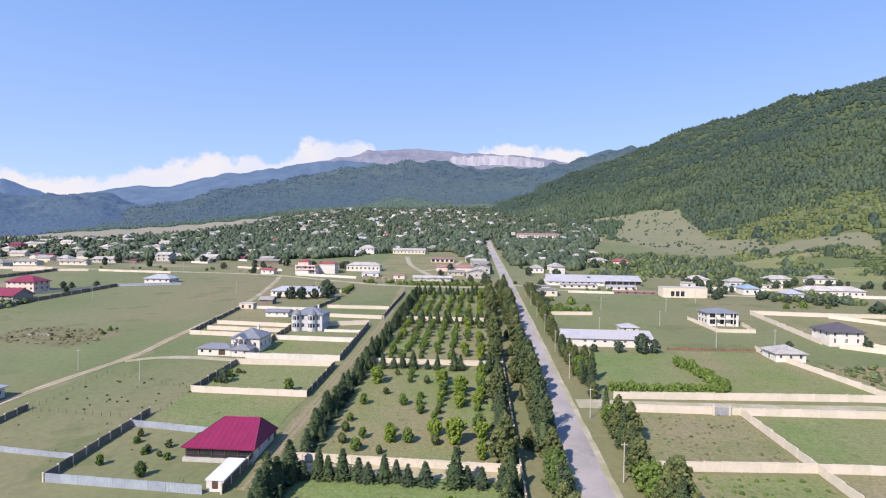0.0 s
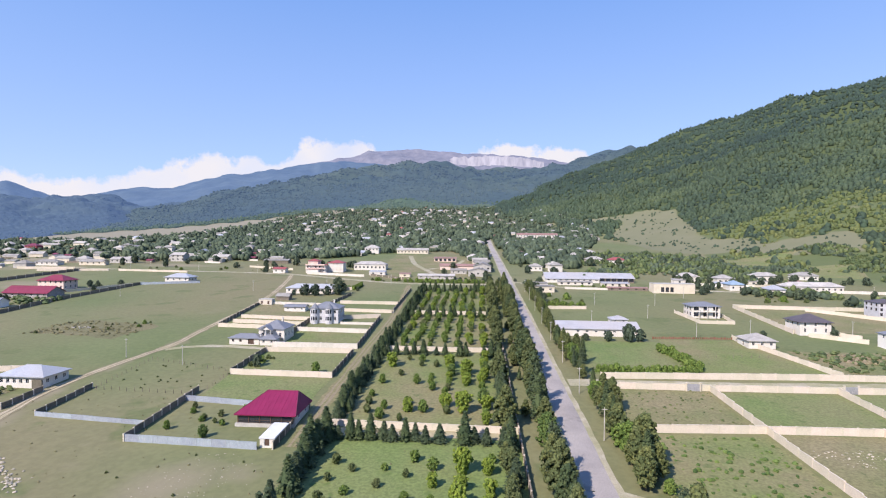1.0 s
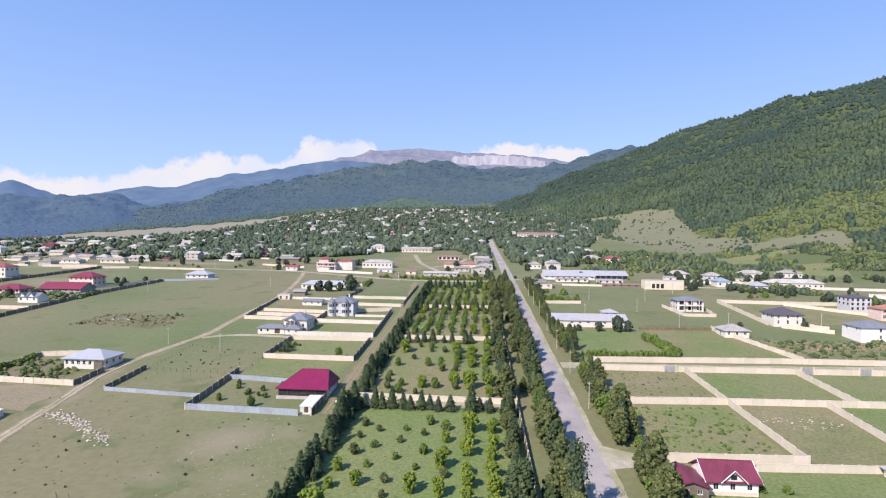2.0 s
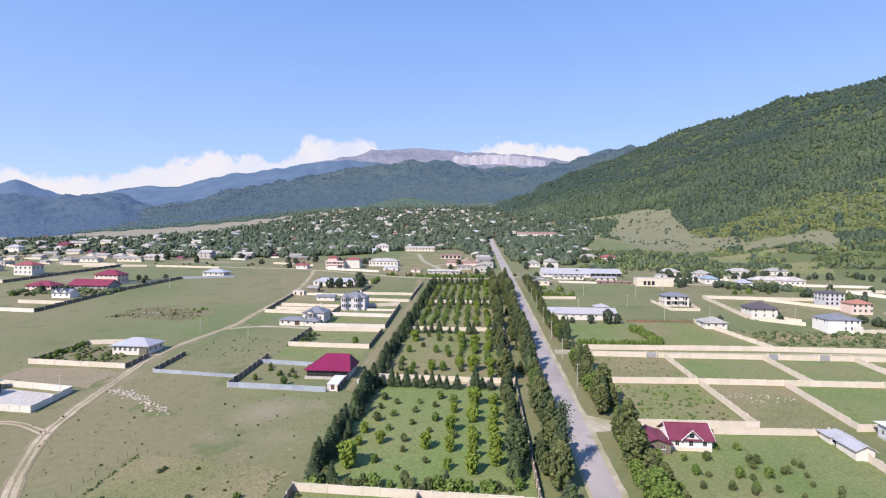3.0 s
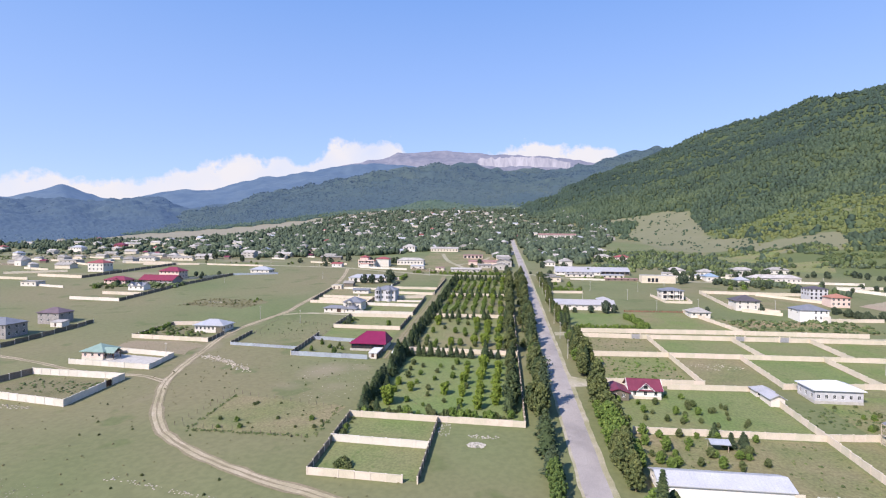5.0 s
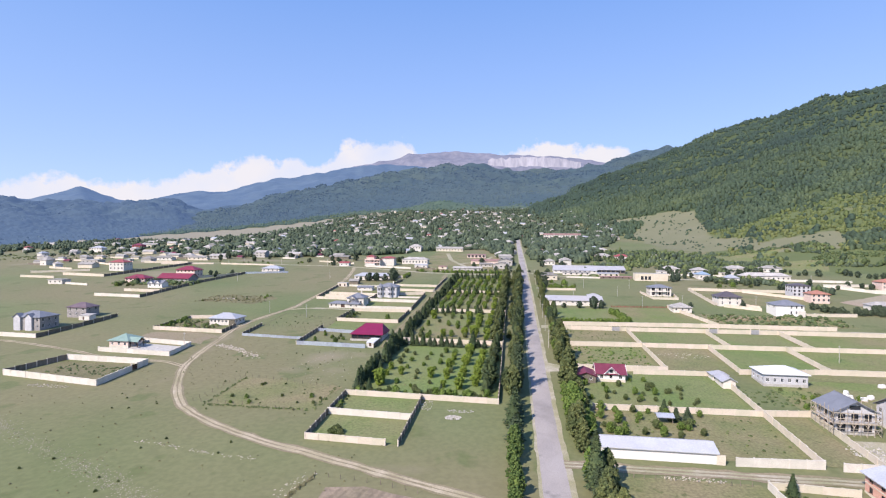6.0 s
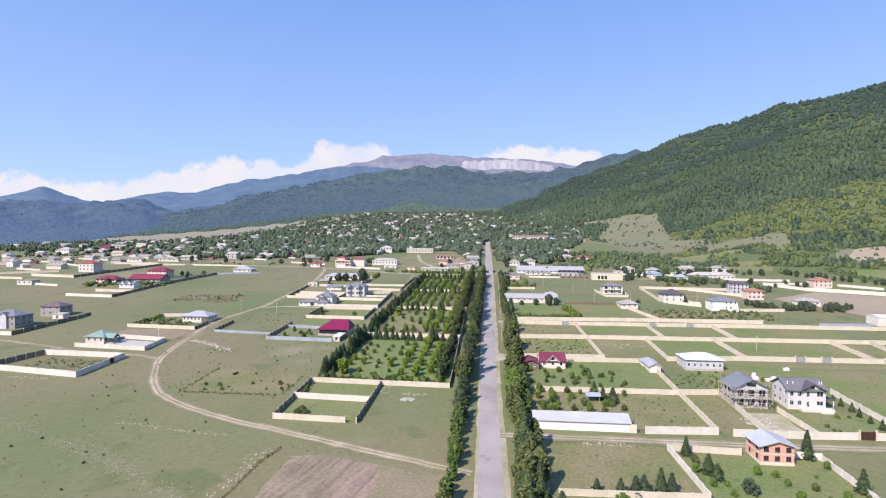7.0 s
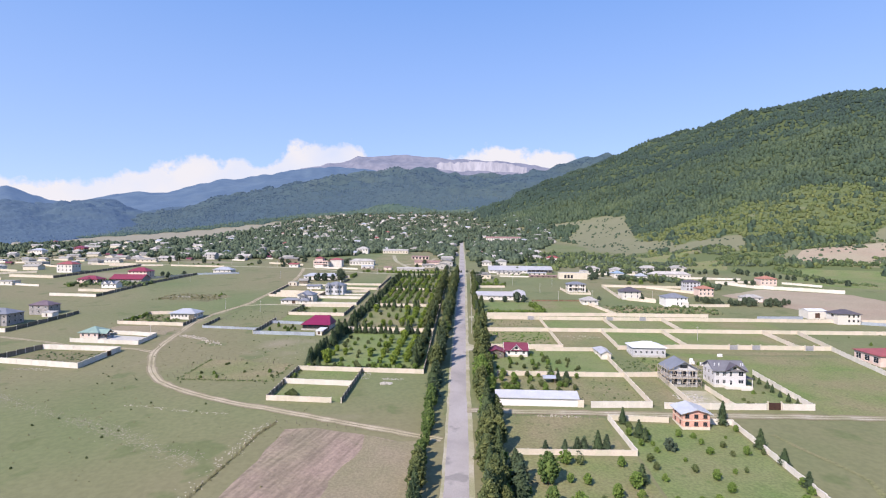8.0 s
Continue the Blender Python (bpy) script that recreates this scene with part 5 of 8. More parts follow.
house("house", "pale blue and white two-storey house", -640, 585, 18, 11, 6.4, ("hip", 3.0), ("plaster", "roof_zinc"), row_of("s", 18, 4, 3.8, 1.4, 1.5), distant=True)
house("house", "red two-storey house among village gardens", -622, 650, 17, 11, 5.6, ("hip", 3.0), ("roof_red", "roof_maroon"), row_of("s", 17, 4, 3.4, 1.4, 1.5), distant=True)
house("house", "low pale house with a flat grey roof", -392, 262, 14, 9, 3.4, ("flat", 0), ("plaster", "roof_old"), row_of("s", 14, 3, 1, 1.3, 1.3), distant=True)
house("house", "white house with a pale metal hip roof", -246, 365, 19, 12, 3.6, ("hip", 2.6), ("plaster", "roof_zinc"), row_of("s", 19, 4, 1.1, 1.3, 1.5) + row_of("e", 12, 3, 1.1, 1.2, 1.5), over=.8)
h = house("house", "large white stepped house with salmon balconies and red trim", -157, 432, 18, 14, 6.6, ("flat", 0), ("plaster", "roof_red"), row_of("s", 18, 5, 1.0, 1.6, 1.8) + row_of("s", 18, 5, 4.1, 1.6, 1.7) + row_of("e", 14, 4, 4.1, 1.4, 1.7), over=.5)
part("tower", walls_shape(9, 9, 10.2, row_of("s", 9, 2, 7.2, 1.6, 1.7)), "pink_plaster", h, at=Matrix.Translation((-4, 3, 0)))
part("tower_roof", roof_shape("hip", 9, 9, 10.2, 1.8, .5), "roof_red", h, at=Matrix.Translation((-4, 3, 0)))
part("side_wing", walls_shape(14, 11, 8.6, row_of("s", 14, 4, 1.2, 1.8, 1.8) + row_of("s", 14, 4, 5.2, 1.8, 1.9)), "plaster", h, at=Matrix.Translation((16, 6, 0)))
part("side_roof", roof_shape("hip", 14, 11, 8.6, 2.0, .6), "roof_red", h, at=Matrix.Translation((16, 6, 0)))
for z in (3.4, 6.6):
    slab(h, "balcony", "pink_plaster", (-8.6, -8.8, z - .2, 8.6, -7.0, z), (-8.6, -8.8, z, 8.6, -8.65, z + .9))
for k in (-8.2, -2.8, 2.8, 8.2):
    slab(h, "pillar", "plaster", (k - .2, -8.75, -1.5, k + .2, -8.4, 6.4))
slab(h, "annex", "plaster", (-5, -15, -1.5, 5, -9.5, 3.2))
slab(h, "annex_roof", "roof_red", (-5.3, -15.3, 3.2, 5.3, -9.3, 3.45))
house("house", "long white house with a grey roof", -120, 460, 30, 12, 5.0, ("hip", 2.6), ("plaster", "roof_old"), row_of("s", 30, 8, 1.3, 1.4, 1.8), distant=True)
house("shed", "small red-roofed white outhouse", -186, 430, 11, 8, 3.4, ("gable_x", 1.4), ("plaster", "roof_red"), row_of("s", 11, 2, .9, 1.2, 1.4), cat="shed", distant=True)
house("shed", "long low shed with a grey sheet roof", -53, 404, 30, 9, 2.6, ("gable_x", 1.2), ("concrete", "roof_old"), row_of("s", 30, 6, .9, 1.2, 1.0), cat="shed")
house("barn", "pale farm barn with an old grey sheet roof", -12, 424, 17, 16, 4.2, ("gable_y", 2.4), ("concrete", "roof_old"), row_of("s", 17, 3, 1.2, 1.6, 1.4), cat="barn", distant=True)
house("barn", "old farm barn with a tan roof", -8, 452, 16, 40, 4.2, ("gable_y", 2.6), ("concrete", "roof_old"), row_of("s", 16, 3, 1.2, 1.6, 1.4), cat="barn", distant=True)
house("barn", "long farm shed with a rusty tan roof", -40, 470, 34, 10, 3.4, ("gable_x", 2.0), ("pink_plaster", "roof_rust"), [], cat="barn", distant=True)
house("shed", "low farm shed with a tan roof", -28, 440, 14, 9, 3.0, ("gable_x", 1.4), ("concrete", "roof_old"), row_of("s", 14, 3, .9, 1.2, 1.1), cat="shed", distant=True)
house("barn", "open brown brick shed on the green", -52, 546, 24, 9, 3.4, ("shed", 1.0), ("pink_plaster", "roof_rust"), row_of("s", 24, 5, .2, 3.0, 2.6), cat="barn", distant=True)
house("house", "long pale building with a grey roof beside the green", -108, 640, 40, 11, 4.2, ("gable_x", 2.4), ("cream", "roof_old"), row_of("s", 40, 9, 1.1, 1.6, 1.6), distant=True)
house("house", "large pale house with a grey hip roof", -148, 632, 18, 14, 7, ("hip", 3.6), ("plaster", "roof_old"), row_of("s", 18, 4, 4.0, 1.6, 1.8), distant=True)
house("house", "long house with a pale old roof", -384, 492, 22, 11, 3.4, ("gable_x", 2.4), ("concrete", "roof_old"), row_of("s", 26, 5, 1.1, 1.5, 1.6), distant=True)
house("house", "two-storey pale house with a grey gable roof", -332, 514, 14, 12, 6.4, ("gable_x", 2.6), ("concrete", "roof_old"), row_of("s", 16, 3, 1.1, 1.5, 1.6) + row_of("s", 16, 3, 4.4, 1.5, 1.6), distant=True)
house("shed", "low farm shed with a grey roof", -226, 505, 26, 9, 3, ("gable_x", 1.4), ("dark_wall", "roof_old"), [], cat="shed", distant=True)

# east of the road
h = house("barn", "long white barn with a pale blue corrugated metal roof", 38, -.6, 28.4, 8.4, 2.7, ("gable_x", 1.35), ("whitewash", "barn_sheet"), row_of("w", 8.4, 2, 1.2, 1.2, .8), [("e", 6.2, 0, 2.2, 2.0)], over=.5, cat="barn")
ribs(h, 28.4, 8.4, 2.7, 1.35, "gable_x", .5, "roof_zinc")
slab(h, "gate_frame", "cream", (14.05, -4.5, -.6, 16.2, -4.3, 2.2))
h = house("house", "white cottage with a maroon gabled metal roof and dormer", 45.2, 62, 10.4, 8.5, 2.9, ("gable_x", 2.7), ("whitewash", "roof_maroon"), row_of("s", 10.4, 3, .9, 1.1, 1.4) + row_of("w", 8.5, 2, .9, 1.1, 1.4), over=.6, plinth="cream")
ribs(h, 10.4, 8.5, 2.9, 2.7, "gable_x", .6, "roof_maroon")
part("dormer_wall", gable_shape("gable_y", 4.8, 3.2, 2.9, 2.3), "whitewash", h, at=Matrix.Translation((0, -3.0, 0)))
part("dormer_roof", roof_shape("gable_y", 4.8, 3.2, 2.9, 2.3, .35), "roof_maroon", h, at=Matrix.Translation((0, -3.1, 0)))
for k in (-1, 1):
    part("bargeboard", Shape().bar((k * 2.8, -5.12, 2.62), (0, -5.12, 5.32), .11, n=4), "frame_white", h)
    part("bargeboard", Shape().bar((k * 5.85, -4.9, 2.6), (k * 5.85, 0, 5.68), .09, n=4), "frame_white", h)
part("dormer_window", Shape().box(-.6, -4.68, 3.3, .6, -4.6, 4.3), "glass", h)
house("outbuilding", "low outbuilding with a maroon metal roof", 37.5, 59.6, 7, 9, 2.5, ("gable_y", 1.3), ("dark_wall", "roof_maroon"), [("s", 5.2, .9, 1.0, 1.0)], [("s", 2.4, 0, 1.2, 2.0)], cat="shed")
h = house("house", "broad white house with a white metal hip roof", 105.5, 65, 15, 10.5, 4.4, ("hip", 1.9), ("grey_block", "roof_white"), row_of("s", 15, 6, 1.3, 1.0, 1.3) + row_of("w", 10.5, 3, 1.3, 1.0, 1.3), over=.7, plinth="concrete")
ribs(h, 15, 10.5, 4.4, 1.9, "hip", .7, "roof_white", 1.3)
h = house("garden_shelter", "small garden shelter with a pale blue-grey roof", 89.5, 60, 4.4, 7.5, 2.5, ("gable_y", 1.3), ("white_wall", "roof_pale"), [], cat="shed")
house("garden_shelter", "white pavilion with a pale roof", 89, 69, 5.4, 4.6, 2.2, ("hip", 1.1), ("plaster", "roof_pale"), row_of("s", 5.4, 2, .4, 1.8, 1.5), cat="shed")

# the unfinished house in scaffolding
h = house("unfinished_house", "unfinished grey concrete house with slate-blue gable roof inside scaffolding", 107.2, 23.8, 10.5, 9.5, 6.6, ("gable_y", 3.0), ("grey_block", "roof_grey"),
          row_of("s", 10.5, 3, .3, 2.2, 2.4) + row_of("s", 10.5, 3, 3.7, 1.9, 2.0) + row_of("w", 9.5, 3, .4, 1.6, 2.2) + row_of("w", 9.5, 3, 3.8, 1.6, 1.8), over=1.0, frame="frame_dark", plinth="concrete")
slab(h, "floor_slab", "concrete", (-5.7, -5.4, 3.0, 5.7, -4.8, 3.3), (-5.7, -4.75, 3.0, -5.28, 4.75, 3.3))
part("gable_window", Shape().box(-1.4, -4.8, 6.9, 1.4, -4.71, 8.1), "glass", h)
sc = tagged(new("scaffolding"), "rough timber scaffolding of poles and planks round the unfinished house", "scaffolding")
sc.matrix_basis = pose(112.45, 28.55, gz(112.45, 28.55))
rr = random.Random(5)
sides = [((-6.4, -6.0), (6.4, -6.0), 7), ((-6.4, -6.0), (-6.4, 5.6), 5), ((6.4, -6.0), (6.4, 5.6), 5)]
for p, q, n in sides:
    for i in range(n + 1):
        u = Vector(p).lerp(Vector(q), i / n)
        part("upright", Shape().bar((u.x, u.y, -1.2), (u.x + rr.uniform(-.15, .15), u.y, 7.0 + rr.uniform(-.6, .9)), .08, n=5), "timber", sc)
    for z in (1.8, 3.2, 4.7, 6.2):
        part("ledger", Shape().bar((*p, z), (*q, z + rr.uniform(-.1, .1)), .08, n=5), "timber", sc)
    for z in (3.3, 6.3):
        d = (Vector(q) - Vector(p)).normalized()
        s = Shape()
        inn = Vector((0, .45)) if d.x > .5 else Vector((.45 if p[0] < 0 else -.45, 0))
        a, b = Vector(p), Vector(q)
        s.face((*a, z), (*b, z), (*(b + inn), z), (*(a + inn), z)).face((*a, z - .06), (*(a + inn), z - .06), (*(b + inn), z - .06), (*b, z - .06)).face((*a, z - .06), (*b, z - .06), (*b, z), (*a, z))
        part("plank", s, "timber", sc)
    for i in range(n):
        u, v = Vector(p).lerp(Vector(q), i / n), Vector(p).lerp(Vector(q), (i + 1) / n)
        part("brace", Shape().bar((*u, 2.0 if i % 2 else 5.4), (*v, 5.4 if i % 2 else 2.0), .07, n=5), "timber", sc)
        if rr.random() < .6:
            part("brace", Shape().bar((*u, -.6 if i % 2 else 2.4), (*v, 2.4 if i % 2 else -.6), .07, n=5), "timber", sc)
        if rr.random() < .35:
            part("brace", Shape().bar((*u, 6.6), (*v, 3.4), .06, n=5), "timber", sc)

h = house("house", "two-storey white house with a grey gabled roof and terrace", 124.4, 24.2, 12, 10, 6.3, ("gable_x", 2.8), ("pale_block", "roof_slate"),
          row_of("s", 12, 2, 1.0, 1.2, 1.5, 0, .42) + row_of("s", 12, 1, 1.0, 2.0, 1.5, .7, 1) + row_of("s", 12, 2, 4.0, 1.2, 1.5, 0, .42) + row_of("s", 12, 1, 4.0, 2.0, 1.7, .7, 1) + [("s", 6.4, .2, 1.0, 2.1), ("s", 6.4, 3.8, 1.0, 2.1)]
          + row_of("w", 10, 3, 1.0, 1.2, 1.4) + row_of("w", 10, 3, 4.0, 1.2, 1.4), over=.7, plinth="white_wall")
part("front_gable", gable_shape("gable_y", 7.4, 4, 6.3, 2.4), "plaster", h, at=Matrix.Translation((1.8, -3.05, 0)))
part("front_gable_roof", roof_shape("gable_y", 7.4, 5, 6.3, 2.4, .5), "roof_dark", h, at=Matrix.Translation((1.8, -3.15, 0)))
part("gable_window", Shape().box(1.2, -5.09, 6.6, 2.4, -5.0, 7.5), "glass", h)
for k in (-5.2, -3.4, 5.0, 5.8):
    part("roof_light", Shape().box(k - .12, -3.0, 7.2, k + .12, -2.85, 8.6), "frame_white", h)
slab(h, "terrace", "white_wall", (-2.5, -7.4, -1.6, 7.6, -5.15, .35))
slab(h, "terrace_step", "white_wall", (2.8, -8.6, -1.8, 6.4, -7.4, -.05), (2.8, -8.1, -.05, 6.4, -7.4, .15))
part("canopy", Shape().box(6.1, -4.5, 2.7, 9.2, 2.5, 2.9), "roof_dark", h)
for k in (-4.2, 2.2):
    part("canopy_post", Shape().box(8.8, k - .12, -1, 9.05, k + .12, 2.7), "plaster", h)

# the orange brick house
h = house("brick_house", "unfinished two-storey orange brick house with a pale metal roof", 95.6, -17.8, 8.4, 8.2, 4.9, ("gable_y", 1.4), ("brick_orange", "barn_sheet"),
          row_of("s", 8.4, 3, .8, 1.3, 1.3) + row_of("s", 8.4, 3, 3.2, 1.3, 1.3) + row_of("w", 8.2, 2, .8, 1.2, 1.3) + row_of("w", 8.2, 2, 3.2, 1.2, 1.3), over=.8, frame="frame_dark", plinth="cream")
slab(h, "lintel_band", "cream", (-4.25, -4.16, 2.5, 4.25, -4.1, 2.75), (-4.26, -4.1, 2.5, -4.2, 4.1, 2.75))

# the eastern houses
h = house("house", "low white house with a pale hip roof", 111.5, 203, 11, 10, 3.2, ("hip", 2.3), ("plaster", "roof_old"), row_of("s", 11, 3, 1.0, 1.1, 1.4), [("w", 5, 0, 1.0, 2.0)], over=.7)
h = house("house", "two-storey white house with a dark brown hip roof", 147.5, 229.5, 14, 12, 6.0, ("hip", 3.0), ("plaster", "roof_dark"), row_of("s", 14, 3, 1.0, 1.0, 1.9) + row_of("s", 14, 3, 3.8, 1.0, 1.7) + row_of("w", 12, 3, 3.6, 1.0, 1.9), over=.9)
slab(h, "terrace", "white_wall", (-4, -8.0, -1.2, 5, -6.05, .1))
h = house("house", "two-storey white house with a blue-grey hip roof and deep balcony", 112, 265, 15, 11, 6.2, ("hip", 1.8), ("plaster", "roof_grey"), row_of("s", 15, 3, .5, 2.6, 2.3) + row_of("s", 15, 3, 3.7, 2.6, 2.0) + row_of("w", 11, 3, 3.8, 1.3, 1.6) + row_of("w", 11, 3, 1.0, 1.3, 1.6), over=.8, frame="frame_dark")
slab(h, "balcony", "plaster", (-4.5, -7.4, 3.05, 4.5, -5.5, 3.3), (-4.5, -7.4, 4.2, 4.5, -7.3, 4.3), (-4.4, -7.35, -.8, -4.1, -7.05, 6.0), (4.1, -7.35, -.8, 4.4, -7.05, 6.0), (-.15, -7.35, -.8, .15, -7.05, 6.0))
house("barn", "long white building with a pale blue-grey metal roof", 34, 219, 37, 13, 3.0, ("gable_x", 2.5), ("plaster", "roof_pale"), row_of("s", 36, 7, 1.3, 1.3, .8, .2, 1), cat="barn")
house("shed", "small shed with a pale blue roof", 65, 246, 8, 7, 2.3, ("hip", 1.4), ("plaster", "roof_pale"), row_of("s", 8, 2, .8, 1, 1), cat="shed")
h = house("house", "large bright white house with a grey hip roof", 169.5, 199, 15.5, 13, 6.4, ("hip", 2.6), ("whitewash", "roof_grey"), row_of("s", 15.5, 3, 1.2, 1.0, 1.7, .45, 1) + row_of("s", 15.5, 3, 4.3, 1.0, 1.7, .45, 1) + row_of("w", 13, 2, 4.3, 1.0, 1.6), over=.5)
slab(h, "portico", "plaster", (4.4, -8.0, -1, 7.8, -6.5, 3.2))
house("house", "three-storey pale block house with dark windows and a grey roof", 213.5, 273, 12, 11, 8.2, ("hip", 1.6), ("grey_block", "roof_dark"), row_of("s", 12, 4, 1, 1.3, 1.6) + row_of("s", 12, 4, 3.6, 1.3, 1.6) + row_of("s", 12, 4, 6.1, 1.3, 1.5) + row_of("w", 11, 3, 6.1, 1.3, 1.5) + row_of("w", 11, 3, 3.6, 1.3, 1.5), over=.4, frame="frame_dark")
house("house", "two-storey salmon house with a brownish tiled roof", 214, 249, 11.5, 10, 6.2, ("hip", 2.0), ("pink_plaster", "roof_tile"), row_of("s", 12.5, 4, 1.0, 1.4, 1.8) + row_of("s", 12.5, 4, 4.0, 1.4, 1.6), over=.6)
house("house", "low house with a pale tan roof", 238, 226, 14, 9, 3.2, ("hip", 2.0), ("plaster", "roof_old"), row_of("s", 14, 3, 1, 1.4, 1.4))
house("warehouse", "white sheet-metal warehouse with large doors", 246.5, 163, 11.5, 10, 4.8, ("gable_x", 1.0), ("plaster", "roof_white"), [], [("s", 5.75, 0, 3.2, 3.4)], over=.2, cat="warehouse")
house("house", "two-storey white house with a dark roof and corner balcony", 254, 147, 13.5, 11, 6.2, ("hip", 2.2), ("plaster", "roof_dark"), row_of("s", 13.5, 3, 1.0, 1.1, 1.5, .4, 1) + row_of("s", 13.5, 3, 3.9, 1.1, 1.5, .4, 1) + [("w", 6, 3.9, 2.2, 1.7)], over=.7, frame="frame_dark")
house("barn", "long low building with a red metal roof", 211, 56, 34, 16, 4.4, ("hip", 2.0), ("pink_plaster", "roof_red"), row_of("w", 16, 3, .6, 3.0, 2.6) + row_of("s", 34, 5, 1.2, 1.6, 1.6), over=.7, cat="barn")
house("house", "large cream house with an orange-tiled hip roof", 300, 318, 14.5, 12, 6.0, ("hip", 2.4), ("pink_plaster", "roof_tile"), row_of("s", 14.5, 4, 1.0, 1.3, 1.7) + row_of("s", 14.5, 4, 3.8, 1.3, 1.5))
house("ruin", "roofless cream building with three dark arches", 119, 349, 28, 10, 6.0, ("flat", 0), ("cream", "concrete"), row_of("s", 28, 3, .5, 2.3, 3.3, .16, .50), frame="frame_dark", over=.1, cat="building")
house("barn", "very long low building with a pale lilac-grey metal roof", 50, 395, 42, 24, 2.1, ("gable_x", 4.4), ("plaster", "roof_pale"), row_of("s", 42, 9, .6, 1.8, 1.0), cat="barn")
# dark wall colour stands for the shadow inside the open front
house("barn", "barn with its shadowed open front painted dark under a pale metal roof", 92.4, 397, 27, 21, 2.9, ("gable_x", 3.4), ("dark_wall", "roof_pale"), row_of("s", 27, 6, .1, 3.6, 2.5), cat="barn", frame="frame_dark")
for x, y, w, dd, hh, wm, rm, lab in ((58, 382, 26, 5, 2.2, "white_wall", "roof_old", "low white lean-to with a grey sheet roof"), (90, 358, 28, 4, 1.7, "dark_wall", "roof_rust", "low brown open shed"), (90, 376, 20, 7, 2.4, "cream", "roof_pale", "low cream shed with a pale metal roof"),
                                     (38, 366, 10, 7, 3.0, "plaster", "roof_old", "small pale shed with an old grey roof"), (150, 398, 9, 6, 2.8, "plaster", "roof_old", "small pale outhouse with an old roof"), (176, 384, 12, 6, 2.6, "whitewash", "roof_zinc", "low white outhouse with a metal roof"),
                                     (206, 396, 14, 6, 2.8, "plaster", "roof_old", "low pale outhouse with an old roof"), (238, 396, 8, 6, 2.8, "plaster", "roof_rust", "small pale outhouse with a rusty roof"), (-98, 424, 14, 7, 2.8, "plaster", "roof_zinc", "low pale outhouse with a metal roof"), (-70, 414, 9, 6, 2.6, "cream", "roof_rust", "small cream shed with a rusty roof")):
    house("shed", lab, x, y, w, dd, hh, ("shed", .7), (wm, rm), row_of("s", w, max(1, int(w / 5)), .6, 1.6, 1.3), cat="shed", distant=True, over=.3)
house("shed", "pale flat-roofed roadside building", 34, 345, 16, 12, 3.6, ("flat", 0), ("cream", "roof_old"), row_of("s", 16, 3, 1.0, 1.8, 1.4), cat="shed")
for x, y, w, lab, rm in ((158, 410, 16, "pale house with a cream hip roof", "roof_old"), (184, 400, 13, "small white house with a pale hip roof", "roof_old"), (178, 366, 10, "small house with a blue-grey metal roof", "roof_blue"), (222, 420, 19, "pale house with an old hip roof", "roof_old"),
                         (258, 426, 18, "pale house with an old hip roof", "roof_old"), (54, 588, 14, "white house with an old grey roof", "roof_old"), (52, 545, 20, "pale house with an old grey roof", "roof_old"), (78, 560, 15, "white house with a grey roof", "roof_old"),
                         (112, 548, 18, "white house with an old grey roof", "roof_old"), (134, 540, 17, "long white house with a pinkish-red roof", "roof_red"), (70, 632, 14, "white house with a pale hip roof", "roof_old"), (126, 640, 15, "white house with a pale hip roof", "roof_old"), (96, 600, 12, "pale house with an old roof", "roof_old"), (40, 610, 13, "pale house with a rusty roof", "roof_rust"), (44, 470, 12, "pale roadside house with an old roof", "roof_old"), (214, 362, 40, "long pale concrete farm shed", "roof_old"), (195, 345, 10, "small white house with pale roof", "roof_zinc")):
    house("house", lab, x, y, w, 11, 4.2, ("hip", 2.6), ("plaster", rm), row_of("s", w, max(2, int(w / 4)), 1.1, 1.3, 1.5), over=.6, distant=True)
house("school", "long white two-storey building with a rusty red roof", 64, 925, 72, 14, 8, ("gable_x", 3), ("plaster", "roof_rust"), row_of("s", 72, 14, 1.2, 2.2, 1.8) + row_of("s", 72, 14, 4.8, 2.2, 1.8), cat="building", distant=True)

# ---- the village: houses among trees ----
rv = random.Random(11)
protos = []
for i, (w, d, h, rf, wm, rm) in enumerate(((12, 10, 4.0, ("hip", 2.8), "concrete", "roof_old"), (15, 10, 4.4, ("hip", 3.0), "plaster", "roof_zinc"), (11, 9, 6.4, ("hip", 2.6), "plaster", "roof_old"), (16, 9, 3.8, ("gable_x", 2.6), "cream", "roof_old"),
                                           (13, 11, 4.2, ("gable_x", 3.0), "plaster", "roof_zinc"), (10, 8, 3.6, ("hip", 2.4), "plaster", "roof_red"), (18, 10, 4.0, ("gable_x", 2.4), "cream", "roof_old"))):
    word = {"roof_old": "grey weathered sheet", "roof_zinc": "pale blue-grey metal", "roof_red": "red metal"}[rm]
    protos.append(house("village_house", "pale village house with a %s roof among trees" % word, -30 + 3 * i, 700 + i, w, d, h, rf, (wm, rm), row_of("s", w, 1, 1.1, 1.8, 1.5) if i in (1, 2) else [], over=.6, group="village houses", distant=True))


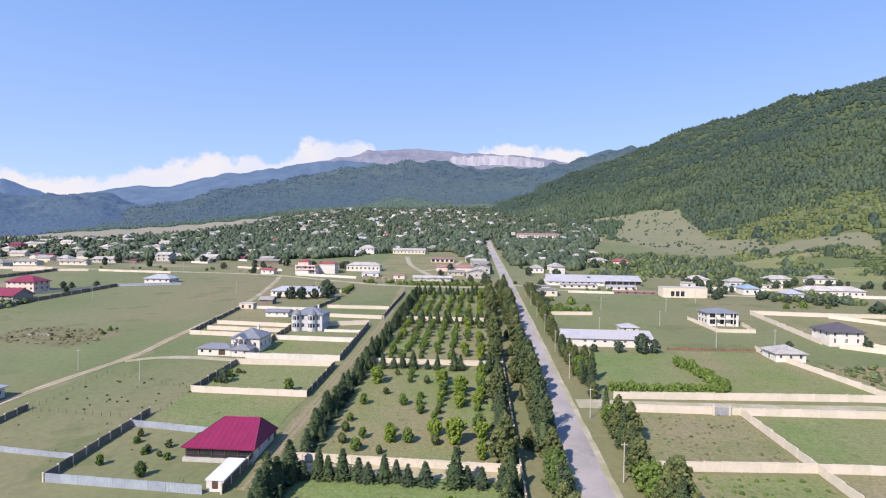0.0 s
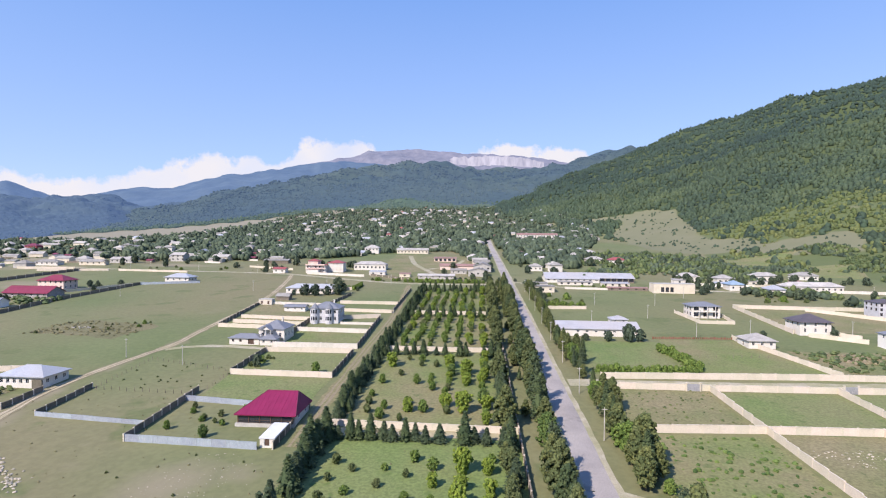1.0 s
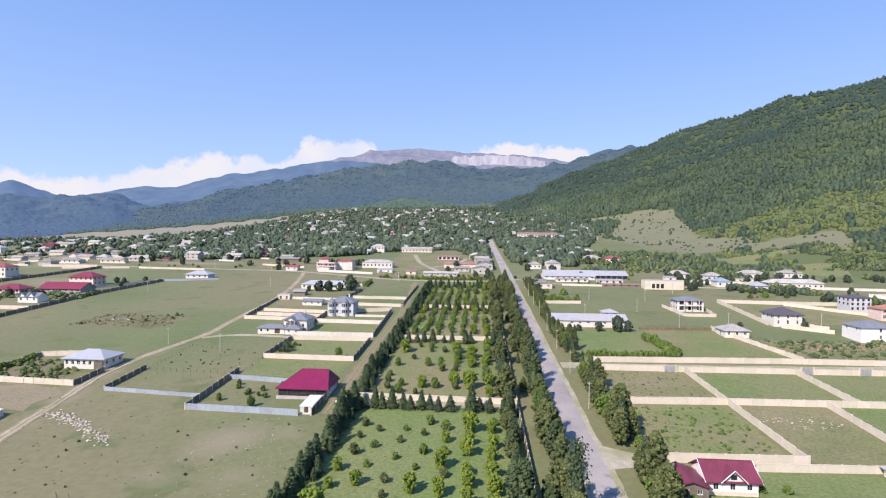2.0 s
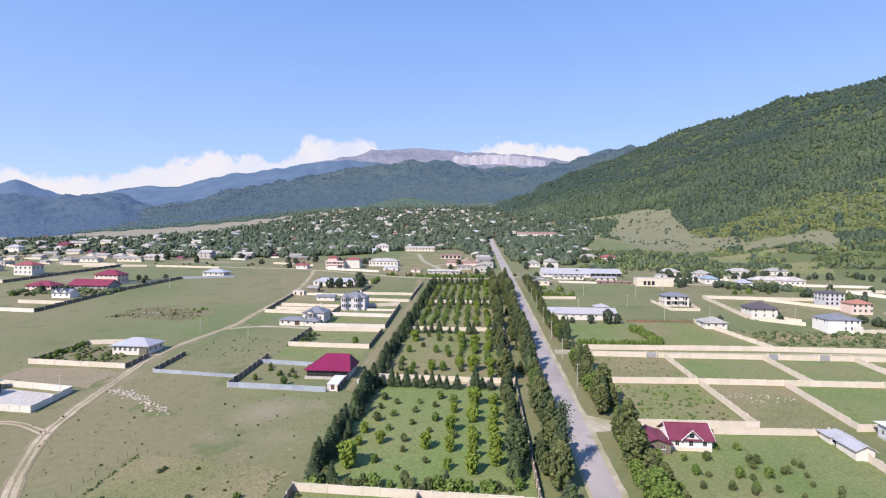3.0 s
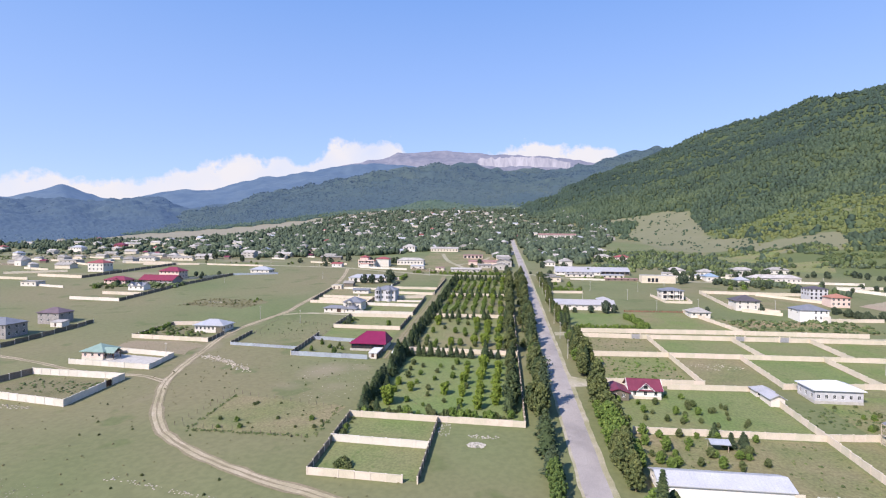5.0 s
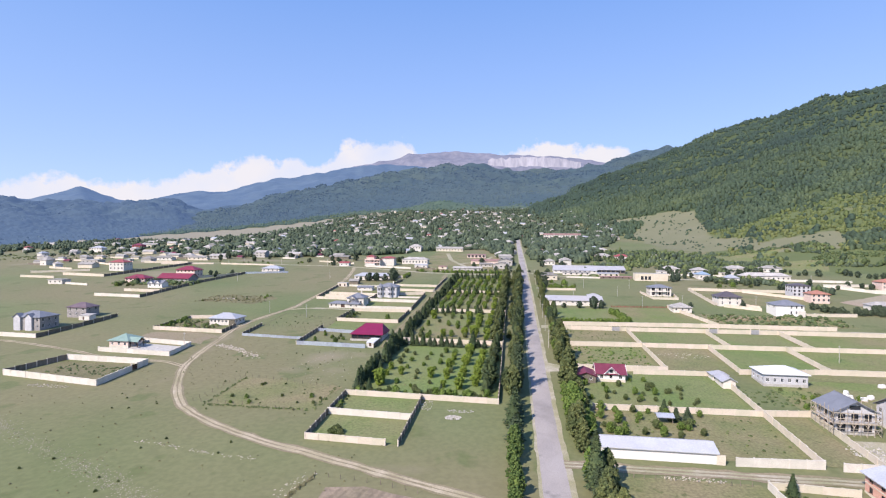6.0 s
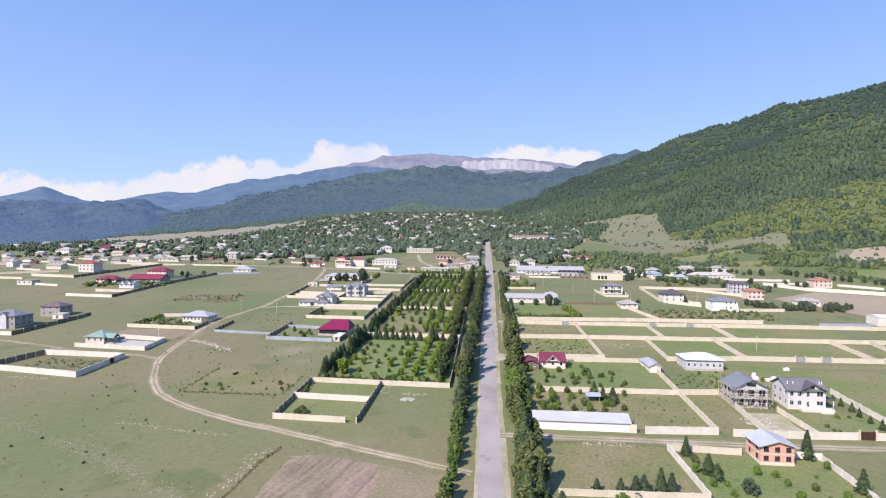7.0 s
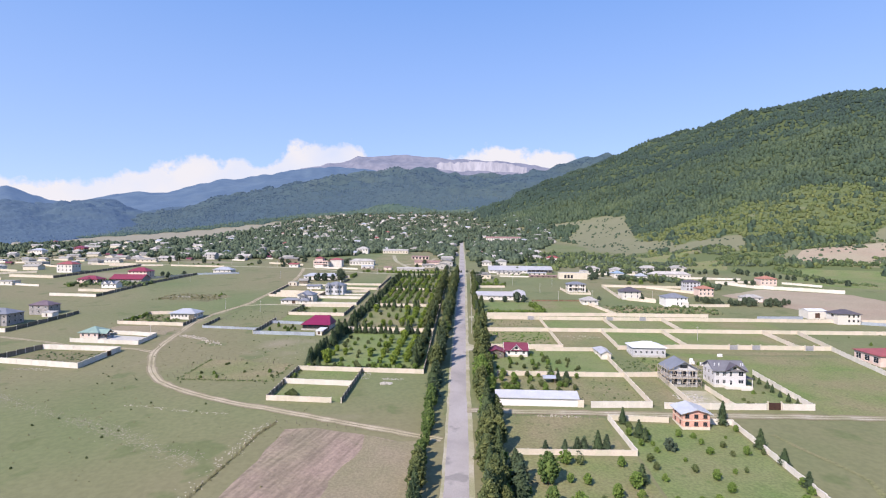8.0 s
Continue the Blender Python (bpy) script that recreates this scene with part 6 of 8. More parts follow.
def in_village(x, y):
    d, az = math.hypot(x, y - EYE_Y), math.degrees(math.atan2(x, y - EYE_Y))
    if y < 900 and abs(x - (14 if y > 700 else 18)) < (13 if y < 780 else 9):
        return False
    if az > 3 and x > 40 + 0.26 * (y - 300):
        return False
    far = np.interp(az, (-52, -44, -41, -39, -36, -30, -24, -18, -10, 0, 8, 14), (1300, 1320, 1300, 1230, 1180, 1200, 1420, 1800, 1900, 1950, 1500, 1000))
    near = np.interp(az, (-52, -44, -36, -30, -22, -14, -9, -3, 0, 2, 10, 16), (600, 640, 690, 660, 640, 650, 720, 740, 560, 480, 480, 620))
    return near < d < far


spots = []
tries = 0
while len(spots) < 285 and tries < 40000:
    tries += 1
    az, d = rv.uniform(-50, 13), 520 + 1450 * rv.random() ** 1.45
    x, y = d * math.sin(radians(az)), EYE_Y + d * math.cos(radians(az))
    if in_village(x, y) and all((x - a) ** 2 + (y - b) ** 2 > 18 ** 2 for a, b in spots) and (az > -32 or rv.random() < .42):
        spots.append((x, y))
for i, (x, y) in enumerate(spots):
    src = protos[i] if i < len(protos) else None
    m = pose(x, y, gz(x, y), 0, 0, rv.choice((0, 0, 0, 20, -20, 90)) + rv.uniform(-12, 12))
    if src:
        src.matrix_basis = m
    else:
        k = rv.uniform(.8, 1.08)
        copy_thing(protos[rv.choice((0, 0, 0, 0, 1, 2, 3, 3, 3, 4, 5, 6, 6, 0, 3))], m).matrix_basis = m @ Matrix.Diagonal((k, k, k, 1))


# lots at the village's edge: low walls, sheds and bare ground
sheds = [house("shed", "low pale farm shed with a %s roof" % word, -500 - 9 * k, 700, w, dd, h, rf, (wm, rm), [], over=.4, cat="shed", group="village sheds", distant=True)
         for k, (w, dd, h, rf, wm, rm, word) in enumerate(((11, 6, 2.8, ("gable_x", 1.4), "cream", "roof_old", "grey sheet"), (8, 6, 2.6, ("shed", .7), "concrete", "roof_pale", "pale metal sheet"), (16, 7, 3.0, ("gable_x", 1.6), "concrete", "roof_old", "grey sheet"), (7, 5, 2.6, ("gable_x", 1.2), "dark_wall", "roof_maroon", "dark red")))]
taken = [(-427, 468), (-385, 476), (-371, 498), (-324, 520), (-213, 510), (-494, 426), (-404, 362), (-300, 328), (-288, 305), (-322, 294), (-236, 372), (-105, 466), (-180, 434), (-631, 590), (-614, 655)]
lots = []
rq = random.Random(21)
for _ in range(4000):
    az, dd = rq.uniform(-49.5, -19), rq.uniform(0, 1)
    dd = np.interp(az, (-50, -38, -30, -19), (690, 680, 640, 625)) + 120 * dd
    x, y = dd * math.sin(radians(az)), EYE_Y + dd * math.cos(radians(az))
    if len(lots) < 30 and all((x - a) ** 2 + (y - b) ** 2 > 25 ** 2 for a, b in taken + lots) and all((x - a) ** 2 + (y - b) ** 2 > 17 ** 2 for a, b in spots):
        lots.append((x, y))
for k, (x, y) in enumerate(lots):
    turn = rq.uniform(-14, 10)
    m = pose(x, y, gz(x, y), 0, 0, turn)
    if k < 4:
        sheds[k].matrix_basis = m
    elif k % 5 == 0:
        copy_thing(protos[rq.choice((0, 0, 3, 6))], m)
    else:
        copy_thing(sheds[rq.choice((0, 0, 1, 2, 2, 3))], m)
    if k % 2 == 0:
        run, c = rq.uniform(16, 30), math.cos(radians(turn))
        wall(x - run / 2, y - 9 - run / 2 * math.sin(radians(turn)), x + run / 2 * c, y - 9 + run / 2 * math.sin(radians(turn)), rq.uniform(1.5, 2.0), rq.choice(("stone_wall", "stone_wall", "white_wall", "dark_wall")), 6.0)
    if k % 3 != 1:
        e = rq.uniform(10, 18)
        patch("field_lot", "bare trodden plot at the village edge", [(x - e, y - 8), (x + e, y - 7), (x + e * .9, y + 9), (x - e * .8, y + 8)], rq.choice(("weeds", "fallow", "dry_grass")), ragged=1.6, lift=.12)
spots = spots + lots

# ---- far woods and village trees: many small uneven crowns in one sheet ----


def crowns(name, label, xs, ys, zs, rad, tall, mat, seed, rings=3, sides=6, cat="woods", lobes=1, smooth=False):
    """Uneven crowns at the given places, each an island of its own, or several overlapping lobes."""
    r = np.random.RandomState(seed)
    if lobes > 1:
        k, (xs, ys, zs, rad, tall) = lobes, [np.repeat(q, lobes) for q in (xs, ys, zs, rad, tall)]
        turn = (np.arange(len(xs)) % k) * 6.283 / k + np.repeat(r.uniform(0, 6.28, len(xs) // k), k)
        out = rad * r.uniform(.25, .62, len(xs))
        xs, ys = xs + out * np.cos(turn), ys + out * np.sin(turn)
        zs, rad, tall = zs + tall * r.uniform(0, .28, len(xs)), rad * r.uniform(.5, .78, len(xs)), tall * r.uniform(.55, .85, len(xs))
    n = len(xs)
    prof = np.array([(0.62, 0.0), (1.0, 0.34), (0.72, 0.72)])[:rings]
    k = rings * sides + 1
    v = np.zeros((n, k, 3))
    spin = r.uniform(0, 6.28, n)
    for j, (pr, pz) in enumerate(prof):
        for s in range(sides):
            a = spin + (s + 0.5 * (j % 2)) * 2 * math.pi / sides
            q = rad * pr * r.uniform(0.68, 1.28, n)
            c = j * sides + s
            v[:, c, 0], v[:, c, 1], v[:, c, 2] = xs + q * np.cos(a), ys + q * np.sin(a), zs + tall * (pz + r.uniform(-.10, .10, n))
    v[:, -1, 0], v[:, -1, 1], v[:, -1, 2] = xs + rad * r.uniform(-.3, .3, n), ys + rad * r.uniform(-.3, .3, n), zs + tall * r.uniform(.9, 1.1, n)
    f = []
    for j in range(rings - 1):
        for s in range(sides):
            a, b, c, d = j * sides + s, j * sides + (s + 1) % sides, (j + 1) * sides + s, (j + 1) * sides + (s + 1) % sides
            f += [(a, b, c), (b, d, c)]
    for s in range(sides):
        f.append(((rings - 1) * sides + s, (rings - 1) * sides + (s + 1) % sides, k - 1))
    f = np.array(f)
    faces = (np.arange(n)[:, None, None] * k + f[None]).reshape(-1, 3)
    return tagged(new(name, fast_mesh(name, v.reshape(-1, 3), faces, mat, smooth)), label, cat, kind="stuff")


rs = np.random.RandomState(4)
# woods on the hill: dense, thinner towards the bare slopes
n = 52000
az = rs.uniform(1.5, 47, n)
s = rs.rand(n) ** 1.15
hz = RANGES["hill"]
ft, rg = np.interp(az, hz[0], hz[3]), np.interp(az, hz[0], hz[2])
d = ft + 20 + s * (rg - ft)
x, y = d * np.sin(np.radians(az)), EYE_Y + d * np.cos(np.radians(az))
dens = ripple(x, y, 90, 21)
bare = in_clearing(az, d)
low = (d < ft + 110 + 60 * ripple(x, y, 160, 8)) & ~((az > 32.8) & (az < 36.4) & (d > 715))
keep = (~bare & ~low) | (~bare & low & (dens > .2) & (rs.rand(n) < .6)) | (bare & (dens > -.2) & (rs.rand(n) < .2))
scrub_zone = (az > 20 + rs.normal(0, .5, n)) & (d > 560) & (d < 1020 + 120 * ripple(x, y, 260, 31) + 70 * ripple(x, y, 70, 15) + 9 * (az - 30) + rs.normal(0, 38, n)) & ~bare
scrub_zone &= ~((az > 32.8) & (d < 800) & (rs.rand(n) < .3 + .35 * (ripple(x, y, 55, 6) > 0))) & (rs.rand(n) > .05 + .18 * (ripple(x, y, 75, 29) > .5))
light = keep & (rs.rand(n) < .62) & scrub_zone
wood = keep & ~scrub_zone
take = wood & (rs.rand(n) < .60)
rad = 1.9 + 2.6 * rs.rand(n) + d / 1000
rad = np.where(bare, .5 * rad, rad)
tall = rad * rs.uniform(1.3, 2.3, n)
for name, label, pick, mat in (("hill_woods", "dense dark green deciduous woods covering the hill", take & (d < 1650), "forest"), ("hill_woods_far", "dense hazy woods on the far shoulder of the hill", take & (d >= 1650), "far_haze_woods")):
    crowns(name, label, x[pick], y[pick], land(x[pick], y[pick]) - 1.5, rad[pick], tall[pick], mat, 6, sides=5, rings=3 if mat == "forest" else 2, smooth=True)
rad2 = 1.2 + 3.0 * rs.rand(n) ** 1.6
crowns("hill_scrub", "lighter yellow-green scrub on the lower hillside", x[light], y[light], land(x[light], y[light]) - .6, rad2[light], rad2[light] * rs.uniform(1.0, 1.7, light.sum()), "scrub", 7, sides=5, cat="scrub", smooth=True)
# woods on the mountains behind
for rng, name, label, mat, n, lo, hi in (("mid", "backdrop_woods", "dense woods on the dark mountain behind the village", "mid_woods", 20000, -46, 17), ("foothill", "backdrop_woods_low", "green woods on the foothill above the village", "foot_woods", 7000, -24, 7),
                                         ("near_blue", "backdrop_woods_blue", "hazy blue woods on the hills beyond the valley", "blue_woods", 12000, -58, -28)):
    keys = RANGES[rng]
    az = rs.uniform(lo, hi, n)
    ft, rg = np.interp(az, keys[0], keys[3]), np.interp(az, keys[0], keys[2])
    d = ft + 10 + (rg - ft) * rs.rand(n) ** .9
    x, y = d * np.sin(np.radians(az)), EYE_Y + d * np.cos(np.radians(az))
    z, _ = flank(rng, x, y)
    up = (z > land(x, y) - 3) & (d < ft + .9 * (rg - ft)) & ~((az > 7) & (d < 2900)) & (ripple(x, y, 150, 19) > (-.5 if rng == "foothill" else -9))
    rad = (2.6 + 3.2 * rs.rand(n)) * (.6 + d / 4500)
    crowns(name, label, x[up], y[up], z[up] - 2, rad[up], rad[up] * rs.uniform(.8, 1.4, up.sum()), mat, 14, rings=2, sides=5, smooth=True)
n = 4200
az = rs.uniform(-46, -13, n)
start = np.interp(az, (-41, -30, -20, -13), (1490, 1560, 1720, 1950)) + 30 * np.sin(az * 2.3)
d = start + 480 * rs.rand(n) ** 1.2
x, y = d * np.sin(np.radians(az)), EYE_Y + d * np.cos(np.radians(az))
on = ripple(x, y, 140, 27) > -.45
rad = 2.4 + 3.0 * rs.rand(n)
crowns("plain_woods", "hazy green woods beyond the dry plain", x[on], y[on], land(x[on], y[on]) - .6, rad[on], rad[on] * rs.uniform(.9, 1.5, on.sum()), "foot_woods", 16, rings=2, sides=5, smooth=True)
# trees of the village
n = 27000
az = rs.uniform(-52, 15, n)
d = 480 + 1500 * rs.rand(n) ** 1.2
x, y = d * np.sin(np.radians(az)), EYE_Y + d * np.cos(np.radians(az))
ok = np.array([in_village(a, b) for a, b in zip(x, y)])
sp = np.array(spots)
near2 = np.array([((sp[:, 0] - a) ** 2 + ((sp[:, 1] - b) - 5) ** 2 * .7).min() for a, b in zip(x, y)])
ok &= (d > np.interp(az, (-52, -44, -38, -33, -28, -20), (900, 830, 760, 690, 640, 560))) & (rs.rand(n) < np.where(d > 1050, .9, np.interp(az, (-52, -44, -36, -30, -25), (.12, .2, .35, .6, 1.0)))) & (near2 > 46) & (ripple(x, y, 130, 17) > -.7)
rad = (2.5 + 4.6 * rs.rand(n) ** 1.5) * np.interp(az, (-40, -26), (.72, 1.0))
tall = rad * rs.uniform(1.2, 1.9, n)
for name, label, pick, k in (("village_trees", "dark green garden trees between the village houses", ok & (d < 1000), 4), ("village_trees_far", "dark green garden trees in the upper village", ok & (d >= 1000), 2)):
    crowns(name, label, x[pick], y[pick], land(x[pick], y[pick]) - .5, rad[pick], tall[pick], "village_tree", 9, sides=5, lobes=k, smooth=True)
# hedges and thickets east of the road, below the hill
n = 19000
az = rs.uniform(4, 46, n)
d = rs.uniform(420, 760, n)
x, y = d * np.sin(np.radians(az)), EYE_Y + d * np.cos(np.radians(az))
belt = ripple(x, y, 85, 41)
line = np.abs(np.sin((x * .35 + y) / 38.0)) < .22
ok = ((belt > .55) | (line & (belt > -.35))) & (x > 70) & ~((y < 420) & (x > 250)) & ~((x > 195) & (x < 385) & (y > 435) & (y < 655) & (belt < .5) & ~line)
ok |= (x > 118) & (x < 260) & (y > 450) & (y < 640) & ~((x < 165) & (y > 505) & (y < 575)) & (rs.rand(n) < .6) & ~((x > 165) & (x < 215) & (y > 540) & (y < 580))
ok |= (az > 5) & (az < 21) & (d > 600 + 25 * ripple(x, y, 90, 3)) & (d < 735 + 40 * ripple(x, y, 120, 13)) & (rs.rand(n) < .38)
ok &= ~((x < 130) & (y < 400)) & (rs.rand(n) < .85)
rad = np.where(rs.rand(n) < .22, 2.2 + 2.2 * rs.rand(n), 1.0 + 1.4 * rs.rand(n))
tall = rad * rs.uniform(1.1, 1.8, n)
deep = rs.rand(n) < .38 + .5 * ripple(x, y, 60, 23)
for name, label, pick, m in (("field_thickets", "green hedges and thickets between small fields", ok & ~deep, "thicket"), ("field_trees", "dark green trees scattered through the thickets", ok & deep, "village_tree")):
    crowns(name, label, x[pick], y[pick], land(x[pick], y[pick]) - .4, rad[pick], tall[pick], m, 12, sides=5, cat="hedge", lobes=2, smooth=True)

rh = np.random.RandomState(31)
for label, line, n, wide in (("green hedge between the fields below the hill", [(388, 440), (383, 400), (384, 349), (398, 318)], 170, 4.0), ("green hedge along the dry field", [(405, 455), (450, 432), (492, 414), (540, 398)], 150, 2.6),
                             ("bushes along the hill's foot", [(345, 500), (372, 518), (405, 505), (412, 480)], 150, 7.0), ("hedge below the tan field", [(455, 518), (500, 512), (560, 506)], 90, 3.0)):
    line = np.array(line, float)
    q = rh.rand(n) * (len(line) - 1)
    xs, ys = np.interp(q, range(len(line)), line[:, 0]) + rh.normal(0, wide, n), np.interp(q, range(len(line)), line[:, 1]) + rh.normal(0, wide, n)
    rr = rh.uniform(.9, 2.6, n)
    crowns("field_hedge", label, xs, ys, land(xs, ys) - .3, rr, rr * rh.uniform(1.1, 1.9, n), "thicket", 33, sides=5, cat="hedge")

# ---- single trees ----


def leafy(rng, profile, tall, clumps, leaves, size, droop=0.0):
    """Corners and faces of a crown: clumps of small leaf blades spread over an uneven outline. profile(t): the radius at height share t."""
    v, f = [], []
    for _ in range(clumps):
        t = rng.random() ** .85
        a = rng.uniform(0, 6.283)
        r = profile(t) * (0.55 + 0.5 * rng.random()) * (1 + .22 * math.sin(3 * a + 5 * t))
        c = Vector((r * math.cos(a), r * math.sin(a), t * tall))
        spread = size * 1.3
        for _ in range(leaves):
            p = c + Vector((rng.gauss(0, spread), rng.gauss(0, spread), rng.gauss(0, spread * .8)))
            out = Vector((math.cos(a), math.sin(a), .9 - droop + rng.uniform(-.7, .7))) + Vector((rng.uniform(-.6, .6), rng.uniform(-.6, .6), 0))
            out.normalize()
            side = out.cross((rng.uniform(-1, 1), rng.uniform(-1, 1), rng.uniform(-1, 1)))
            side = side.normalized() if side.length > .01 else Vector((1, 0, 0))
            up = out.cross(side)
            k, q = len(v), size * rng.uniform(.6, 1.3)
            v += [tuple(p - side * q * .5), tuple(p + up * q * .45), tuple(p + side * q * .5), tuple(p - up * q * .45)]
            f.append((k, k + 1, k + 2, k + 3))
    return v, f


def whorls(rng, profile, tall, size):
    """Corners and faces of a conifer's crown: tiers of drooping boughs, each a fan of narrow sprays."""
    v, f = [], []
    tiers = int(tall * 2.6) + 4
    for j in range(tiers):
        t = (j + rng.uniform(0, .5)) / tiers
        reach = profile(t) * rng.uniform(.85, 1.12)
        n = max(5, int(7 + reach * 4.5))
        for i in range(n):
            a = 6.283 * (i + rng.random()) / n
            r1 = reach * rng.uniform(.72, 1.15)
            d, s = Vector((math.cos(a), math.sin(a), 0)), Vector((-math.sin(a), math.cos(a), 0))
            drop = rng.uniform(.15, .45) * r1
            for _ in range(3):
                q = rng.uniform(.35, 1.0)
                c = d * r1 * q + s * rng.uniform(-.3, .3) * size + Vector((0, 0, t * tall - drop * q + rng.uniform(-.12, .12)))
                along = (d + s * rng.uniform(-.5, .5) + Vector((0, 0, rng.uniform(-.55, .1)))).normalized() * size * rng.uniform(.7, 1.2)
                wide = (s + Vector((0, 0, rng.uniform(-.5, .5)))).normalized() * size * rng.uniform(.28, .45)
                k = len(v)
                v += [tuple(c - along * .5), tuple(c + wide), tuple(c + along * .6), tuple(c - wide)]
                f.append((k, k + 1, k + 2, k + 3))
    return v, f


def lobed(rng, profile, tall, count, lump, blades, size, rise=.0):
    """Corners and faces of a crown: rounded lumps of foliage set all round an uneven outline, each rough with small blades."""
    v, f = [], []
    for i in range(count):
        t = ((i + rng.random()) / count) ** .9
        a = 2.4 * i + rng.uniform(-.5, .5)
        reach = profile(t) * rng.uniform(.5, 1.0) * (1 + .2 * math.sin(2 * a + 4 * t))
        r = lump * rng.uniform(.7, 1.25) * (1 - .35 * t)
        c = Vector((reach * math.cos(a), reach * math.sin(a), t * tall + rise * reach))
        k = len(v)
        spin = rng.uniform(0, 6.28)
        v.append(tuple(c - Vector((0, 0, r * .75))))
        for q, z in ((.86, -.32), (.9, .3)):
            for j in range(6):
                w = spin + (j + (.5 if z > 0 else 0)) * 6.283 / 6
                e = r * q * rng.uniform(.75, 1.22)
                v.append((c.x + e * math.cos(w), c.y + e * math.sin(w), c.z + r * (z + rng.uniform(-.14, .14))))
        v.append(tuple(c + Vector((rng.uniform(-.2, .2) * r, rng.uniform(-.2, .2) * r, r * rng.uniform(.75, 1.05)))))
        for j in range(6):
            m = (j + 1) % 6
            f += [(k, k + 1 + m, k + 1 + j), (k + 1 + j, k + 1 + m, k + 7 + j), (k + 1 + m, k + 7 + m, k + 7 + j), (k + 7 + j, k + 7 + m, k + 13)]
        for _ in range(blades):
            d = Vector((rng.gauss(0, 1), rng.gauss(0, 1), rng.gauss(.35, 1))).normalized()
            p = c + d * r * rng.uniform(.82, 1.18)
            side = d.cross((rng.uniform(-1, 1), rng.uniform(-1, 1), rng.uniform(-1, 1)))
            side = side.normalized() if side.length > .01 else Vector((1, 0, 0))
            up = (side.cross(d) + d * rng.uniform(-.2, .8)).normalized()
            k, q = len(v), size * rng.uniform(.6, 1.3)
            v += [tuple(p - side * q * .4), tuple(p + up * q * .6), tuple(p + side * q * .4), tuple(p - up * q * .4)]
            f.append((k, k + 1, k + 2, k + 3))
    return v, f


def core(rng, v, f, profile, tall, shrink=.62, n=7, rows=5):
    """The dim inside of a crown, which closes the gaps between the leaves."""
    k = len(v)
    for j in range(rows):
        t = .04 + .9 * j / (rows - 1)
        for i in range(n):
            a = 6.283 * (i + .5 * (j % 2)) / n
            r = profile(t) * shrink * rng.uniform(.8, 1.15)
            v.append((r * math.cos(a), r * math.sin(a), t * tall))
    for j in range(rows - 1):
        for i in range(n):
            m = (i + 1) % n
            f.append((k + j * n + i, k + j * n + m, k + (j + 1) * n + m, k + (j + 1) * n + i))


def tree(name, label, cat, seed, kind, tall, width, mat, clear=.12, dens=1.0, size=.42, group=""):
    """A tree of 'cone', 'column', 'pine', 'round' or 'bush' shape, with a tapered trunk, limbs and a leafy crown."""
    rng = random.Random(seed)
    shapes = {"cone": lambda t: width / 2 * (1 - t) ** .9 * (.75 + .25 * min(1, t * 8)) + .05, "column": lambda t: width / 2 * min(1, t * 5 + .3) * (1 - t ** 3) + .05,
              "pine": lambda t: width / 2 * (1 - t) ** .62 * (.62 + .38 * min(1, t * 4)) + .12, "round": lambda t: width / 2 * math.sqrt(max(0.02, 1 - (2 * t - .9) ** 2 / 1.25)),
              "bush": lambda t: width / 2 * math.sqrt(max(.02, 1 - t * t)), "vase": lambda t: width / 2 * (.45 + .75 * t) * math.sqrt(max(.03, 1 - max(0, t - .55) ** 2 / .22))}
    prof = shapes[kind]
    ch = tall * (1 - clear)
    area = width * ch
    if kind == "cone":
        v, f = whorls(rng, prof, ch, size)
        core(rng, v, f, prof, ch, .72)
    elif kind == "pine":
        v, f = lobed(rng, prof, ch, int(56 + 1.2 * area), .080 * width + .08, 30, size * .85, .10)
        core(rng, v, f, prof, ch, .55)
    elif kind in ("round", "vase", "bush"):
        v, f = lobed(rng, prof, ch, int((26 + 2.2 * area) * min(1.3, dens)), .085 * width + .05, 30, size * 1.15)
        core(rng, v, f, prof, ch, .6)
    else:
        v, f = leafy(rng, prof, ch, int((16 + 4.2 * area) * dens), 7, size)
        core(rng, v, f, prof, ch, .78)
    v = [(a, b, c + tall * clear) for a, b, c in v]
    base = tagged(new(name), label, cat, group)
    if kind == "bush":
        me = bpy.data.meshes.new("crown")
        me.from_pydata(v, [], f)
        me.polygons.foreach_set("use_smooth", [True] * len(f))
        me.materials.append(M[mat])
        part("crown", me, mat, base)
        return base
    sh = Shape()
    r0 = .035 * tall ** .8 + .03
    lean = Vector((rng.uniform(-.03, .03), rng.uniform(-.03, .03))) * tall
    sh.bar((0, 0, -.4), (lean.x, lean.y, tall * .55), r0, r0 * .55).bar((lean.x, lean.y, tall * .55), (lean.x, lean.y, tall * .92), r0 * .55, r0 * .15, n=5)
    for _ in range(5):
        z = tall * rng.uniform(clear, .6)
        a = rng.uniform(0, 6.283)
        q = prof(max(0.02, z / tall - clear)) * .7
        sh.bar((lean.x * z / tall, lean.y * z / tall, z), (q * math.cos(a), q * math.sin(a), z + (.1 if kind == "cone" else .6) * q), r0 * .35, r0 * .12, n=4)
    part("trunk", sh, "bark", base)
    me = bpy.data.meshes.new("crown")
    me.from_pydata(v, [], f)
    me.polygons.foreach_set("use_smooth", [True] * len(f))
    me.materials.append(M[mat])
    part("crown", me, mat, base)
    return base


FOREST = {}


def kinds(key, items):
    FOREST[key] = items


